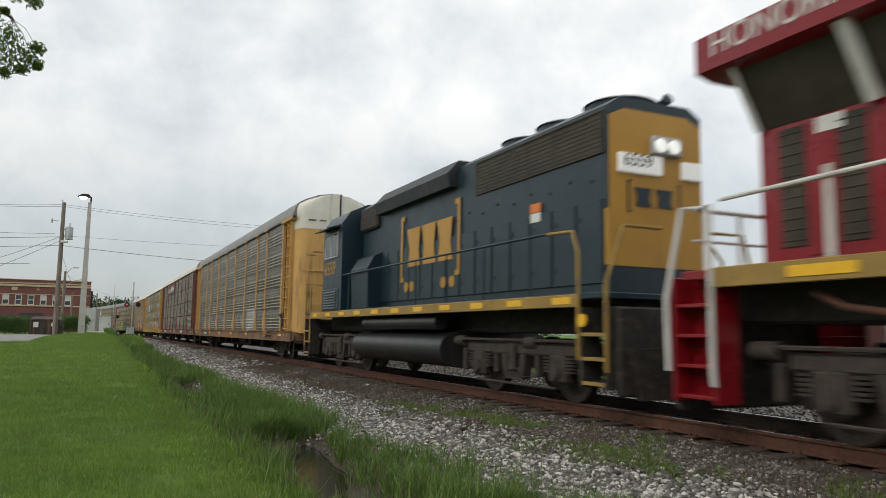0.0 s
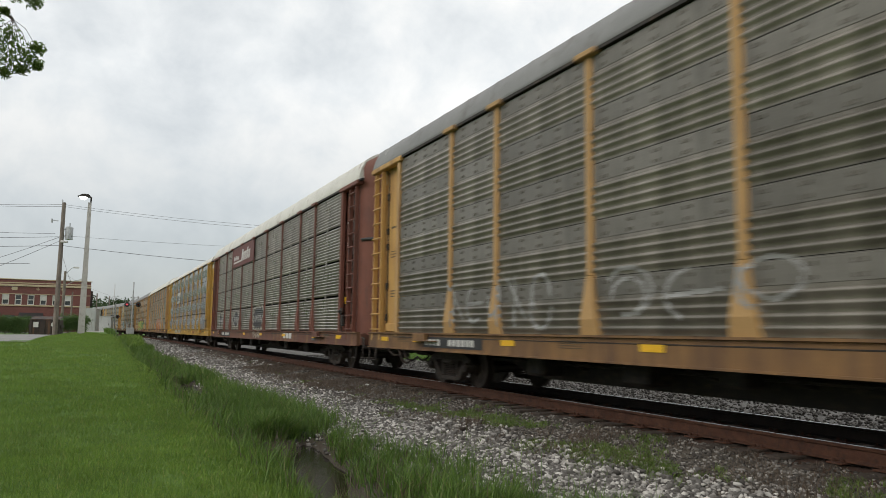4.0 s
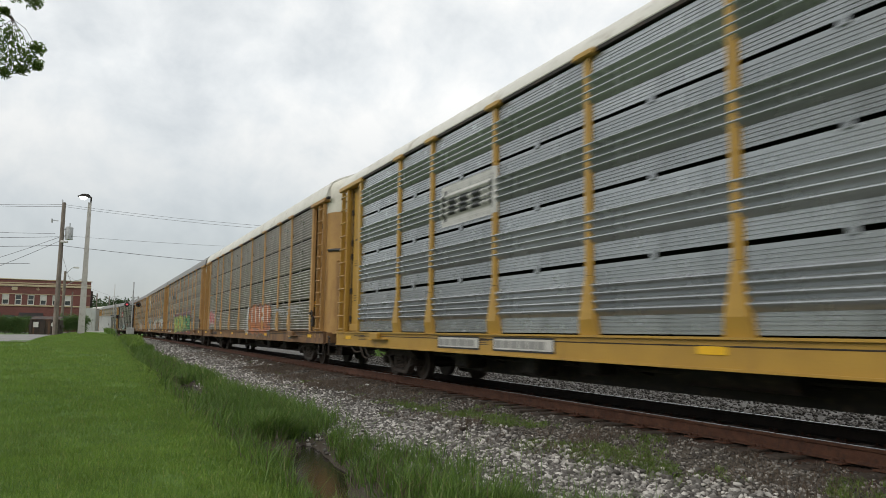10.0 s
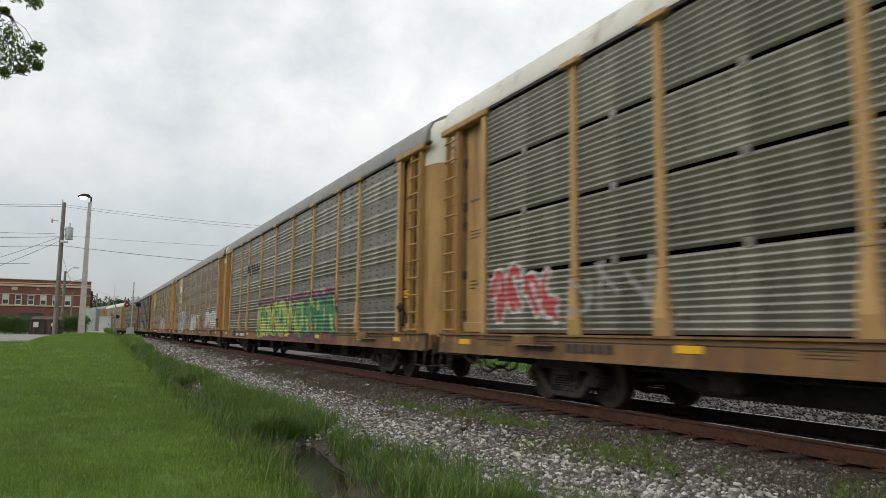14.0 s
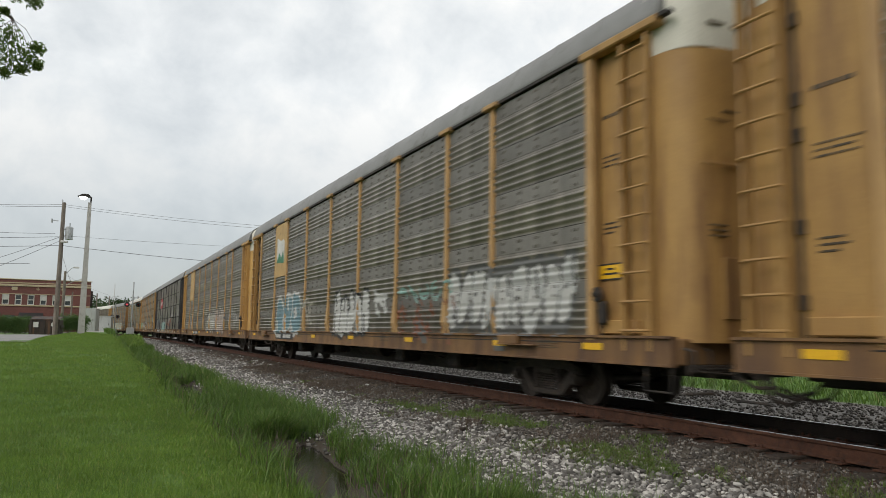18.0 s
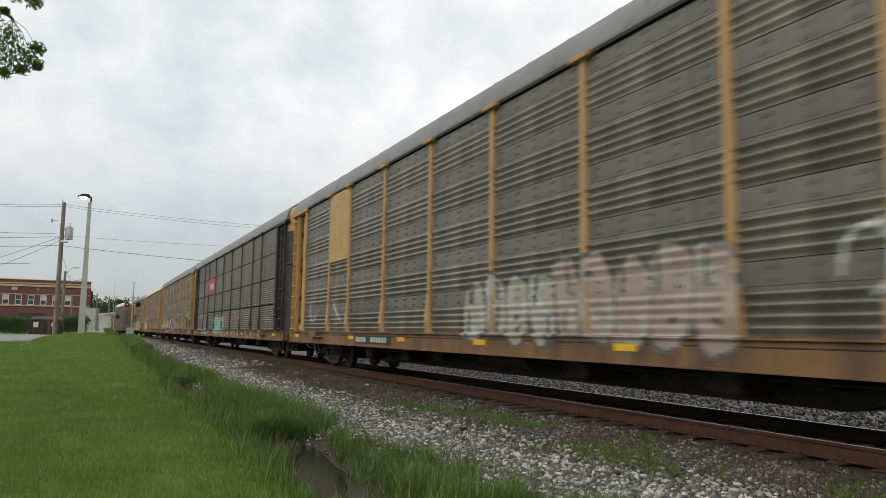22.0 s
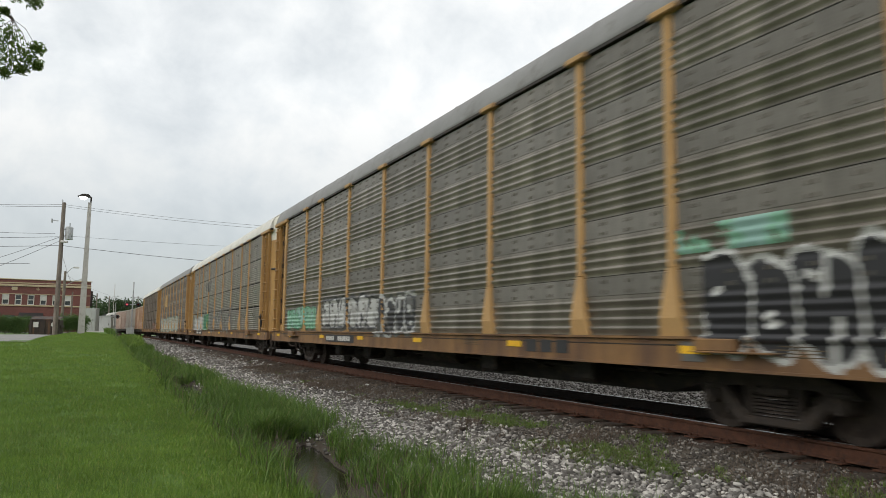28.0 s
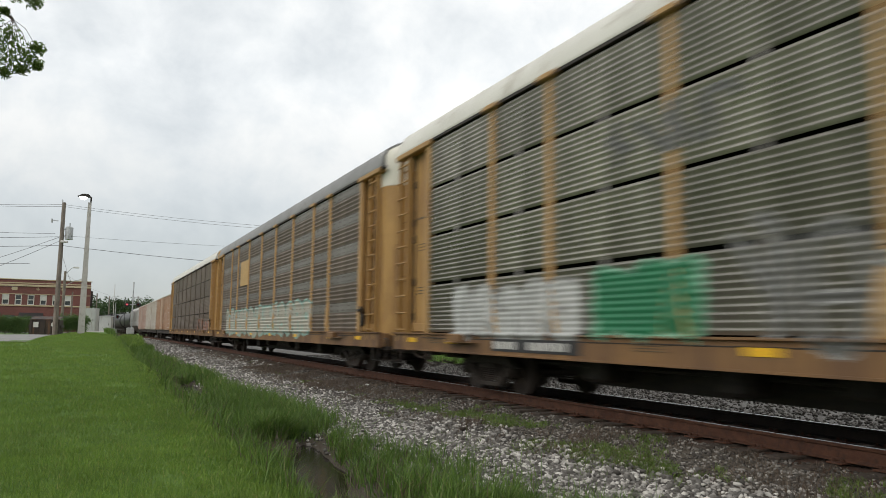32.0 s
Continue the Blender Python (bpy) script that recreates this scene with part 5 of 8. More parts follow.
graffiti(9, 1.6, 4.25, 0.78, 2.25, ("black", "pale", None), 4, 96, 0.12, 0.05, kind="blocks", slant=0.12, label="black and white bubble graffito")
graffiti(9, 3.0, 4.65, 2.15, 2.5, ("mint", "teal", None), 4, 92, kind="stain", label="pale green spray haze", fullness=2.0)
graffiti(9, 21.3, 25.2, 1.15, 2.0, ("mint", "green", None), 6, 93, 0.08, 0.035, kind="blocks", shade="teal", label="mint green graffito")
graffiti(9, 15.4, 20.6, 1.15, 2.2, ("pale", "black", "smoke"), 6, 94, 0.15, 0.06, kind="blocks", shade="grey", label="white bubble graffito with dark rims")
graffiti(9, 13.0, 15.6, 1.0, 2.1, ("black", "pale", "smoke"), 4, 95, 0.07, 0.06, kind="blocks", shade="smoke")
graffiti(10, 17.5, 19.8, 1.0, 2.2, ("green", "mint", None), 3, 101, kind="blob", label="green block of paint")
graffiti(10, 20.0, 24.4, 0.95, 2.15, ("pale", "grey", None), 5, 102, 0.1, 0.06, kind="blocks", label="pale grey block graffito")
graffiti(10, 8.7, 17.2, 0.8, 2.6, ("smoke", "grey", None), 9, 103, 0.05, 0.03, kind="letters", label="sprawling grey and black graffito")
graffiti(10, 16.9, 19.4, 3.5, 4.2, ("smoke", "smoke", None), 4, 104, 0.08, kind="scrawl", label="dark overpainted smear")
graffiti(11, 6.6, 24.0, 0.8, 2.3, ("cream", "teal", None), 14, 111, 0.12, 0.08, kind="blocks", label="long row of pale teal graffiti")
graffiti(12, 2.0, 8.0, 0.9, 2.0, ("rust", "grey", None), 6, 121, 0.07, 0.03)

# ---- the dark blue four-axle locomotive, hood end first ----
BLUE = surf("dark_blue_grey_paint", (0.004, 0.020, 0.033), (0.007, 0.025, 0.038), 0.42, 0, 1.0, 60, 0.05, (0.045, 0.046, 0.044), 0.14, True)
LOCO_GOLD = surf("ochre_yellow_paint", (0.50, 0.27, 0.035), (0.44, 0.23, 0.03), 0.5, 0, 1.0, 60, 0.06, (0.24, 0.15, 0.06), 0.15, True)
GRILLE = surf("dark_radiator_grille", (0.04, 0.034, 0.027), (0.07, 0.058, 0.042), 0.7, 0.2, 2, 90, 0.3)
LOCO_SOOT = surf("sooty_blue_paint", (0.008, 0.013, 0.017), (0.014, 0.018, 0.021), 0.55, 0, 1.2, 60, 0.06, (0.04, 0.036, 0.03), 0.25, True)
TANK_SOOT = surf("oily_black_tank_paint", (0.012, 0.012, 0.014), (0.02, 0.02, 0.021), 0.42, 0, 1.4, 60, 0.06, (0.045, 0.038, 0.03), 0.3, True)
GLASS = surf("dark_cab_glass", (0.02, 0.025, 0.03), (0.03, 0.035, 0.04), 0.08, 0, 2, 10, 0.0)
LOCO_RED = surf("glossy_red_paint", (0.245, 0.006, 0.012), (0.215, 0.005, 0.011), 0.3, 0, 1.0, 60, 0.03)
DECK_TAN = surf("ochre_deck_edge", (0.36, 0.225, 0.05), (0.29, 0.18, 0.045), 0.6, 0, 1.5, 60, 0.08, (0.16, 0.11, 0.06), 0.2)
ORANGE = surf("orange_warning_sticker", (0.75, 0.2, 0.03), (0.7, 0.18, 0.03), 0.5, 0, 4, 60, 0.0)


HEAD_LENS = surf("dim_headlight_lens", (0.75, 0.76, 0.72), (0.7, 0.7, 0.68), 0.15, emit=0.9, bump=0)
LIT_BOARD = surf("lit_number_board", (0.72, 0.72, 0.70), (0.68, 0.68, 0.66), 0.4, emit=0.4, bump=0)


def loco_truck_mesh(axles, half):
    """A heavy cast frame with swing hangers, springs and journal boxes, for two or three axles."""
    s = Shape()
    for e in (-1, 1):
        s.box((e * 1.08, 0, 0.86), (0.17, 2 * half + 1.0, 0.22), 0.04)
        for a in axles:
            s.box((e * 1.08, a, 0.56), (0.22, 0.46, 0.5), 0.05)
            s.cyl((e * 1.16, a, 0.51), (e * 1.25, a, 0.51), 0.15, 0.13, n=16)
            for w in (-0.34, 0.34):
                for c in range(5):
                    s.cyl((e * 1.1, a + w, 0.5 + c * 0.055), (e * 1.1, a + w, 0.535 + c * 0.055), 0.09, n=12)
                s.box((e * 1.1, a + w * 1.9, 0.62), (0.14, 0.12, 0.46), 0.03)
            s.cyl((e * 1.13, a + 0.62, 0.98), (e * 1.13, a + 0.98, 0.98), 0.11, n=14)
            s.box((e * 0.78, a + 0.58, 0.5), (0.12, 0.1, 0.36), 0.03)
        mids = [(p + q) / 2 for p, q in zip(axles, axles[1:])]
        for m in mids:
            s.prism([(m - 0.42, 0.78), (m - 0.3, 0.32), (m + 0.3, 0.32), (m + 0.42, 0.78), (m + 0.26, 0.78), (m + 0.2, 0.44), (m - 0.2, 0.44), (m - 0.26, 0.78)], min(e * 1.0, e * 1.2), max(e * 1.0, e * 1.2), "x")
            for c in range(5):
                s.box((e * 1.12, m, 0.37 + c * 0.035), (0.16, 0.72 - c * 0.08, 0.024), 0.006)
            s.box((e * 1.2, m, 0.72), (0.1, 0.2, 0.5), 0.03)
        s.tube([(e * 1.2, axles[0] - 0.6, 1.02), (e * 1.2, axles[-1] + 0.6, 1.02)], 0.03, 6)
        s.tube([(e * 1.2, axles[0], 0.24), (e * 1.2, axles[-1], 0.24)], 0.025, 6)
    s.box((0, 0, 0.75), (1.9, 0.5, 0.34), 0.05)
    return s.mesh("truck", TRUCK_IRON)


def emblem(parent, at, widths, h, gap, mat, name, label, turn=0.0):
    """A maker's mark as plain blocks between square brackets, in the y-z plane and running towards -y: a bracket that carries the other pieces."""
    t = h * 0.12

    def bracket(y, way):
        b = Shape().box((0, y - t / 2, h / 2), (0.006, t, h * 1.7), 0.002)
        b.box((0, y - t if way > 0 else y, h * 1.32), (0.0062, t * 2, t), 0.002)
        return b.box((0, y - t if way > 0 else y, -h * 0.32), (0.0062, t * 2, t), 0.002)

    def place(me):
        me.transform(Matrix.Rotation(turn, 4, "Z"))
        return me

    root = part(name, place(bracket(0.0, 1).mesh(name, mat)), parent, at, label)
    y = -h * 0.42
    for w in widths:
        v = [(x, y - w * p, h * q) for x in (-0.004, 0.004) for p, q in ((0.12, 0.0), (1.0, 0.0), (0.88, 0.42), (1.0, 1.0), (0.0, 1.0), (0.2, 0.5))]
        block = Shape().add(v, [(0, 1, 2, 3, 4, 5), (11, 10, 9, 8, 7, 6)] + [(i, i + 6, (i + 1) % 6 + 6, (i + 1) % 6) for i in range(6)])
        part("emblem_block", place(block.mesh("emblem_block", mat)), root)
        y -= w + gap
    part("emblem_bracket", place(bracket(y - h * 0.2, -1).mesh("emblem_bracket", mat)), root)


SIDE_TURN = Matrix(((0, 0, -1), (-1, 0, 0), (0, 1, 0))).to_4x4()
END_TURN = Matrix(((1, 0, 0), (0, 0, -1), (0, 1, 0))).to_4x4()


def put_text(text, h, mat, parent, at, turn, label):
    me = lettering(text, h, mat)
    me.transform(turn)
    return part("lettering", me, parent, at, label)


def blue_loco(at):
    L = thing("diesel_locomotive", pose(TRACK_X, at, 0), "dark blue road-switcher locomotive with an ochre hood end", "locomotive", "locomotives of the train")
    MOVERS.append((L, at, 5.18))
    tm = loco_truck_mesh((-1.37, 1.37), 1.37)
    running_gear(L, (-5.18, 5.18), (-1.37, 1.37), tm, LOCO_WHEELS, 0.508, (-1, 1), 8.5)
    hood = [(-0.96, 1.77), (-0.98, 4.80), (-0.72, 4.97), (0.72, 4.97), (0.98, 4.80), (0.96, 1.77)]
    part("hood", Shape().prism(hood[::-1], -7.72, 3.9, "y").mesh("hood", BLUE), L)
    end = [(-0.96, 2.22), (-0.96, 4.64), (-0.66, 4.78), (0.66, 4.78), (0.96, 4.64), (0.96, 2.22)]
    ends = Shape().prism(end[::-1], -7.735, -7.715, "y")
    ends.box((-0.963, -7.66, 3.26), (0.012, 0.1, 2.05), 0.002)
    part("hood_end", ends.mesh("hood_end", LOCO_GOLD), L, label="ochre yellow hood end")
    g = Shape()
    for y0, y1 in ((-7.6, -3.32),):
        for e in (-1, 1):
            g.box((e * 0.975, (y0 + y1) / 2, 4.39), (0.03, y1 - y0, 0.66), 0.004)
            for z in (4.05, 4.73):
                g.box((e * 0.992, (y0 + y1) / 2, z), (0.03, y1 - y0 + 0.06, 0.04), 0.006)
            for y in (y0, y0 + 1.4, y0 + 2.75, y1):
                g.box((e * 0.992, y, 4.39), (0.026, 0.05, 0.68), 0.006)
            for k in range(9):
                g.box((e * 0.991, (y0 + y1) / 2, 4.09 + k * 0.075), (0.012, y1 - y0, 0.014), 0.002)
    part("radiator_grille", g.mesh("radiator_grille", GRILLE), L)
    d = [(-1.18, 4.38), (-1.24, 4.68), (-0.95, 5.0), (0.95, 5.0), (1.24, 4.68), (1.18, 4.38)]
    part("dynamic_brake_housing", Shape().prism(d[::-1], -2.4, 2.3, "y").mesh("dynamic_brake_housing", LOCO_SOOT), L)
    for y in (-6.85, -5.3, -3.95):
        f = Shape().cyl((0, y, 4.85), (0, y, 5.12), 0.62, n=28).cyl((0, y, 5.12), (0, y, 5.16), 0.66, 0.6, n=28)
        part("roof_fan", f.mesh("roof_fan", BLUE), L)
    for y in (0.3, 1.6):
        part("roof_fan", Shape().cyl((0, y, 4.97), (0, y, 5.1), 0.55, n=24).mesh("roof_fan", BLUE), L)
    part("exhaust_stack", Shape().box((0, -0.9, 4.98), (0.5, 0.35, 0.3), 0.04).mesh("exhaust_stack", STEEL_DARK), L)
    part("horn", Shape().cyl((0.45, -7.2, 5.02), (0.45, -7.55, 5.16), 0.04, 0.1, n=10).box((0.45, -7.3, 4.97), (0.1, 0.2, 0.12), 0.02).mesh("horn", BLUE), L)
    hd = Shape().box((0, 0, 0), (0.03, 0.66, 1.35), 0.012).mesh("hood_door", BLUE)
    latch = Shape().box((0, 0, 0), (0.03, 0.05, 0.09), 0.006).mesh("latch", BLUE)
    for k in range(15):
        y = -7.25 + k * 0.72
        for e in (-1, 1):
            door = part("hood_door", hd, L, (e * 0.985, y, 2.62))
            for z in (-0.4, 0.4):
                part("latch", latch, door, (e * 0.016, 0.26, z))
    bolt = Shape().box((0, 0, 0), (0.02, 0.05, 0.05), 0.008).mesh("lifting_lug", STEEL_DARK)
    for k in range(14):
        part("lifting_lug", bolt, L, (-0.985, -7.3 + k * 0.62, 3.62 + 0.09 * (k % 2)))
    bl = [(-1.35, 1.8), (-1.4, 2.9), (-1.2, 3.25), (-0.88, 3.4), (-0.88, 1.8)]
    part("blower_housing", Shape().prism(bl[::-1], 2.3, 3.75, "y").mesh("blower_housing", BLUE), L)
    part("air_filter_housing", Shape().box((0, 3.2, 4.42), (2.2, 1.4, 0.7), 0.06).mesh("air_filter_housing", STEEL_DARK), L)
    cab = [(-1.50, 1.77), (-1.50, 4.42), (-1.25, 4.78), (-0.7, 5.04), (0.7, 5.04), (1.25, 4.78), (1.50, 4.42), (1.50, 1.77)]
    part("cab", Shape().prism(cab[::-1], 4.35, 6.3, "y").mesh("cab", BLUE), L)
    for x, y in ((-1.505, 5.72), (-1.505, 5.08), (1.505, 5.72), (1.505, 5.08)):
        part("cab_window", Shape().box((x, y, 3.8), (0.03, 0.6, 0.68), 0.02).mesh("cab_window", GLASS), L)
    fr = Shape()
    for z in (3.43, 4.17):
        fr.box((-1.515, 5.4, z), (0.035, 1.35, 0.05), 0.008)
    for y in (4.74, 5.4, 6.06):
        fr.box((-1.515, y, 3.8), (0.035, 0.06, 0.74), 0.008)
    part("window_frame", fr.mesh("window_frame", GALV), L)
    part("sun_visor", Shape().prism([(-1.5, 4.40), (-1.86, 4.28), (-1.86, 4.25), (-1.5, 4.34)], 4.6, 6.2, "y").mesh("sun_visor", BLUE), L)
    nose = [(-1.0, 1.77), (-1.0, 3.45), (-0.8, 3.68), (0.8, 3.68), (1.0, 3.45), (1.0, 1.77)]
    part("short_hood", Shape().prism(nose[::-1], 6.3, 7.9, "y").mesh("short_hood", BLUE), L)
    bb = part("battery_box", Shape().box((-1.42, 5.45, 2.12), (0.2, 1.75, 0.68), 0.03).mesh("battery_box", BLUE), L)
    lou = Shape().prism([(-1.515, 0.0), (-1.55, 0.0), (-1.515, 0.06)], -0.62, 0.62, "y").mesh("louvre", BLUE)
    for k in range(7):
        part("louvre", lou, bb, (0, 5.45, 1.83 + k * 0.082))
    part("warning_sticker", Shape().box((-1.006, 7.3, 3.2), (0.01, 0.34, 0.16), 0.003).mesh("warning_sticker", ORANGE), L)
    part("notice_sticker", Shape().box((-1.006, 7.3, 3.03), (0.01, 0.34, 0.16), 0.003).mesh("notice_sticker", WHITE_PAINT), L)
    part("notice_sticker", Shape().box((-1.006, 7.2, 2.02), (0.01, 0.18, 0.18), 0.003).mesh("notice_sticker", WHITE_PAINT), L)
    dk = Shape()
    dk.box((0, 0, 1.72), (3.0, 16.4, 0.1), 0.015)
    part("walkway", dk.mesh("walkway", BLUE), L)
    de = Shape()
    for e in (-1, 1):
        de.box((e * 1.5, 0, 1.655), (0.05, 15.2, 0.2), 0.01)
    part("deck_edge", de.mesh("deck_edge", DECK_TAN), L, label="ochre stripe along the deck edge")
    for k in range(11):
        part("reflector", cached("locotape", lambda: Shape().box((0, 0, 0), (0.008, 0.5, 0.11), 0.002).mesh("reflector", YELLOW_TAPE)), L, (-1.53, -7.2 + k * 1.42, 1.66))
    step = Shape().box((0, 0, 0), (0.36, 0.52, 0.05), 0.01).mesh("step", STEEL_DARK)
    edge = Shape().box((0, 0, 0), (0.02, 0.52, 0.055), 0.004).mesh("step_edge", DECK_TAN)
    cheek = Shape().box((0, 0, 0), (0.38, 0.04, 1.2), 0.01).mesh("step_cheek", STEEL_DARK)
    for e in (-1, 1):
        for y in (-8.0, 8.0):
            for k in range(3):
                s1 = part("step", step, L, (e * 1.33, y, 0.42 + k * 0.36))
                part("step_edge", edge, s1, (e * 0.185, 0, 0))
            for s2 in (-0.29, 0.29):
                part("step_cheek", cheek, L, (e * 1.33, y + s2, 0.95))
    for y in (-8.35, 8.35):
        part("pilot", Shape().box((0, y, 0.9), (2.7, 0.1, 1.3), 0.03).mesh("pilot", STEEL_DARK), L)
    for y in (-8.42, 8.42):
        pl = Shape().prism([(-1.2, 0.95), (-1.0, 0.2), (1.0, 0.2), (1.2, 0.95)][::-1], y - 0.04, y + 0.04, "y")
        part("snow_plough", pl.mesh("snow_plough", STEEL_DARK), L)
    tank = [(math.copysign(abs(math.cos(a)) ** 0.55, math.cos(a)) * 1.42, 0.78 + math.copysign(abs(math.sin(a)) ** 0.8, math.sin(a)) * 0.43) for a in [(-k - 0.5) * math.pi / 14 for k in range(28)]]
    part("fuel_tank", Shape().prism(tank, -2.5, 3.4, "y").mesh("fuel_tank", TANK_SOOT), L)
    part("air_reservoir", Shape().cyl((-1.25, -2.2, 1.37), (-1.25, 2.6, 1.37), 0.165, n=18).cyl((-1.25, 2.6, 1.37), (-1.25, 2.7, 1.37), 0.165, 0.1, n=18).mesh("air_reservoir", TANK_SOOT), L)
    part("centre_sill", Shape().box((0, 0, 1.42), (1.3, 16.0, 0.55), 0.03).mesh("centre_sill", STEEL_DARK), L)
    hr = Shape()
    for e in (-1, 1):
        hr.tube([(e * 1.47, -6.7, 2.78), (e * 1.47, 4.2, 2.82)], 0.024, 8)
        for k in range(7):
            y = -6.2 + k * 1.65
            hr.tube([(e * 1.47, y, 1.75), (e * 1.47, y, 2.8)], 0.018, 6)
    part("side_handrail", hr.mesh("side_handrail", BLUE), L)
    for e in (-1, 1):
        for pts in ([(e * 1.5, -7.62, 0.75), (e * 1.5, -7.62, 2.4), (e * 1.44, -7.4, 2.75), (e * 1.44, -6.7, 2.78)], [(e * 1.5, -8.3, 0.6), (e * 1.5, -8.3, 1.9), (e * 1.2, -8.35, 2.75), (e * 0.5, -8.35, 2.75)], [(e * 1.5, 7.7, 0.75), (e * 1.5, 7.7, 2.6)], [(e * 1.5, 8.3, 0.6), (e * 1.5, 8.3, 2.75), (e * 0.5, 8.35, 2.75)]):
            part("end_handrail", Shape().tube(pts, 0.03, 8).mesh("end_handrail", DECK_TAN), L)
    nb = Shape().box((-0.36, -7.76, 3.88), (0.9, 0.06, 0.32), 0.03)
    part("number_board", nb.mesh("number_board", LIT_BOARD), L)
    put_text("6559", 0.21, BLACK_PAINT, L, (-0.72, -7.797, 3.775), END_TURN, "black road number")
    part("number_board", Shape().box((0.70, -7.77, 3.86), (0.42, 0.06, 0.30), 0.03).mesh("number_board", LIT_BOARD), L)
    put_text("6559", 0.42, LOCO_GOLD, L, (-1.507, 6.12, 2.78), SIDE_TURN, "ochre road number")
    hl = Shape().box((0.16, -7.78, 4.22), (0.62, 0.1, 0.32), 0.08)
    part("headlight", hl.mesh("headlight", GALV), L)
    for x in (-0.02, 0.26):
        part("headlight_lens", Shape().cyl((x + 0.04, -7.83, 4.22), (x + 0.04, -7.86, 4.22), 0.12, 0.1, n=16).mesh("headlight_lens", HEAD_LENS), L)
    emblem(L, (-1.012, 0.82, 2.78), (0.84, 0.84, 0.84), 0.97, 0.06, LOCO_GOLD, "side_emblem", "ochre block emblem on the hood")
    for y in (0.45, 0.1, -1.75, -2.2):
        part("emblem_dot", Shape().cyl((-1.0, y, 2.28), (-1.012, y, 2.28), 0.13, n=18).mesh("emblem_dot", LOCO_GOLD), L)
    emblem(L, (-0.62, -7.75, 3.2), (0.36, 0.36), 0.30, 0.08, BLUE, "end_emblem", "dark blue block emblem on the hood end", radians(90))
    part("warning_sticker", Shape().box((-1.008, -5.65, 3.42), (0.01, 0.34, 0.17), 0.003).mesh("warning_sticker", ORANGE), L)
    part("notice_sticker", Shape().box((-1.008, -5.65, 3.24), (0.01, 0.34, 0.17), 0.003).mesh("notice_sticker", WHITE_PAINT), L)
    part("marker_light", Shape().cyl((-1.51, -7.75, 1.35), (-1.54, -7.75, 1.35), 0.1, n=16).mesh("marker_light", YELLOW_TAPE), L)
    part("roof_beacon", Shape().cyl((-0.7, 5.9, 4.6), (-0.7, 5.9, 4.82), 0.07, n=12).mesh("roof_beacon", ORANGE), L)
    return L


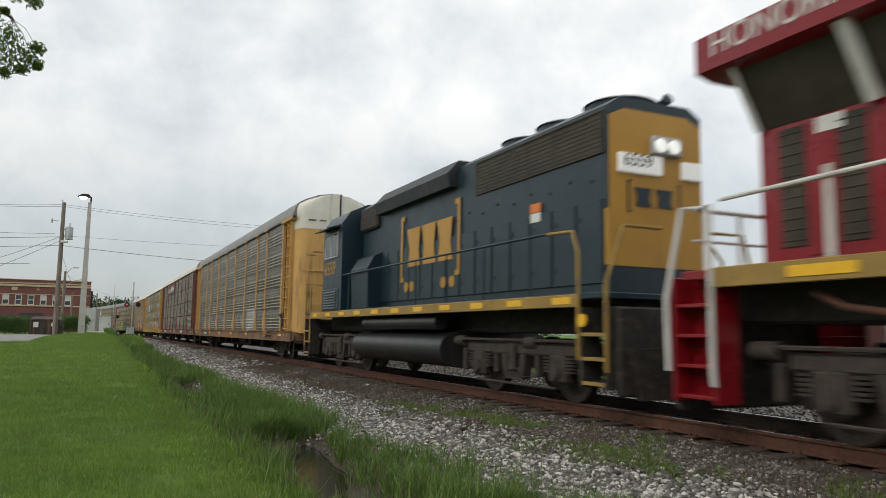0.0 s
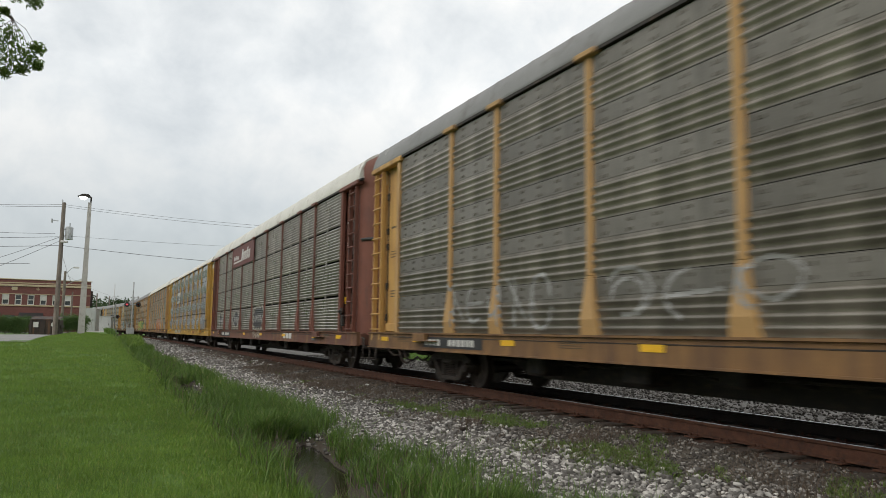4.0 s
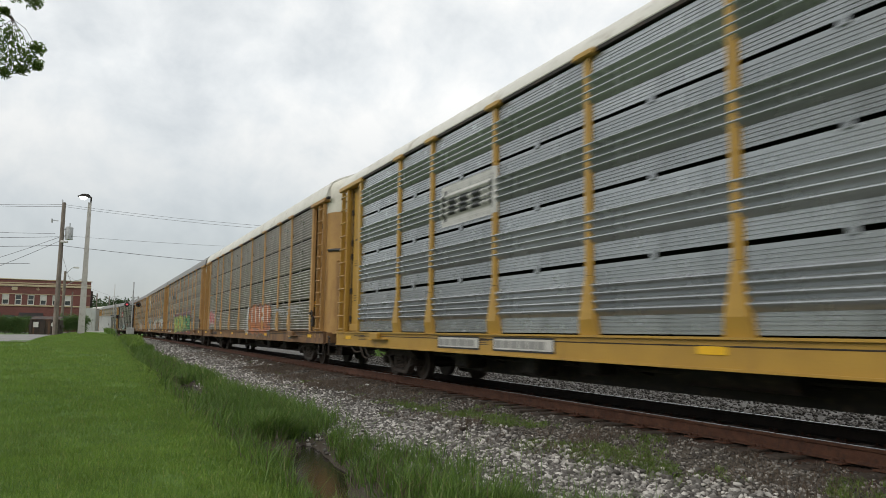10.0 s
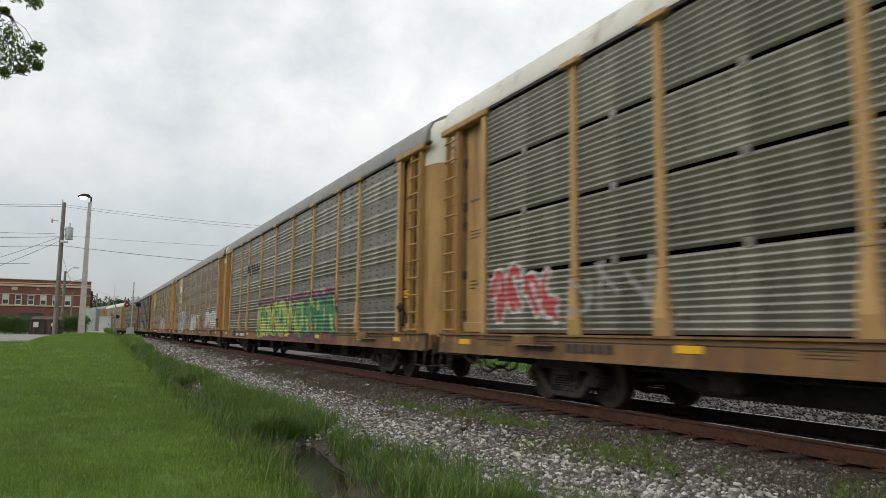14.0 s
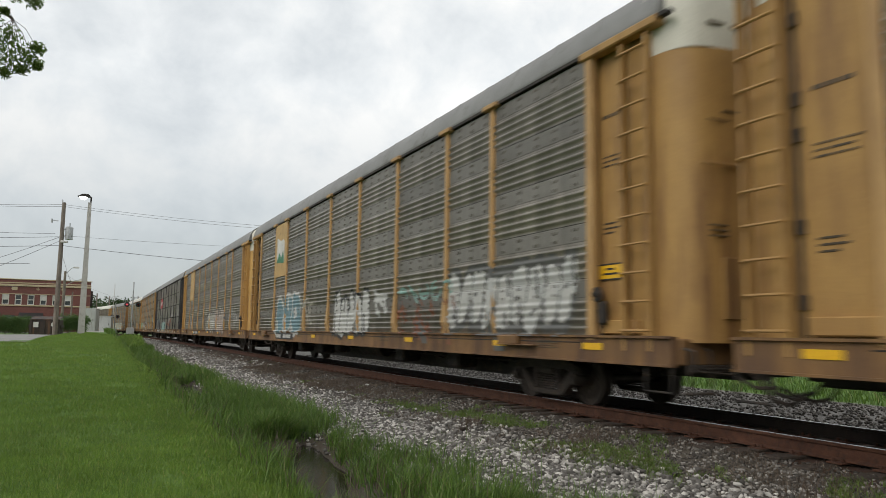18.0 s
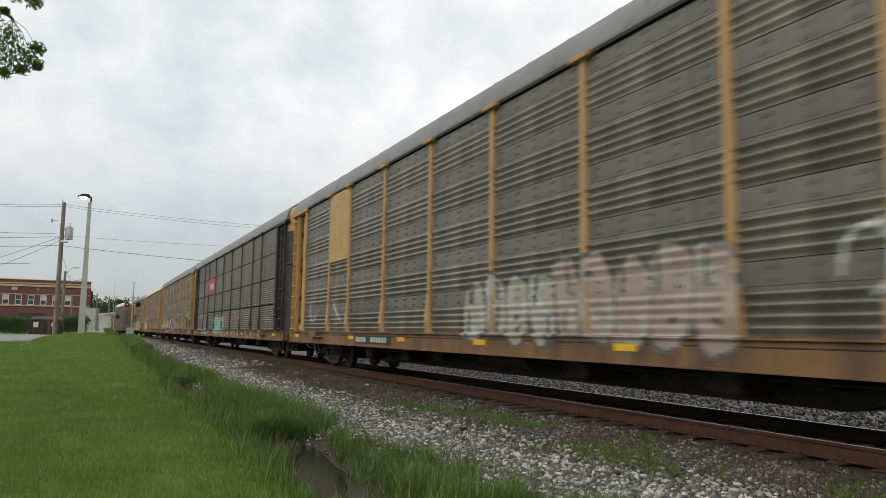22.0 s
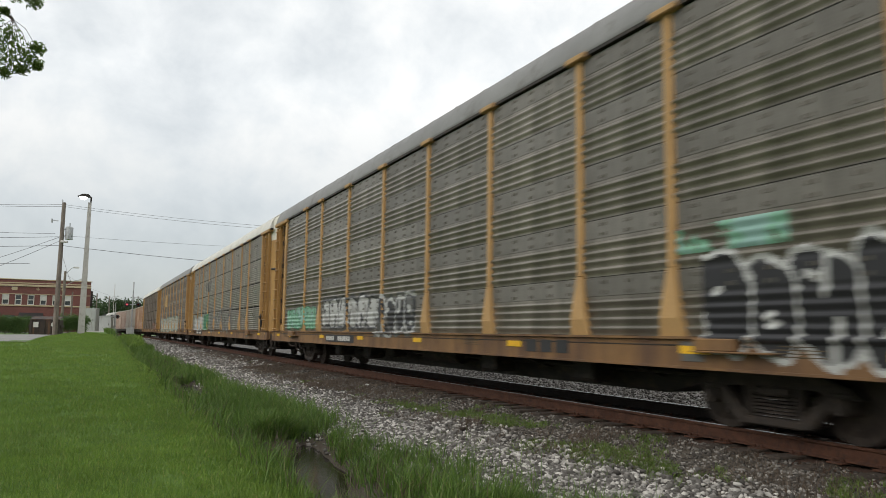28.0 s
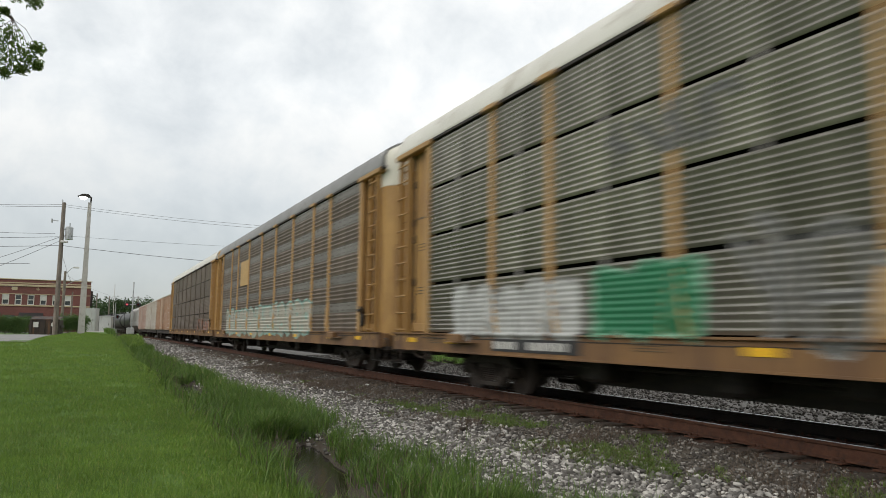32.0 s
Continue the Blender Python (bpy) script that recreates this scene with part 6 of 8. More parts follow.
# ---- the red six-axle locomotive: its radiator end trails ----
def red_loco(at):
    L = thing("diesel_locomotive", pose(TRACK_X, at, 0), "glossy red six-axle locomotive with white lettering and overhanging radiator", "locomotive", "locomotives of the train")
    MOVERS.append((L, at, 6.7))
    tm = loco_truck_mesh((-1.87, 0.0, 1.87), 1.87)
    running_gear(L, (-6.7, 6.7), (-1.87, 0.0, 1.87), tm, LOCO_WHEELS, 0.508, (-1, 1), 10.9)
    hood = [(-0.98, 1.95), (-0.98, 3.62), (-0.9, 4.3), (0.9, 4.3), (0.98, 3.62), (0.98, 1.95)]
    part("hood", Shape().prism(hood[::-1], -5.6, 9.5, "y").mesh("hood", LOCO_RED), L)
    wing = [(-1.35, 4.30), (-1.60, 4.36), (-1.60, 4.80), (-1.2, 4.92), (1.2, 4.92), (1.60, 4.80), (1.60, 4.36), (1.35, 4.30)]
    part("radiator_wing", Shape().prism(wing[::-1], 5.2, 9.9, "y").mesh("radiator_wing", LOCO_RED), L, label="red overhanging radiator hood")
    part("roof_plinth", Shape().box((0, 7.4, 4.96), (2.0, 3.6, 0.12), 0.03).mesh("roof_plinth", LOCO_RED), L)
    sc = Shape()
    for e in (-1, 1):
        pr = [(e * 0.99, 3.62), (e * 1.42, 4.36), (e * 0.9, 4.36)]
        sc.prism(pr if e > 0 else pr[::-1], 5.3, 9.45, "y")
    part("radiator_screen", sc.mesh("radiator_screen", GRILLE), L)
    for y, r in ((9.46, 0.035), (8.0, 0.085), (6.6, 0.085), (5.4, 0.05)):
        for e in (-1, 1):
            part("wing_strut", Shape().cyl((e * 1.03, y, 3.6), (e * 1.48, y, 4.38), r, n=12).mesh("wing_strut", WHITE_PAINT), L)
    gr = Shape().box((0, 0, 0), (0.03, 0.34, 1.4), 0.01)
    for k in range(11):
        gr.box((0, 0, -0.62 + k * 0.125), (0.05, 0.32, 0.02), 0.004)
    gr = gr.mesh("vent_grille", GRILLE)
    for y in (9.05, 8.3, 7.3, 6.6, 5.9):
        for e in (-1, 1):
            part("vent_grille", gr, L, (e * 0.985, y, 2.86))
    dr = Shape().box((0, 0, 0), (0.03, 0.32, 1.5), 0.01).mesh("hood_door", LOCO_RED)
    for y in (8.68, 7.8, 6.95):
        part("hood_door", dr, L, (-0.988, y, 2.8))
    part("notice_sticker", Shape().box((-1.0, 8.55, 3.5), (0.01, 0.34, 0.18), 0.003).mesh("notice_sticker", WHITE_PAINT), L)
    cab = [(-1.5, 1.95), (-1.5, 4.1), (-1.2, 4.5), (1.2, 4.5), (1.5, 4.1), (1.5, 1.95)]
    part("cab", Shape().prism(cab[::-1], -9.0, -5.6, "y").mesh("cab", LOCO_RED), L)
    part("cab_window", Shape().box((-1.505, -7.0, 3.6), (0.03, 1.2, 0.66), 0.02).mesh("cab_window", GLASS), L)
    part("short_hood", Shape().box((0, -9.6, 2.75), (1.7, 1.3, 1.6), 0.15).mesh("short_hood", LOCO_RED), L)
    part("walkway", Shape().box((0, 0, 1.88), (3.05, 20.6, 0.12), 0.015).mesh("walkway", LOCO_RED), L)
    de = Shape()
    for e in (-1, 1):
        de.box((e * 1.545, 0, 1.83), (0.05, 19.6, 0.24), 0.01)
    part("deck_edge", de.mesh("deck_edge", DECK_TAN), L)
    for y in (8.3, 5.0, 1.0, -3.0, -7.0):
        part("reflector", cached("redtape", lambda: Shape().box((0, 0, 0), (0.01, 0.8, 0.12), 0.002).mesh("reflector", YELLOW_TAPE)), L, (-1.576, y, 1.83))
    cheek = Shape().box((0, 0, 0), (0.4, 0.05, 1.55), 0.015).mesh("step_cheek", LOCO_RED)
    step = Shape().box((0, 0, 0), (0.38, 0.62, 0.05), 0.01).mesh("step", LOCO_RED)
    riser = Shape().box((0, 0, 0), (0.06, 0.66, 1.5), 0.01).mesh("step_back", LOCO_RED)
    for y in (-10.1, 10.1):
        for e in (-1, 1):
            for s2 in (-0.34, 0.34):
                part("step_cheek", cheek, L, (e * 1.36, y + s2, 1.1))
            for k in range(4):
                part("step", step, L, (e * 1.34, y, 0.4 + k * 0.37))
            part("step_back", riser, L, (e * 1.2, y, 1.1))
        part("pilot", Shape().box((0, y * 1.04, 0.85), (2.9, 0.1, 1.3), 0.03).mesh("pilot", STEEL_DARK), L)
    wr = Shape()
    for e in (-1, 1):
        wr.tube([(e * 1.56, 9.6, 2.75), (e * 1.56, 0, 2.95), (e * 1.56, -5.5, 2.95)], 0.028, 8)
        for k in range(9):
            y = 8.2 - k * 1.6
            wr.box((e * 1.54, y, 2.4), (0.03, 0.09, 1.0), 0.008)
        wr.tube([(e * 1.58, 9.75, 0.55), (e * 1.6, 9.75, 0.7), (e * 1.6, 9.75, 2.7), (e * 1.3, 10.2, 2.75)], 0.035, 8)
        wr.tube([(e * 1.58, 10.5, 0.7), (e * 1.6, 10.5, 1.6), (e * 1.5, 10.3, 2.75), (e * 1.3, 10.2, 2.75)], 0.035, 8)
    for x in (-1.1, -0.5, 0.5, 1.1):
        wr.tube([(x, 10.3, 1.95), (x, 10.3, 2.75)], 0.03, 8)
    wr.tube([(-1.3, 10.3, 2.75), (1.3, 10.3, 2.75)], 0.03, 8)
    wr.tube([(-1.3, 10.3, 2.35), (1.3, 10.3, 2.35)], 0.02, 8)
    part("handrail", wr.mesh("handrail", WHITE_PAINT), L, label="white handrails and stanchions")
    tank = [(-1.4, 1.6), (-1.45, 0.9), (-1.1, 0.4), (1.1, 0.4), (1.45, 0.9), (1.4, 1.6)]
    part("fuel_tank", Shape().prism(tank[::-1], -3.4, 3.4, "y").mesh("fuel_tank", STEEL_DARK), L)
    part("centre_sill", Shape().box((0, 0, 1.55), (1.6, 20.4, 0.5), 0.03).mesh("centre_sill", STEEL_DARK), L)
    part("cable_loom", Shape().tube([(-1.3, 8.6, 1.62), (-1.38, 8.2, 1.45), (-1.38, 7.6, 1.36), (-1.38, 7.0, 1.4), (-1.3, 6.5, 1.6)], 0.04, 8).mesh("cable_loom", RAIL_RUST), L)
    put_text("HONORING", 0.30, WHITE_PAINT, L, (-1.604, 9.66, 4.43), SIDE_TURN, "white capital letters")
    return L


# ---- the tail of the train ----
BOX_PAINTS = [surf("mottled_peach_boxcar", (0.47, 0.31, 0.21), (0.33, 0.18, 0.11), 0.75, 0, 0.8, 50, 0.1, (0.56, 0.5, 0.43), 0.55, True),
              surf("chalky_white_boxcar", (0.58, 0.56, 0.52), (0.48, 0.43, 0.37), 0.75, 0, 0.8, 50, 0.1, (0.36, 0.22, 0.14), 0.4, True),
              surf("faded_pink_boxcar", (0.5, 0.38, 0.33), (0.4, 0.28, 0.23), 0.75, 0, 0.8, 50, 0.1, (0.58, 0.55, 0.51), 0.45, True)]
TANK_BLACK = surf("grimy_black_tank", (0.03, 0.03, 0.033), (0.05, 0.048, 0.047), 0.5, 0, 1.0, 50, 0.1, (0.1, 0.085, 0.075), 0.25, True)
HOPPER_GREY = surf("pale_grey_hopper", (0.5, 0.5, 0.48), (0.43, 0.43, 0.41), 0.6, 0, 1.0, 50, 0.1, (0.28, 0.25, 0.22), 0.25, True)


def boxcar(at, mat, label):
    c = thing("boxcar", pose(TRACK_X, at, 0), label, "railway car", "boxcars of the train")
    MOVERS.append((c, at, 6.2))
    running_gear(c, (-6.2, 6.2), (-0.89, 0.89), FREIGHT_TRUCK, FREIGHT_WHEELS, 0.419, (-1, 1), 8.0)
    part("body", Shape().box((0, 0, 2.75), (3.0, 16.2, 3.4), 0.03).mesh("body", mat), c)
    rib_me = Shape().box((0, 0, 2.75), (0.06, 0.12, 3.3), 0.015).mesh("side_rib", mat)
    for k in range(17):
        y = -7.9 + k * 0.985
        if abs(y) > 1.9:
            for e in (-1, 1):
                part("side_rib", rib_me, c, (e * 1.52, y, 0))
    roof = [(-1.55, 4.42), (-1.55, 4.5), (-0.7, 4.66), (0.7, 4.66), (1.55, 4.5), (1.55, 4.42)]
    part("roof", Shape().prism(roof[::-1], -8.15, 8.15, "y").mesh("roof", ROOF_WHITE), c)
    for e, a in ((-1, 0.0), (1, math.pi)):
        d = Shape().box((-1.58, 0, 2.72), (0.07, 3.4, 3.2), 0.02)
        for k in range(5):
            d.box((-1.62, 0, 1.5 + k * 0.6), (0.03, 3.2, 0.07), 0.01)
        for y in (-1.5, -0.1, 0.1, 1.5):
            d.cyl((-1.64, y, 1.1), (-1.64, y, 4.4), 0.02, n=6)
        part("door", d.mesh("door", mat), c, rz=a)
    ld = Shape()
    for e in (-1, 1):
        for s in (-1, 1):
            for k in range(9):
                z = 1.3 + k * 0.36
                ld.tube([(e * 1.58, s * 7.4, z), (e * 1.58, s * 7.85, z)], 0.02, 6)
    part("ladder", ld.mesh("ladder", WHITE_PAINT), c)
    part("underframe", Shape().box((0, 0, 0.85), (2.8, 16.0, 0.34), 0.03).mesh("underframe", STEEL_DARK), c)
    return c


def tank_car(at):
    c = thing("tank_car", pose(TRACK_X, at, 0), "grimy black cylindrical railway tank car", "railway car", "tank cars of the train")
    MOVERS.append((c, at, 6.4))
    running_gear(c, (-6.4, 6.4), (-0.89, 0.89), FREIGHT_TRUCK, FREIGHT_WHEELS, 0.419, (-1, 1), 8.3)
    t = Shape()
    rings = [(-8.05, 0.35), (-7.95, 0.9), (-7.7, 1.3), (-7.35, 1.48), (7.35, 1.48), (7.7, 1.3), (7.95, 0.9), (8.05, 0.35)]
    for (y0, r0), (y1, r1) in zip(rings, rings[1:]):
        t.cyl((0, y0, 2.7), (0, y1, 2.7), r0, r1, n=28, cap=(y0 < -8 or y1 > 8))
    part("tank", t.mesh("tank", TANK_BLACK), c)
    part("manway", Shape().cyl((0, 0, 4.1), (0, 0, 4.5), 0.45, n=18).box((0, 0, 4.3), (1.3, 1.6, 0.06), 0.01).mesh("manway", TANK_BLACK), c)
    part("underframe", Shape().box((0, 0, 1.0), (0.8, 16.2, 0.4), 0.03).box((0, -7.6, 1.12), (3.0, 1.3, 0.1), 0.02).box((0, 7.6, 1.12), (3.0, 1.3, 0.1), 0.02).mesh("underframe", STEEL_DARK), c)
    part("ladder", Shape().tube([(-1.5, -0.25, 1.1), (-1.55, -0.25, 4.3)], 0.025, 6).tube([(-1.5, 0.25, 1.1), (-1.55, 0.25, 4.3)], 0.025, 6).mesh("ladder", TANK_BLACK), c)
    return c


def hopper_car(at):
    c = thing("covered_hopper_car", pose(TRACK_X, at, 0), "pale grey covered hopper car with ribbed sides", "railway car", "hopper cars of the train")
    MOVERS.append((c, at, 6.2))
    running_gear(c, (-6.2, 6.2), (-0.89, 0.89), FREIGHT_TRUCK, FREIGHT_WHEELS, 0.419, (-1, 1), 8.3)
    prof = [(-1.5, 1.6), (-1.55, 4.1), (-1.1, 4.55), (1.1, 4.55), (1.55, 4.1), (1.5, 1.6)]
    b = Shape().prism(prof[::-1], -7.0, 7.0, "y")
    for k in range(12):
        for e in (-1, 1):
            b.box((e * 1.57, -6.6 + k * 1.2, 2.85), (0.08, 0.1, 2.5), 0.01)
    part("body", b.mesh("body", HOPPER_GREY), c)
    h = Shape()
    for y in (-4.6, 0, 4.6):
        v = [(-1.4, y - 2.2, 1.6), (1.4, y - 2.2, 1.6), (1.4, y + 2.2, 1.6), (-1.4, y + 2.2, 1.6), (-0.5, y - 0.5, 0.5), (0.5, y - 0.5, 0.5), (0.5, y + 0.5, 0.5), (-0.5, y + 0.5, 0.5)]
        h.add(v, [(0, 1, 2, 3), (7, 6, 5, 4), (0, 4, 5, 1), (1, 5, 6, 2), (2, 6, 7, 3), (3, 7, 4, 0)])
    part("hopper_chutes", h.mesh("hopper_chutes", HOPPER_GREY), c)
    part("underframe", Shape().box((0, 0, 1.0), (0.9, 16.2, 0.36), 0.03).mesh("underframe", STEEL_DARK), c)
    return c


blue_loco(16.9)
red_loco(-3.25)
TAIL = FRONTS[-1] + 28.5
for k, m in enumerate(BOX_PAINTS):
    boxcar(TAIL + 8.3 + k * 17.3, m, ("peach-coloured boxcar with flaking paint", "chalky white boxcar with rusty streaks", "faded pink and white boxcar")[k])
hopper_car(TAIL + 3 * 17.3 + 8.6)
for k in range(7):
    tank_car(TAIL + 3 * 17.3 + 17.4 + 8.5 + k * 17.3)


# ---- the town beyond the lawn ----
def ground_z(x, y):
    return float(height(x, y))


WOOD_POLE = surf("grey_weathered_pole_wood", (0.17, 0.145, 0.12), (0.24, 0.205, 0.17), 0.9, 0, 3, 40, 0.4, (0.08, 0.065, 0.055), 0.4, True)
BRICK_RED = surf("red_brown_brick", (0.19, 0.072, 0.06), (0.15, 0.058, 0.05), 0.85, 0, 0.5, 9, 0.3, (0.12, 0.05, 0.042), 0.3)
CREAM_STONE = surf("cream_stone_band", (0.50, 0.41, 0.27), (0.43, 0.35, 0.23), 0.8, 0, 1, 40, 0.1)
PANE = surf("dark_window_glass", (0.05, 0.06, 0.065), (0.08, 0.09, 0.095), 0.1, 0, 2, 10, 0.0)
FRAME_WHITE = surf("white_window_frame", (0.68, 0.67, 0.63), (0.6, 0.59, 0.56), 0.6, 0, 2, 60, 0.0)
DUMP_BROWN = surf("rusty_brown_steel", (0.06, 0.042, 0.034), (0.042, 0.034, 0.03), 0.8, 0.1, 1.5, 50, 0.2, (0.15, 0.075, 0.04), 0.35, True)
SILVER = surf("silver_enclosure_paint", (0.48, 0.49, 0.48), (0.42, 0.43, 0.425), 0.5, 0.25, 1.5, 60, 0.03, (0.33, 0.31, 0.28), 0.2, True)


def street_lamp():
    x, y = -0.57, 51.3
    z = ground_z(x, y) - 0.25
    L = thing("street_lamp", pose(x, y, z), "tall tapered concrete lamp post with a lit lamp", "street lamp")
    s = Shape()
    h, a, b = 9.05 - z, 0.2, 0.10
    s.add([(-a, -a, 0), (a, -a, 0), (a, a, 0), (-a, a, 0), (-b, -b, h), (b, -b, h), (b, b, h), (-b, b, h)], [(3, 2, 1, 0), (4, 5, 6, 7), (0, 1, 5, 4), (1, 2, 6, 5), (2, 3, 7, 6), (3, 0, 4, 7)])
    part("post", s.mesh("post", CONCRETE), L)
    part("arm", Shape().tube([(0.06, 0, h), (0.06, 0, h + 0.35), (-0.1, 0, h + 0.42)], 0.05, 8).mesh("arm", STEEL_DARK), L)
    hd = Shape()
    hd.prism([(0.1, h + 0.32), (-0.1, h + 0.52), (-0.45, h + 0.52), (-0.72, h + 0.36), (-0.62, h + 0.33)], -0.16, 0.16, "y")
    part("lamp_head", hd.mesh("lamp_head", STEEL_DARK), L)
    part("lamp_lens", Shape().cyl((-0.38, 0, h + 0.335), (-0.38, 0, h + 0.17), 0.25, 0.14, n=16).mesh("lamp_lens", WHITE_LAMP), L, label="glowing white lens")


def pole(x, y, top, r=0.16, name="utility_pole", label="weathered wooden utility pole", arms=0, lean=0.0):
    z = ground_z(x, y) - 0.2
    P = thing(name, pose(x, y, z, 0, lean, 0), label, "utility pole", "utility poles of the town")
    part("post", Shape().cyl((0, 0, 0), (0, 0, top - z), r, r * 0.72, n=12).mesh("post", WOOD_POLE), P)
    for k in range(arms):
        part("crossarm", Shape().box((0, 0, top - z - 0.4 - 0.9 * k), (2.2, 0.1, 0.12), 0.015).mesh("crossarm", WOOD_POLE), P)
        for e in (-1.0, -0.5, 0.5, 1.0):
            part("insulator", cached("insulator", lambda: Shape().cyl((0, 0, 0), (0, 0, 0.16), 0.05, 0.035, n=8).mesh("insulator", GALV)), P, (e, 0, top - z - 0.34 - 0.9 * k))
    return P


street_lamp()
main_pole = pole(-2.42, 61.6, 10.5, 0.19, label="tall weathered wooden utility pole with a transformer")
part("transformer", Shape().cyl((0.48, 0, 7.35), (0.48, 0, 8.25), 0.27, n=18).cyl((0.48, 0, 8.25), (0.48, 0, 8.32), 0.27, 0.2, n=18).cyl((0.5, 0, 8.3), (0.5, 0, 8.6), 0.05, 0.04, n=8).mesh("transformer", GALV), main_pole, label="grey can transformer")
part("bracket", Shape().box((0.22, 0, 7.6), (0.35, 0.08, 0.08), 0.01).box((0.22, 0, 8.1), (0.35, 0.08, 0.08), 0.01).mesh("bracket", GALV), main_pole)
part("top_pin", Shape().cyl((-0.05, 0, 9.9), (-0.12, 0, 10.35), 0.04, n=8).cyl((-0.3, 0, 8.7), (-0.75, 0, 8.75), 0.03, n=8).cyl((-0.72, 0, 8.55), (-0.72, 0, 8.85), 0.06, n=8).mesh("top_pin", GALV), main_pole)
part("service_lamp", Shape().box((0.2, -0.2, 7.15), (0.5, 0.2, 0.16), 0.04).mesh("service_lamp", FRAME_WHITE), main_pole)
far_pole = pole(-3.3, 101.0, 8.0, 0.2, arms=0, label="wooden pole with two street lights on arms")
for dx, top in ((1.1, 8.5), (1.85, 7.0)):
    h = top - ground_z(-3.3, 101.0) + 0.2
    lamp = part("lamp_arm", Shape().tube([(0.1, 0, h - 0.75), (dx * 0.6, 0, h - 0.1), (dx - 0.2, 0, h)], 0.035, 6).mesh("lamp_arm", GALV), far_pole)
    part("lamp_head", Shape().prism([(dx - 0.3, h - 0.06), (dx + 0.42, h - 0.08), (dx + 0.36, h + 0.1), (dx - 0.2, h + 0.12)], -0.16, 0.16, "y").mesh("lamp_head", FRAME_WHITE), lamp)
pole(-2.6, 112.0, 6.0, 0.14)
pole(0.65, 166, 8.2, 0.16)
pole(3.4, 187, 8.5, 0.17, arms=1)
pole(7.9, 176, 11.0, 0.16)
pole(10.4, 205, 9.4, 0.17, arms=1)
pole(24.0, 43.0, 8.0, 0.17)


def wire(a, b, sag, r=0.016, label="thin black overhead wire"):
    a, b = Vector(a), Vector(b)
    pts = []
    for k in range(15):
        t = k / 14
        p = a.lerp(b, t)
        p.z -= sag * 4 * t * (1 - t)
        pts.append(tuple(p))
    solo("overhead_wire", Shape().tube(pts, r * 0.75, 5).mesh("overhead_wire", BLACK_PAINT), label, "wire", "overhead wires")


T0 = (-2.5, 61.6)
wire((-16, 69.5, 11.2), (*T0, 10.35), 0.3)
wire((-16, 69.2, 10.95), (*T0, 10.2), 0.25)
wire((*T0, 10.35), (24.0, 43.0, 7.6), 0.45, 0.013)
wire((*T0, 10.2), (24.0, 43.0, 7.45), 0.5, 0.013)
wire((-16, 66.0, 8.6), (-2.9, 61.5, 8.1), 0.2)
wire((-16, 66.0, 7.7), (*T0, 7.9), 0.15, 0.02)
wire((-16, 66.5, 7.2), (*T0, 7.25), 0.2, 0.022, "thick black overhead cable")
wire((*T0, 7.25), (24.0, 43.0, 4.94), 0.4, 0.022, "thick black overhead cable")
wire((*T0, 8.0), (24.0, 43.0, 6.5), 0.3, 0.011)
wire((-10.5, 62.5, 4.6), (*T0, 7.9), 0.15, 0.02)
wire((-10.5, 62.5, 3.6), (*T0, 7.6), 0.15, 0.02)
wire((-12, 66.0, 5.9), (-4.6, 64.5, 6.0), 0.05, 0.02)
wire((*T0, 7.2), (-2.0, 101.0, 5.6), 0.4)
wire((-12.0, 64.0, 4.1), (-3.3, 101.0, 6.9), 0.5)
wire((-3.3, 101.0, 7.6), (10.4, 205, 9.0), 1.2)


def dumpster():
    x, y = -3.2, 66.0
    z = ground_z(x, y)
    D = thing("dumpster", pose(x, y, z - 0.1, 0, 0, -8), "brown rusty steel dumpster with white stickers", "dumpster")
    s = Shape().prism([(-0.75, 0.12), (0.75, 0.12), (0.75, 1.25), (-0.75, 1.25)][::-1], -1.05, 1.05, "x")
    for k in range(5):
        s.box((-0.9 + k * 0.45, -0.77, 0.7), (0.07, 0.06, 1.1), 0.01)
    part("bin", s.mesh("bin", DUMP_BROWN), D)
    for e in (-0.53, 0.53):
        lid = Shape().add([(e - 0.51, -0.8, 1.27), (e + 0.51, -0.8, 1.27), (e + 0.51, 0.8, 1.5), (e - 0.51, 0.8, 1.5), (e - 0.51, -0.8, 1.31), (e + 0.51, -0.8, 1.31), (e + 0.51, 0.8, 1.55), (e - 0.51, 0.8, 1.55)], [(3, 2, 1, 0), (4, 5, 6, 7), (0, 1, 5, 4), (1, 2, 6, 5), (2, 3, 7, 6), (3, 0, 4, 7)])
        part("lid", lid.mesh("lid", DUMP_BROWN), D)
    for e in (-1, 1):
        part("lift_sleeve", Shape().box((e * 1.1, 0, 0.75), (0.12, 1.2, 0.2), 0.02).mesh("lift_sleeve", DUMP_BROWN), D)
    part("sticker", Shape().box((-0.6, -0.81, 0.88), (0.36, 0.012, 0.4), 0.003).mesh("sticker", FRAME_WHITE), D)
    part("sticker", Shape().cyl((0.62, -0.805, 0.9), (0.62, -0.815, 0.9), 0.18, n=18).mesh("sticker", FRAME_WHITE), D)


dumpster()


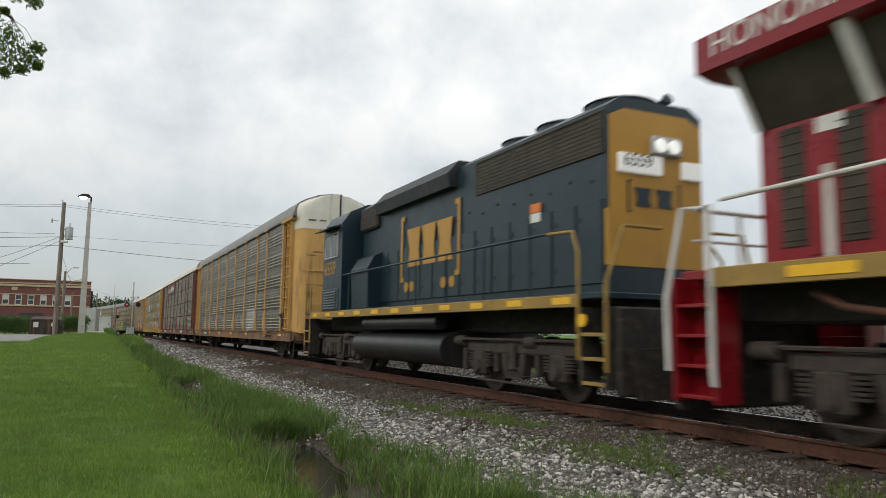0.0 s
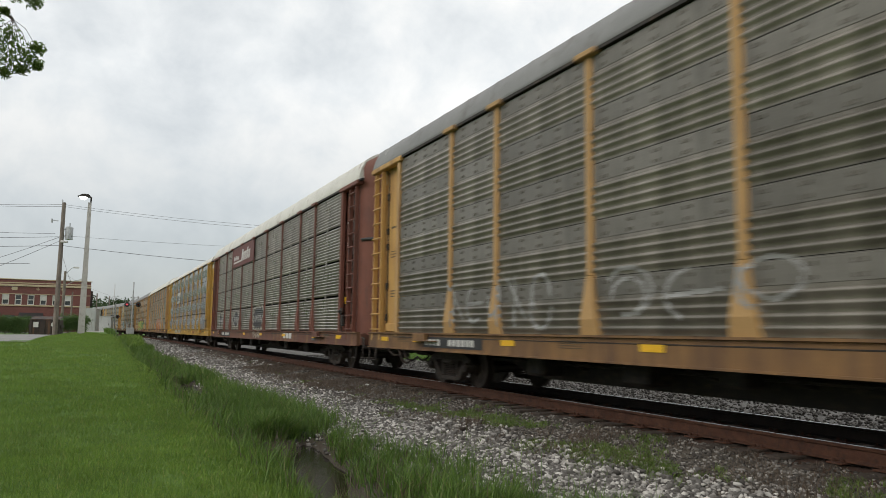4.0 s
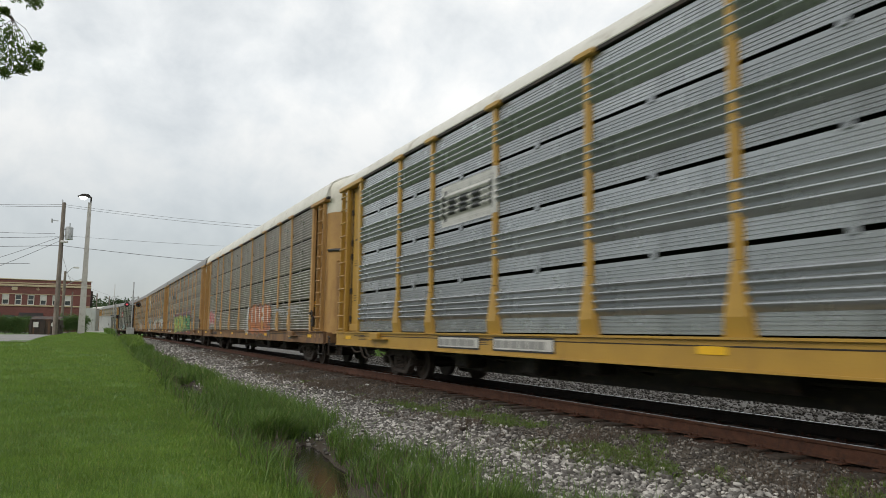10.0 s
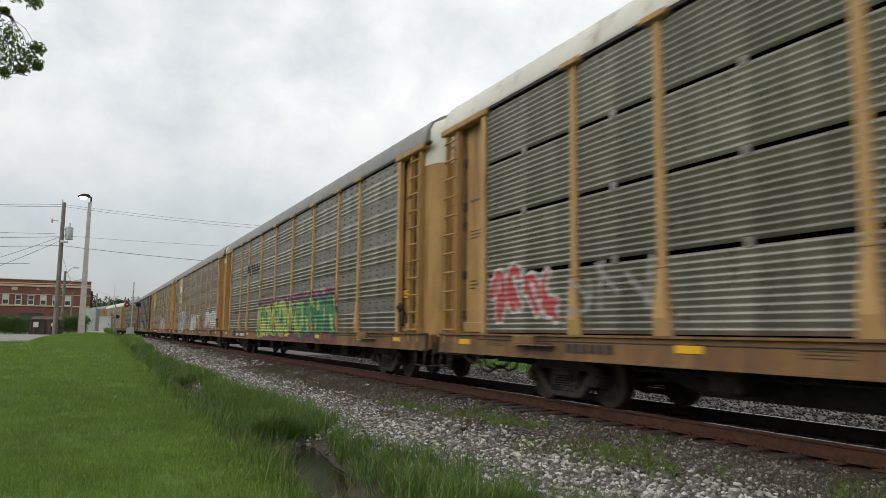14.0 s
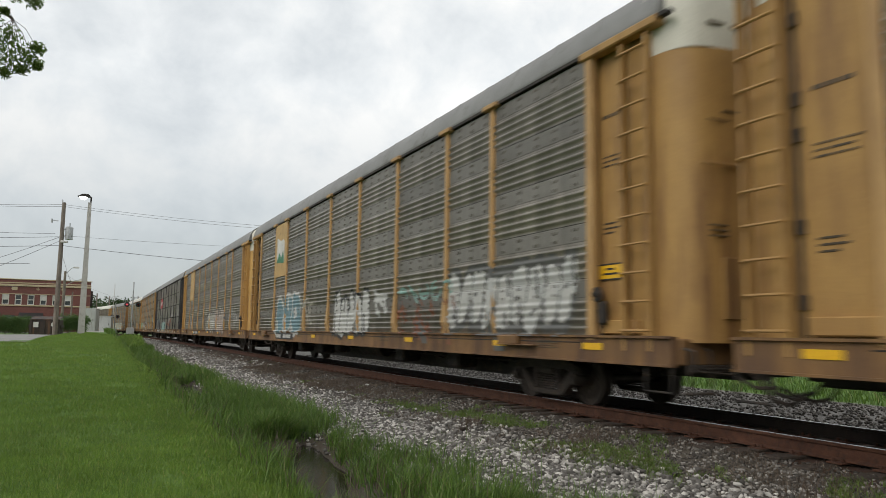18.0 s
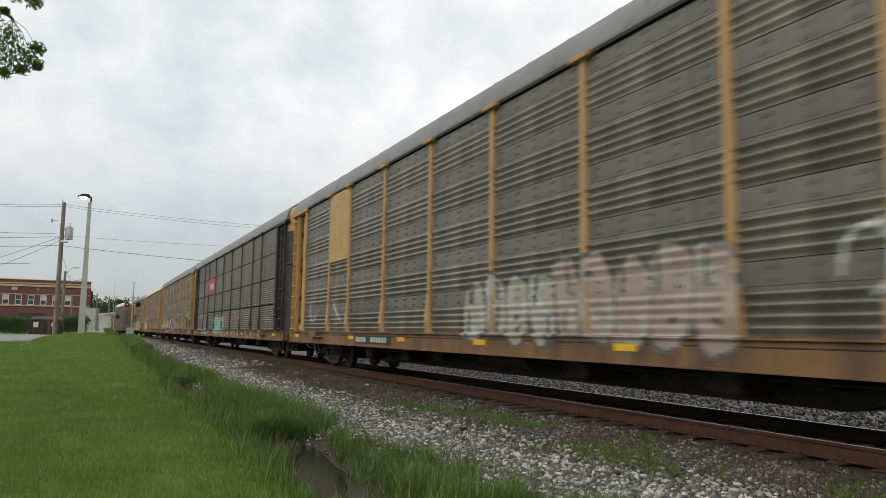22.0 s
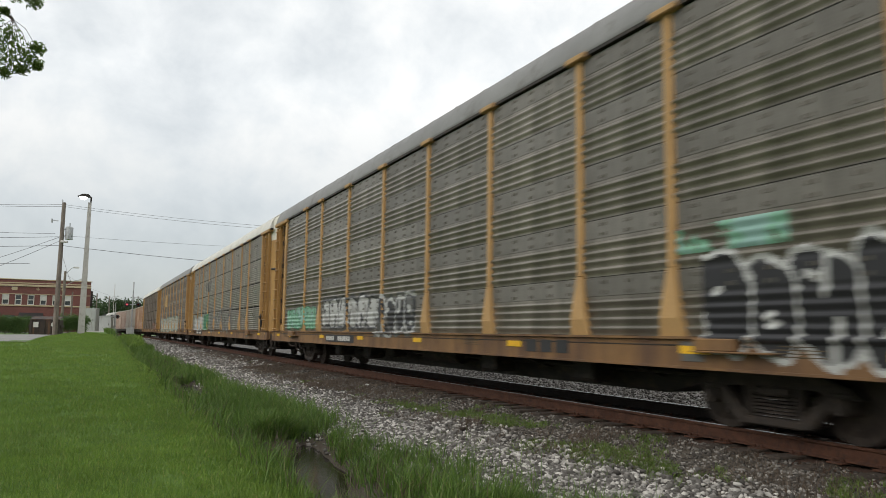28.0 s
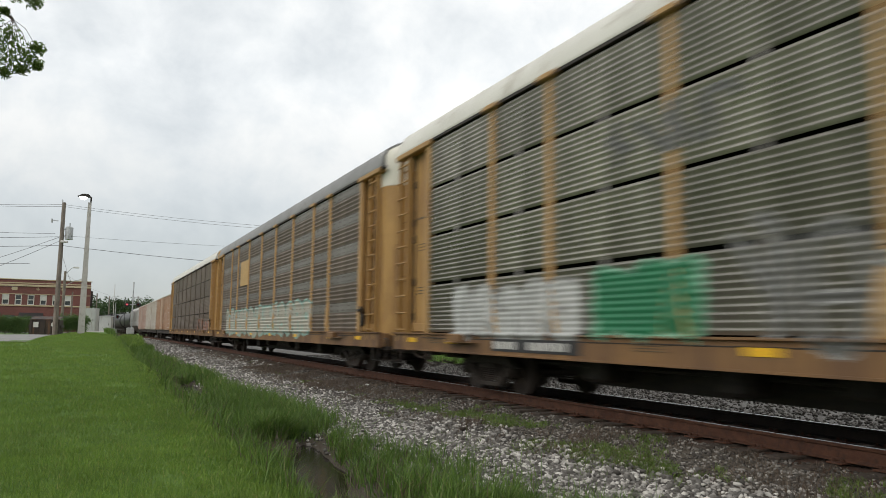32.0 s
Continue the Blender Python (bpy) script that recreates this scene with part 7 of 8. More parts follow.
def brick_building():
    y0, right, h, left, deep = 127.3, -0.45, 8.25, -46.0, 22.0
    B = thing("brick_building", pose(0, 0, 0), "two-storey red brick building with cream bands and white windows", "building")
    # front wall cut by its windows
    wins = []
    x = right - 3.1
    while x > left + 2:
        wins.append(x)
        x -= 1.66
    z0 = 0.0
    front = Shape()
    lo, hi = 4.48, 6.02
    front.box(((left + right) / 2, y0 + 0.2, (z0 + lo) / 2), (right - left, 0.4, lo - z0), 0.01)
    front.box(((left + right) / 2, y0 + 0.2, (hi + h) / 2), (right - left, 0.4, h - hi), 0.01)
    edges = [right] + [e for w in wins for e in (w + 0.45, w - 0.45)] + [left]
    for a, b in zip(edges[::2], edges[1::2]):
        front.box(((a + b) / 2, y0 + 0.2, (lo + hi) / 2), (a - b, 0.4, hi - lo), 0.0)
    part("front_wall", front.mesh("front_wall", BRICK_RED, smooth=False), B)
    part("side_wall", Shape().box((right - 0.2, y0 + deep / 2 + 0.4, h / 2), (0.4, deep, h), 0.01).mesh("side_wall", BRICK_RED), B)
    part("side_wall", Shape().box((left + 0.2, y0 + deep / 2 + 0.4, h / 2), (0.4, deep, h), 0.01).mesh("side_wall", BRICK_RED), B)
    part("back_wall", Shape().box(((left + right) / 2, y0 + deep + 0.6, h / 2), (right - left, 0.4, h), 0.01).mesh("back_wall", BRICK_RED), B)
    part("roof", Shape().box(((left + right) / 2, y0 + deep / 2 + 0.4, h - 0.6), (right - left - 0.8, deep, 0.2), 0.01).mesh("roof", STEEL_DARK), B)
    mx = (left + right) / 2
    part("parapet_cap", Shape().box((mx, y0 + 0.2, h + 0.06), (right - left + 0.3, 0.6, 0.13), 0.02).mesh("parapet_cap", CREAM_STONE), B)
    part("cornice", Shape().box((mx, y0 - 0.06, h - 0.85), (right - left + 0.1, 0.2, 0.3), 0.02).box((mx, y0 - 0.03, h - 0.5), (right - left, 0.1, 0.16), 0.02).mesh("cornice", CREAM_STONE), B)
    part("lintel_band", Shape().box((mx, y0 - 0.02, hi + 0.07), (right - left, 0.06, 0.1), 0.01).mesh("lintel_band", CREAM_STONE), B)
    part("sill_band", Shape().box((mx, y0 - 0.05, lo - 0.11), (right - left, 0.12, 0.2), 0.01).mesh("sill_band", CREAM_STONE), B)
    pane = Shape().box((0, 0.18, (lo + hi) / 2), (0.9, 0.02, hi - lo), 0.0).mesh("pane", PANE)
    fm = Shape()
    for e in (-0.4, 0.4):
        fm.box((e, 0.1, (lo + hi) / 2), (0.14, 0.1, hi - lo), 0.01)
    for z in (lo + 0.05, hi - 0.06, (lo + hi) / 2):
        fm.box((0, 0.1, z), (0.9, 0.1, 0.11), 0.01)
    fm = fm.mesh("window_frame", FRAME_WHITE)
    blind = Shape().box((0, 0.15, hi - 0.42), (0.66, 0.02, 0.7), 0.0).mesh("blind", FRAME_WHITE)
    orn = Shape().box((0, -0.03, 0), (0.5, 0.06, 0.12), 0.02).box((0, -0.03, 0), (0.12, 0.06, 0.5), 0.02).mesh("ornament", CREAM_STONE)
    rb = random.Random(3)
    for k, w in enumerate(wins):
        win = part("window", fm, B, (w, y0, 0), "white sash window")
        part("pane", pane, win)
        if rb.random() < 0.6:
            part("blind", blind, win)
        if k % 2 == 0:
            part("ornament", orn, B, (w - 0.8, y0, h - 1.35))
    part("stone_plaque", Shape().box((right - 6.2 * 1.66, y0 - 0.03, h - 1.35), (0.7, 0.08, 0.5), 0.02).mesh("stone_plaque", CREAM_STONE), B)
    for x in (right - 7.9, right - 13.5):
        part("awning", Shape().prism([(y0, 3.3), (y0 - 1.2, 2.6), (y0 - 1.2, 2.4), (y0, 2.4)], x - 1.6, x + 1.6, "x").mesh("awning", BLACK_PAINT), B, label="black fabric awning")
    for x in (right - 3.6, right - 10.8):
        part("shop_window", Shape().box((x, y0 - 0.01, 2.1), (1.6, 0.06, 1.6), 0.01).mesh("shop_window", PANE), B)
    part("downpipe_box", Shape().box((right + 0.2, y0 + 0.6, 5.7), (0.3, 0.3, 2.4), 0.03).mesh("downpipe_box", DUMP_BROWN), B)


brick_building()


def cabinet(x, y, w, d, h, name, label, rz=0.0):
    z = ground_z(x, y) - 0.05
    C = thing(name, pose(x, y, z, 0, 0, rz), label, "equipment cabinet", "signal equipment by the crossing")
    part("housing", Shape().box((0, 0, 0.1 + h / 2), (w, d, h), 0.03).mesh("housing", SILVER), C)
    part("roof", Shape().box((0, 0, h + 0.13), (w + 0.14, d + 0.14, 0.08), 0.03).mesh("roof", SILVER), C)
    part("base", Shape().box((0, 0, 0.0), (w + 0.5, d + 0.5, 0.22), 0.02).mesh("base", CONCRETE), C)
    door = part("door", Shape().box((0, -d / 2 - 0.012, 0.1 + h / 2), (w * 0.8, 0.03, h * 0.88), 0.01).mesh("door", SILVER), C)
    part("handle", Shape().box((w * 0.3, -d / 2 - 0.05, 0.1 + h / 2), (0.04, 0.06, 0.22), 0.01).mesh("handle", STEEL_DARK), door)


cabinet(-0.1, 95.4, 1.38, 1.4, 2.62, "signal_bungalow", "tall silver metal signal bungalow on a concrete base", -15)
cabinet(1.42, 88.9, 1.22, 0.9, 1.68, "signal_cabinet", "small silver signal cabinet on a concrete base", -15)
pad = Shape().box((0.4, 86.4, 0.0), (3.4, 3.2, 0.2), 0.03)
solo("concrete_pad", pad.mesh("concrete_pad", CONCRETE), "cracked pale concrete pad in the grass", "slab", kind="structure", m=pose(0, 0, ground_z(0.4, 86.4)))


def crossing_signal(x, y, zl, top, span, label):
    z = ground_z(x, y) - 0.05
    S = thing("crossing_signal", pose(x, y, z), label, "crossing signal", "crossing signals")
    part("mast", Shape().cyl((0, 0, 0), (0, 0, top - z), 0.075, n=10).cyl((0, 0, 0), (0, 0, 0.25), 0.2, 0.14, n=10).mesh("mast", GALV), S)
    part("lamp_arm", Shape().cyl((-span, 0, zl - z), (span, 0, zl - z), 0.045, n=8).mesh("lamp_arm", GALV), S)
    for e in (-1, 1):
        lamp = part("flashing_lamp", Shape().cyl((e * span, -0.05, zl - z), (e * span, 0.0, zl - z), 0.30, n=20).cyl((e * span, -0.24, zl - z), (e * span, -0.05, zl - z), 0.17, 0.15, n=16, cap=False).mesh("flashing_lamp", BLACK_PAINT), S, label="black round signal backplate")
        part("lens", Shape().cyl((e * span, -0.1, zl - z), (e * span, -0.13, zl - z), 0.105, 0.1, n=16).mesh("lens", RED_LAMP if e < 0 else RED_GLASS), lamp, label="lit red lens" if e < 0 else "dark red lens")
    return S


sa = crossing_signal(4.3, 95.8, 4.0, 6.7, 0.62, "silver crossing signal mast with lit red lamps")
part("gate_mechanism", Shape().box((-0.1, 0, 1.05), (0.85, 0.5, 0.75), 0.04).mesh("gate_mechanism", SILVER), sa)
sb = crossing_signal(3.35, 131.8, 3.02, 5.2, 0.40, "crossing signal beyond the road with lit red lamps")
part("gate_mechanism", Shape().box((0, 0, 0.9), (0.8, 0.5, 0.7), 0.04).mesh("gate_mechanism", SILVER), sb)
gate = thing("crossing_gate_arm", pose(3.05, 131.0, ground_z(3.05, 131.0)), "raised slender white crossing gate arm", "gate arm")
part("arm", Shape().box((0, 0, 4.6), (0.08, 0.12, 7.6), 0.01).mesh("arm", WHITE_PAINT), gate)
part("counterweight", Shape().box((0, 0, 0.5), (0.2, 0.4, 0.9), 0.04).mesh("counterweight", GALV), gate)


def strip(name, pts, w, mat, label, category, lift=0.02):
    """A paved strip that lies on the ground along a line."""
    s = Shape()
    n = 0
    for (x0, y0), (x1, y1) in zip(pts, pts[1:]):
        steps = max(2, int(math.hypot(x1 - x0, y1 - y0) / 1.5))
        for k in range(steps + 1):
            t = k / steps
            x, y = x0 + (x1 - x0) * t, y0 + (y1 - y0) * t
            d = math.hypot(x1 - x0, y1 - y0)
            nx, ny = -(y1 - y0) / d, (x1 - x0) / d
            for j in range(-4, 5):
                px, py = x + nx * w * j / 8, y + ny * w * j / 8
                s.v.append((px, py, ground_z(px, py) + lift))
            n += 1
    for r in range(n - 1):
        for j in range(8):
            s.f.append((r * 9 + j, r * 9 + j + 1, r * 9 + 10 + j, r * 9 + 9 + j))
            s.k.append(0)
    solo(name, s.mesh(name, mat), label, category, kind="structure")


strip("road", [(-60, 111), (6.6, 111)], 10.0, ASPHALT, "grey asphalt street that meets the railway crossing", "road", 0.05)
strip("road", [(9.9, 111), (70, 111)], 10.0, ASPHALT, "grey asphalt street beyond the railway crossing", "road", 0.05)
strip("parking_lot", [(-40, 51.0), (-2.6, 51.0)], 26.0, ASPHALT, "pale grey asphalt car park", "pavement", 0.025)
solo("crossing_panel", Shape().box((TRACK_X, 111, -0.1), (1.3, 10, 0.17), 0.02).mesh("crossing_panel", CONCRETE), "concrete crossing panel between the rails", "crossing panel", kind="structure")

# ---- grass, weeds, stones and trees ----
LAWN = leaf_mat("lawn_blades", (0.09, 0.162, 0.022), (0.192, 0.31, 0.042), (0.34, 0.31, 0.11))
WEED = leaf_mat("ditch_grass", (0.055, 0.118, 0.018), (0.138, 0.232, 0.036), (0.25, 0.24, 0.10))
LOW = leaf_mat("low_weeds", (0.08, 0.135, 0.022), (0.14, 0.205, 0.04), (0.24, 0.2, 0.09))
DRY = leaf_mat("dry_weeds", (0.075, 0.057, 0.042), (0.135, 0.098, 0.07), (0.25, 0.19, 0.13))
LEAF = leaf_mat("tree_leaves", (0.08, 0.135, 0.025), (0.14, 0.22, 0.045), (0.2, 0.26, 0.07), 0.5, 0.6)
HEDGE = leaf_mat("hedge_leaves", (0.025, 0.055, 0.015), (0.045, 0.085, 0.022), (0.07, 0.11, 0.03))
BUSH = leaf_mat("clipped_bush_leaves", (0.04, 0.09, 0.017), (0.085, 0.155, 0.03), (0.12, 0.185, 0.04))
BARK = surf("grey_brown_bark", (0.09, 0.07, 0.055), (0.13, 0.105, 0.085), 0.95, 0, 3, 30, 0.8)
rng = np.random.default_rng(7)


def blades(name, x, y, length, width, lean, mat, label, category, bend=False, sink=0.01):
    """Grass blades at the given places: a triangle each, or two bent segments."""
    n = len(x)
    z = height(x, y) - sink
    a = rng.uniform(0, 2 * np.pi, n)
    d = rng.uniform(0, 2 * np.pi, n)
    k = lean * rng.uniform(0.2, 1.0, n)
    ca, sa = np.cos(a) * width / 2, np.sin(a) * width / 2
    lx, ly = np.cos(d) * k * length, np.sin(d) * k * length
    up = length * np.sqrt(np.clip(1 - k * k, 0.1, 1))
    p0 = np.stack([x - ca, y - sa, z], -1)
    p1 = np.stack([x + ca, y + sa, z], -1)
    if not bend:
        p2 = np.stack([x + lx, y + ly, z + up], -1)
        v = np.stack([p0, p1, p2], 1).reshape(-1, 3)
        f = np.arange(3 * n)
        me = raw_mesh(name, v, f, 3, mat)
    else:
        m = 0.55
        q0 = np.stack([x - ca * 0.8 + lx * 0.3, y - sa * 0.8 + ly * 0.3, z + up * m], -1)
        q1 = np.stack([x + ca * 0.8 + lx * 0.3, y + sa * 0.8 + ly * 0.3, z + up * m], -1)
        p2 = np.stack([x + lx * 1.1, y + ly * 1.1, z + up * 0.95], -1)
        v = np.stack([p0, p1, q0, q1, p2], 1).reshape(-1, 3)
        o = np.arange(n)[:, None] * 5
        f = (o + np.array([[0, 1, 3, 0, 3, 2, 2, 3, 4]])).ravel()
        me = raw_mesh(name, v, f, 3, mat)
    return solo(name, me, label, category, kind="stuff")


def scatter(n, x0, x1, y0, y1):
    return rng.uniform(x0, x1, n), rng.uniform(y0, y1, n)


def lawn_points(n, y0, y1):
    y = y0 * (y1 / y0) ** rng.uniform(0, 1, n)
    x = rng.uniform(0, 1, n) * (2.3 + 0.14 * y + 0.9) - 0.14 * y - 0.9
    keep = ~((x < -2.45) & (y > 37.8)) & (x < 1.75 + 0.25 * wave(x * 0, y, 0.9) + 0.7 * rng.uniform(0, 1, n) ** 2) & (pool(x, y) < 0.0)
    return x[keep], y[keep]


lx, ly = lawn_points(520000, 4.3, 58)
tuft = wave(lx, ly, 1.3, 2.0) + 0.7 * wave(lx, ly, 4.1, 6.0)
k = tuft > rng.uniform(-2.6, -0.5, len(lx))
lx, ly, tuft = lx[k], ly[k], tuft[k]
ll = 0.056 * rng.uniform(0.45, 1.4, len(lx)) * (0.95 + 0.22 * tuft) * (1 + 0.006 * ly)
lw = 0.0032 + 0.0004 * ly
blades("lawn_grass", lx, ly, ll, lw, 0.8, LAWN, "mown bright green lawn grass", "grass")
a, b = scatter(50000, -14, 1.4, -4, 60)
k = (a < -0.14 * b - 0.5) & ~((a < -2.45) & (b > 37.8))
blades("lawn_grass", a[k], b[k], rng.uniform(0.04, 0.08, k.sum()), np.full(k.sum(), 0.02), 0.7, LAWN, "mown green lawn grass beside the camera", "grass")

# tall grass on both banks of the ditch: many blades in tufts that part round the pools
tx, ty, tl = [], [], []
for n, c, s, y0, y1, h in ((9000, 2.0, 0.22, 5, 60, 0.11), (11000, 2.35, 0.2, 5, 60, 0.2), (24000, 3.5, 0.22, 5, 62, 0.25), (12000, 3.8, 0.26, 5, 34, 0.17), (26000, 2.9, 0.42, 12.3, 20.0, 0.40), (20000, 2.8, 0.45, 26.0, 60, 0.36), (6000, 2.3, 0.2, 5, 60, 0.26), (9000, 3.35, 0.16, 6, 30, 0.34), (2500, 2.4, 0.25, 5.5, 14, 0.36), (5000, 3.9, 0.3, 5, 9.5, 0.30)):
    y = y0 + (y1 - y0) * rng.uniform(0, 1, n) ** 1.5
    x = c + s * rng.normal(0, 1, n) + 0.14 * np.sin(y * 0.5)
    clump = wave(x, y, 2.6, 1.0) + 0.7 * wave(x, y, 6.3, 3.0)
    keep = (clump > rng.uniform(-1.0, 0.75, n)) & (pool(x, y) < rng.uniform(-0.15, 0.32, n))
    tx.append(x[keep]), ty.append(y[keep]), tl.append(h * rng.uniform(0.35, 1.3, keep.sum()) * (1 + 0.28 * clump[keep]))
tx, ty, tl = map(np.concatenate, (tx, ty, tl))
n = 60000
y = 4.5 + 55 * rng.uniform(0, 1, n) ** 1.6
q = rng.uniform(0, 1, n)
x = 1.0 + 1.35 * q + 0.12 * np.sin(y * 0.5) + 0.1 * wave(y * 0, y, 1.7, 2.0)
k = (wave(x, y, 2.3, 8.0) + 0.7 * wave(x, y, 5.7, 1.0) > rng.uniform(-1.4, 0.5, n)) & (pool(x, y) < 0.0)
blades("bank_grass", x[k], y[k], (0.06 + 0.13 * q[k] ** 1.5) * rng.uniform(0.5, 1.3, k.sum()), 0.0042 + 0.0005 * y[k], 0.85, LAWN, "uncut green grass down the bank of the ditch", "grass", True)
blades("ditch_grass", tx, ty, tl, 0.005 + 0.0006 * ty, 0.85, WEED, "tall unmown green grass along a ditch", "grass", True)
n = 5200
y = 5 + 40 * rng.uniform(0, 1, n) ** 1.6
x = 2.85 + 0.5 * rng.normal(0, 1, n)
k = (pool(x, y) < 0.35) & (wave(x, y, 3.1, 2.0) > 0.1)
blades("dry_ditch_stalks", x[k], y[k], rng.uniform(0.15, 0.5, k.sum()), np.full(k.sum(), 0.006) + 0.0003 * y[k], 0.8, DRY, "dead straw-coloured stalks in the ditch grass", "grass", True)
a, b = scatter(14000, 1.2, 6.5, 58, 84)
k = a < 4.3 - 0.035 * (b - 58)
blades("ditch_grass", a[k], b[k], rng.uniform(0.3, 0.6, k.sum()), np.full(k.sum(), 0.05), 0.6, WEED, "rank green grass at the end of the ditch", "grass", True)

a, b = scatter(22000, 2.2, 6.2, 60, 92)
k = (a < 3.6 + 0.045 * (b - 60)) & (a > 2.2 + 0.03 * (b - 60)) & (wave(a, b, 0.8, 2.0) > rng.uniform(-0.9, 0.4, len(a)))
blades("crossing_weeds", a[k], b[k], rng.uniform(0.35, 0.8, k.sum()), np.full(k.sum(), 0.045), 0.7, LAWN, "rank bright green weeds before the level crossing", "weeds", True)

# weeds and dead stalks between the ballast and the rail
wx = rng.uniform(4.5, 7.0, 170000)
wy = 3 + 31 * rng.uniform(0, 1, 170000) ** 1.8
mid_line = 6.55 - 0.19 * (wy - 10)
near_patch = np.exp(-((wx - 5.7) / 0.45) ** 2 - ((wy - 7.6) / 1.0) ** 2)
c = 0.4 * wave(wx, wy, 0.75, 4.0) + 0.4 * wave(wx, wy, 2.2, 9.0) + 0.25 * wave(wx, wy, 7.0, 1.0) + 0.8 * np.exp(-((wx - mid_line) / 0.42) ** 2) * ease(16.5, 14, wy) * ease(9.0, 10.2, wy) + 0.8 * near_patch
k = c > 0.28 + 0.25 * ease(13.5, 17, wy) + rng.uniform(-0.1, 0.35, len(wx))
blades("track_weeds", wx[k], wy[k], rng.uniform(0.03, 0.11, k.sum()), 0.006 + 0.0005 * wy[k], 0.85, LOW, "low green weeds between ballast and rail", "weeds", True)
wx, wy = scatter(150000, 4.9, 7.1, 3, 48)
k = 0.5 * wave(wx, wy, 0.9, 7.0) + 0.5 * wave(wx, wy, 2.7, 2.0) + 0.35 * ease(12, 16, wy) * ease(5.0, 5.7, wx) > rng.uniform(-0.1, 0.7, len(wx))
blades("dry_weeds", wx[k], wy[k], rng.uniform(0.03, 0.13, k.sum()), 0.005 + 0.0003 * wy[k], 0.95, DRY, "dry brown weed stalks beside the rail", "weeds", True)
wx, wy = scatter(26000, 15.8, 24.0, 2, 80)
blades("far_bank_grass", wx, wy, rng.uniform(0.12, 0.35, len(wx)), np.full(len(wx), 0.03), 0.6, WEED, "green grass on the far side of the track", "grass", True)


def stone_mat(name, a, b, c):
    m = bpy.data.materials.new(name)
    m.use_nodes = True
    n, l = m.node_tree.nodes, m.node_tree.links
    p = n["Principled BSDF"]
    g = n.new("ShaderNodeNewGeometry")
    r = n.new("ShaderNodeValToRGB")
    e = r.color_ramp.elements
    e[0].color, e[1].color = (*a, 1), (*c, 1)
    k = e.new(0.55)
    k.color = (*b, 1)
    l.new(g.outputs["Random Per Island"], r.inputs[0])
    t = n.new("ShaderNodeTexNoise")
    t.inputs["Scale"].default_value, t.inputs["Detail"].default_value = 40, 6
    co = n.new("ShaderNodeTexCoord")
    l.new(co.outputs["Object"], t.inputs["Vector"])
    x = n.new("ShaderNodeMix")
    x.data_type, x.blend_type = "RGBA", "MULTIPLY"
    x.inputs["Factor"].default_value = 0.6
    l.new(r.outputs[0], x.inputs["A"])
    q = n.new("ShaderNodeMapRange")
    q.inputs["To Min"].default_value, q.inputs["To Max"].default_value = 0.4, 1.4
    l.new(t.outputs["Fac"], q.inputs["Value"])
    l.new(q.outputs[0], x.inputs["B"])
    l.new(x.outputs["Result"], p.inputs["Base Color"])
    p.inputs["Roughness"].default_value = 0.9
    return m


BALLAST = stone_mat("crushed_limestone", (0.055, 0.05, 0.045), (0.155, 0.146, 0.136), (0.56, 0.54, 0.505))
DUSTY = stone_mat("dusty_small_stone", (0.035, 0.03, 0.026), (0.08, 0.071, 0.062), (0.32, 0.30, 0.275))
# oil and the train's shade are both put into this stone colour
SHADED_OILY = stone_mat("shaded_oily_ballast", (0.014, 0.012, 0.011), (0.026, 0.022, 0.019), (0.05, 0.042, 0.036))


def stones(name, x, y, size, label, sink=0.25, mat=None):
    """Angular crushed stones: squashed and chipped twenty-sided pieces."""
    t = (1 + 5 ** 0.5) / 2
    base = np.array([(-1, t, 0), (1, t, 0), (-1, -t, 0), (1, -t, 0), (0, -1, t), (0, 1, t), (0, -1, -t), (0, 1, -t), (t, 0, -1), (t, 0, 1), (-t, 0, -1), (-t, 0, 1)]) / 1.9
    fc = np.array([(0, 11, 5), (0, 5, 1), (0, 1, 7), (0, 7, 10), (0, 10, 11), (1, 5, 9), (5, 11, 4), (11, 10, 2), (10, 7, 6), (7, 1, 8), (3, 9, 4), (3, 4, 2), (3, 2, 6), (3, 6, 8), (3, 8, 9), (4, 9, 5), (2, 4, 11), (6, 2, 10), (8, 6, 7), (9, 8, 1)])
    n = len(x)
    v = base[None] * rng.uniform(0.5, 1.3, (n, 12, 1))
    v = v * np.stack([rng.uniform(0.8, 1.35, n), rng.uniform(0.65, 1.0, n), rng.uniform(0.5, 0.9, n)], -1)[:, None, :]
    a, b = rng.uniform(0, 2 * np.pi, n), rng.uniform(-0.6, 0.6, n)
    ca, sa, cb, sb = np.cos(a)[:, None], np.sin(a)[:, None], np.cos(b)[:, None], np.sin(b)[:, None]
    vx, vy, vz = v[..., 0], v[..., 1] * cb - v[..., 2] * sb, v[..., 1] * sb + v[..., 2] * cb
    vx, vy = vx * ca - vy * sa, vx * sa + vy * ca
    s = size[:, None] / 2
    v = np.stack([vx * s + x[:, None], vy * s + y[:, None], vz * s + (height(x, y) + size * sink)[:, None]], -1)
    f = (np.arange(n)[:, None, None] * 12 + fc[None]).ravel()
    solo(name, raw_mesh(name, v.reshape(-1, 3), f, 3, mat or BALLAST), label, "gravel", kind="stuff")


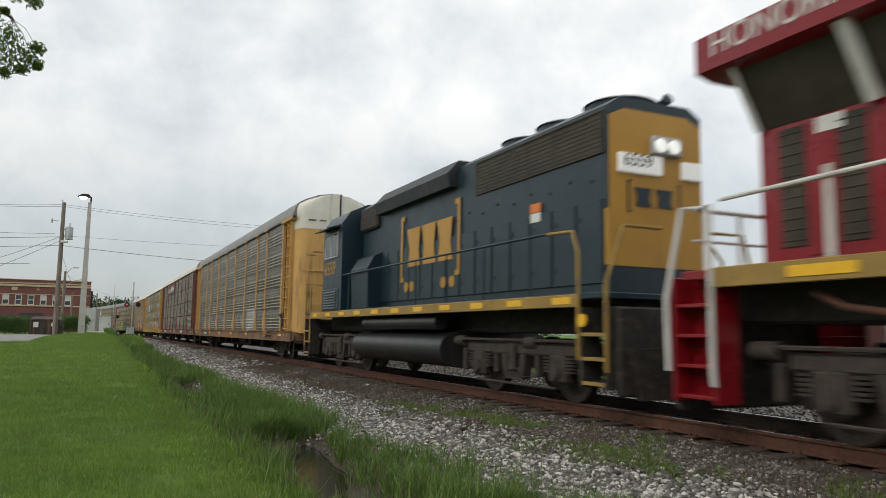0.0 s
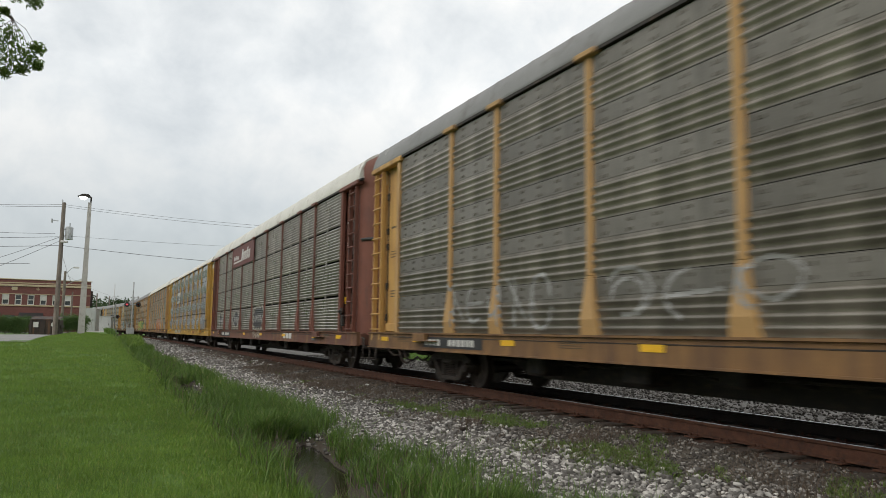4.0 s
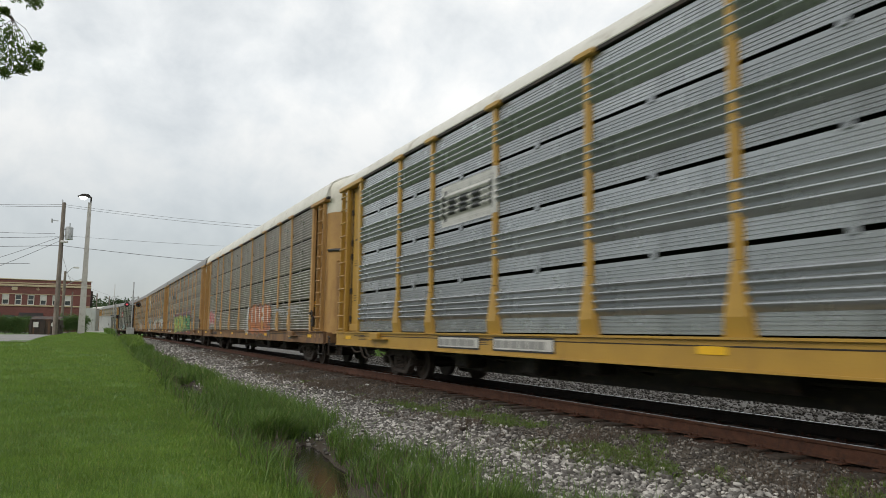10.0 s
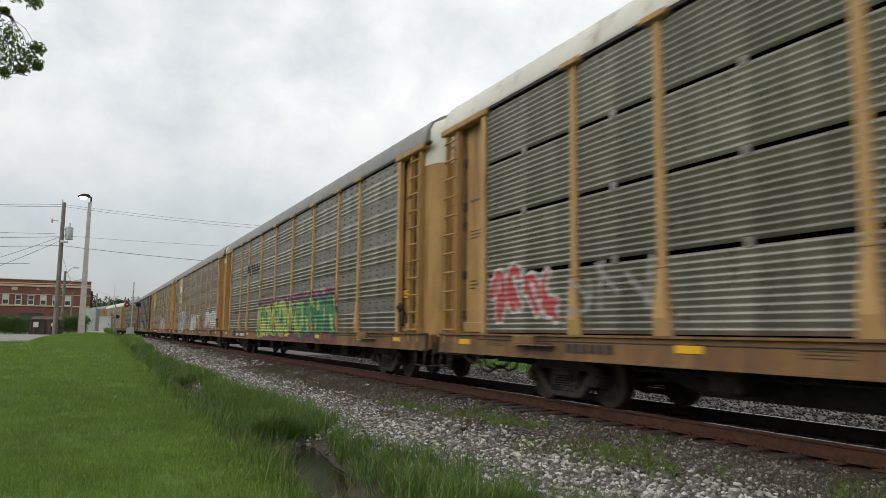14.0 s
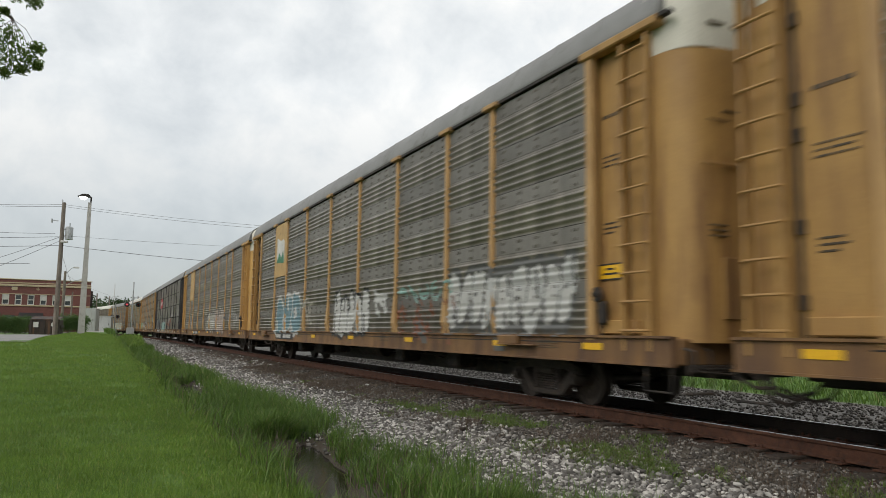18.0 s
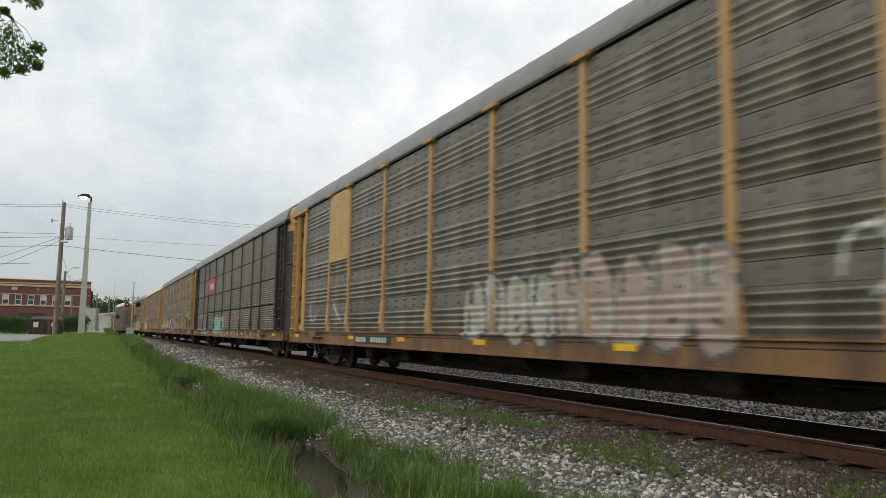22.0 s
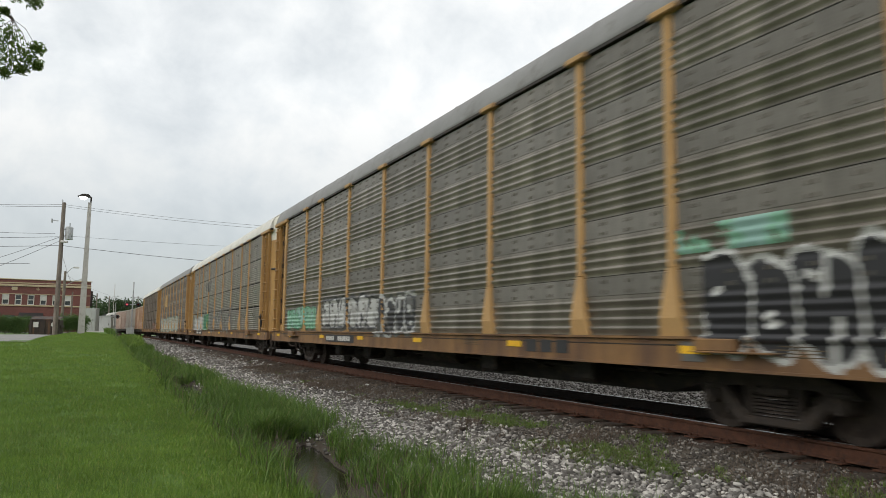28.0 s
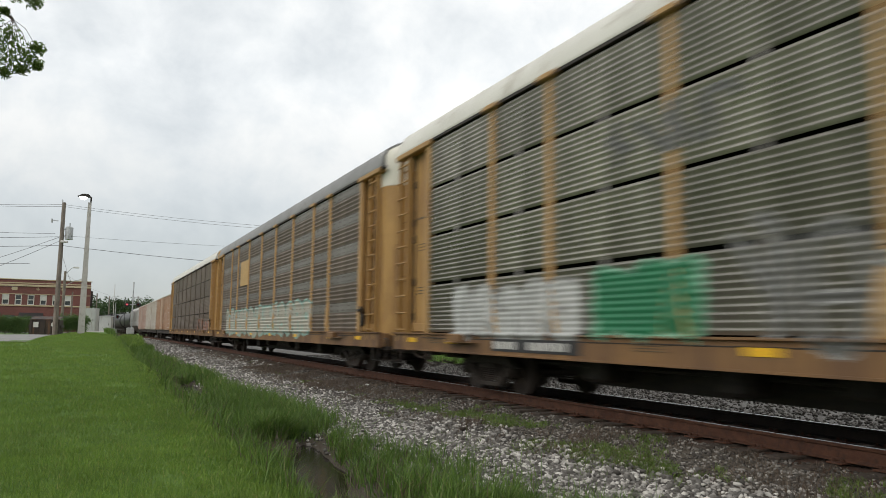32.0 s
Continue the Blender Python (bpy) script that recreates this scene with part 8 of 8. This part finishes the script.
n = 40000
y = 3 + 27 * rng.uniform(0, 1, n) ** 1.35
x = np.clip(rng.normal(4.55, 0.46, n), 3.3, 5.9) - 0.02 * (y - 10) + 0.15 * wave(y * 0, y, 0.6)
stones("ballast_stones", x, y, rng.uniform(0.03, 0.092, n), "loose crushed limestone ballast in greys and white")
n = 26000
x, y = scatter(n, 5.1, 7.2, 3, 26)
stones("ballast_stones", x, y, rng.uniform(0.018, 0.062, n), "sparse small stones in dirt beside the rail", 0.1, DUSTY)
n = 9000
y = 30 + 85 * rng.uniform(0, 1, n) ** 1.5
x = rng.normal(5.0, 0.8, n) + 0.012 * (y - 30)
stones("ballast_stones", x, y, rng.uniform(0.07, 0.15, n), "far strip of crushed limestone ballast")
n = 20000
x, y = scatter(n, 9.1, 15.6, 2, 44)
stones("ballast_stones", x, y, rng.uniform(0.04, 0.09, n), "grey ballast on the far side of the track", mat=DUSTY)
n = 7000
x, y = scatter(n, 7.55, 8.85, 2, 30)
stones("ballast_stones", x, y, rng.uniform(0.03, 0.07, n), "oily ballast between the rails with the train's shade in its colour", 0.1, SHADED_OILY)
# a clod and two bits of pale litter
clod = Shape()
for k in range(9):
    clod.box((rng.uniform(-0.06, 0.06), rng.uniform(-0.06, 0.06), rng.uniform(0.0, 0.08)), (0.07, 0.06, 0.05), 0.02)
solo("earth_clod", clod.mesh("earth_clod", TIE_WOOD), "dark clod of earth on the ballast", "clod", m=pose(5.17, 10.1, ground_z(5.17, 10.1)))
for px, py in ((6.62, 18.5), (6.0, 33.0), (4.15, 21.4)):
    solo("litter_scrap", Shape().box((0, 0, 0.03), (0.05, 0.11, 0.05), 0.012).mesh("litter_scrap", WHITE_PAINT), "scrap of white litter on the stones", "litter", "litter scraps", m=pose(px, py, ground_z(px, py), 10, 5, 30))


def leaf_cloud(centres, radii, per, size, mat, name, flat=0.8):
    """Small leaves round the given centres: two triangles each."""
    cs = np.repeat(np.asarray(centres, float), per, axis=0)
    rs = np.repeat(np.asarray(radii, float), per)[:, None]
    n = len(cs)
    d = rng.normal(0, 1, (n, 3))
    d /= np.linalg.norm(d, axis=1)[:, None]
    p = cs + d * rs * rng.uniform(0.25, 1.0, (n, 1)) * np.array([1, 1, flat])
    u = rng.normal(0, 1, (n, 3))
    u /= np.linalg.norm(u, axis=1)[:, None]
    w = np.cross(u, rng.normal(0, 1, (n, 3)))
    w /= np.linalg.norm(w, axis=1)[:, None]
    s = (size * rng.uniform(0.6, 1.3, n))[:, None]
    v = np.stack([p - u * s, p + w * s * 0.36, p + u * s, p - w * s * 0.36], 1).reshape(-1, 3)
    f = (np.arange(n)[:, None] * 4 + np.array([[0, 1, 2, 3]])).ravel()
    return raw_mesh(name, v, f, 4, mat)


def near_tree():
    x, y = -6.3, 11.6
    z = ground_z(x, y) - 0.1
    T = thing("tree", pose(0, 0, 0), "broadleaf tree whose drooping branch tips hang into view", "tree")
    tr = Shape()
    pts = [(x, y, z), (x + 0.1, y, z + 1.6), (x + 0.05, y + 0.1, z + 3.2), (x + 0.3, y + 0.1, z + 5.0)]
    for k in range(3):
        tr.cyl(pts[k], pts[k + 1], 0.3 - 0.05 * k, 0.25 - 0.05 * k, n=14)
    limbs = [((x + 0.3, y, z + 4.6), (-4.2, 12.0, 6.9), (-2.4, 12.4, 6.5), (-1.35, 12.4, 5.75)), ((x + 0.2, y, z + 5.0), (-3.6, 12.3, 7.6), (-2.0, 12.4, 7.2), (-1.15, 12.3, 6.35)), ((x, y, z + 4.5), (-8.0, 10.0, 7.2), (-9.2, 9.0, 7.5)), ((x, y, z + 4.8), (-6.8, 14.0, 7.6), (-7.0, 15.5, 8.2)), ((x, y, z + 5.0), (-6.0, 10.0, 8.2), (-5.0, 8.6, 8.6))]
    for lb in limbs:
        r = 0.13
        for p, q in zip(lb, lb[1:]):
            tr.cyl(p, q, r, r * 0.55, n=8)
            r *= 0.55
    part("trunk", tr.mesh("trunk", BARK), T)
    cen, rad = [], []
    # the tips that show
    for cx, cz, r in ((15, 60, 0.2), (40, 90, 0.2), (58, 108, 0.17), (66, 86, 0.13), (20, 110, 0.22), (38, 124, 0.13), (5, 80, 0.25), (62, 4, 0.14), (48, -6, 0.2), (30, -16, 0.22), (8, 20, 0.08), (8, 128, 0.12), (-25, 80, 0.3), (-40, 30, 0.4), (-20, -30, 0.4), (66, 118, 0.08)):
        d = Vector(((cx - 784) / 1300, (441 - cz) / 1300, -1)) * 11.0
        cen.append(tuple(EYE @ d))
        rad.append(r)
    part("hanging_leaves", leaf_cloud(cen, rad, 190, 0.034, LEAF, "hanging_leaves"), T)
    tw = Shape()
    for p in cen[:13]:
        q = limbs[0][3] if p[2] < 5.9 else limbs[1][3]
        m = ((p[0] + q[0]) / 2, (p[1] + q[1]) / 2, (p[2] + q[2]) / 2 + 0.08)
        tw.tube([q, m, p], 0.004, 5)
    tagged(part("twig_spray", tw.mesh("twig_spray", BARK), T), kind="stuff")
    cen, rad = [], []
    rr = random.Random(5)
    for k in range(70):
        a = rr.uniform(0, 6.283)
        q = rr.uniform(0.3, 1.0)
        cen.append((x - 0.6 + math.cos(a) * 3.3 * q, y - 0.5 + math.sin(a) * 3.6 * q, 7.4 + rr.uniform(-1.5, 2.3)))
        rad.append(rr.uniform(0.45, 0.85))
    part("crown", leaf_cloud(cen, rad, 260, 0.06, LEAF, "crown"), T)


near_tree()


def hedge(x0, x1, y, h, label):
    H = thing("hedge", pose(0, 0, 0), label, "hedge", "hedges by the car park")
    z = ground_z((x0 + x1) / 2, y)
    cen, rad = [], []
    rr = random.Random(int(x0 * 10))
    x = x0
    while x < x1:
        for zz in (0.35, 0.8, h - 0.35):
            for yy in (-0.4, 0.4):
                cen.append((x + rr.uniform(-0.15, 0.15), y + yy + rr.uniform(-0.1, 0.1), z + zz + rr.uniform(-0.1, 0.16)))
                rad.append(rr.uniform(0.4, 0.6))
        x += 0.5
    part("foliage", leaf_cloud(cen, rad, 620, 0.048, BUSH, "foliage", 0.9), H)
    st = Shape()
    x = x0 + 0.3
    while x < x1:
        st.cyl((x, y, z - 0.1), (x + rr.uniform(-0.2, 0.2), y, z + h * 0.6), 0.05, 0.02, n=6)
        x += 0.7
    tagged(part("stem_thicket", st.mesh("stem_thicket", BARK), H), kind="stuff")


hedge(-9.5, -4.5, 70.5, 1.45, "clipped dark green hedge beside the car park")
hedge(-2.1, -0.3, 71.5, 1.4, "low dark green hedge beside the dumpster")


def far_woods():
    cen, rad = [], []
    rr = random.Random(9)
    for k in range(700):
        x = rr.uniform(-260, 330)
        y = 430 + rr.uniform(0, 60) + 0.05 * abs(x)
        for j in range(3):
            cen.append((x + rr.uniform(-5, 5), y, rr.uniform(2, 16)))
            rad.append(rr.uniform(3.0, 5.5))
    me = leaf_cloud(cen, rad, 80, 0.9, HEDGE, "distant_woods", 0.9)
    solo("distant_woods", me, "far line of dark green trees", "trees", kind="stuff")


far_woods()


def unseen_trees():
    """Unseen trees, added across the lawn behind and beside the camera to darken reflections."""
    rr = random.Random(21)
    spots = [(-26, -34 + 9.5 * k) for k in range(7)] + [(-17 + 10 * k, -38) for k in range(4)]
    for x, y in spots:
        x, y = x + rr.uniform(-2, 2), y + rr.uniform(-2, 2)
        z = ground_z(x, y)
        T = thing("tree", pose(x, y, z - 0.1), "leafy green tree out of view, added to darken the car sides' reflections", "tree", "trees round the lawn")
        tr = Shape()
        tr.cyl((0, 0, 0), (0.1, 0, 2.4), 0.32, 0.25, n=10)
        for k in range(6):
            a = k * 1.05 + rr.uniform(-0.3, 0.3)
            tr.cyl((0.1, 0, 2.3), (math.cos(a) * 2.0, math.sin(a) * 2.0, 4.8 + rr.uniform(-0.5, 1.0)), 0.15, 0.05, n=7)
        part("trunk", tr.mesh("trunk", BARK), T)
        cen, rad = [], []
        for k in range(46):
            a, q = rr.uniform(0, 6.283), rr.uniform(0.2, 1.0)
            cen.append((math.cos(a) * 3.8 * q, math.sin(a) * 3.8 * q, rr.uniform(2.6, 8.8) - 1.4 * q))
            rad.append(rr.uniform(0.9, 1.6))
        part("crown", leaf_cloud(cen, rad, 60, 0.26, HEDGE, "crown"), T)


unseen_trees()


# ---- everything that moves ----
def motions():
    times = [k * 0.5 for k in range(63)] + [31.25, 31.4, 31.5, 31.6, 31.7, 31.8, 31.9, 32.0]
    times = sorted(set(times))
    for car, start, reach in MOVERS:
        rows = []
        for t in times:
            u = start - run(t)
            (ax, ay, _), (bx, by, _) = path(u - reach), path(u + reach)
            rows.append((t, pose((ax + bx) / 2, (ay + by) / 2, 0, 0, 0, math.degrees(math.atan2(-(bx - ax), by - ay)))))
        walk(car, rows)
    steps = [k / FPS for k in range(0, 945, 2)] + [k / FPS for k in range(945, 961)]
    for wheel, offset, radius in WHEELS:
        walk(wheel, [(t, pose(0, offset, radius, math.degrees(run(t) / radius))) for t in steps])


motions()
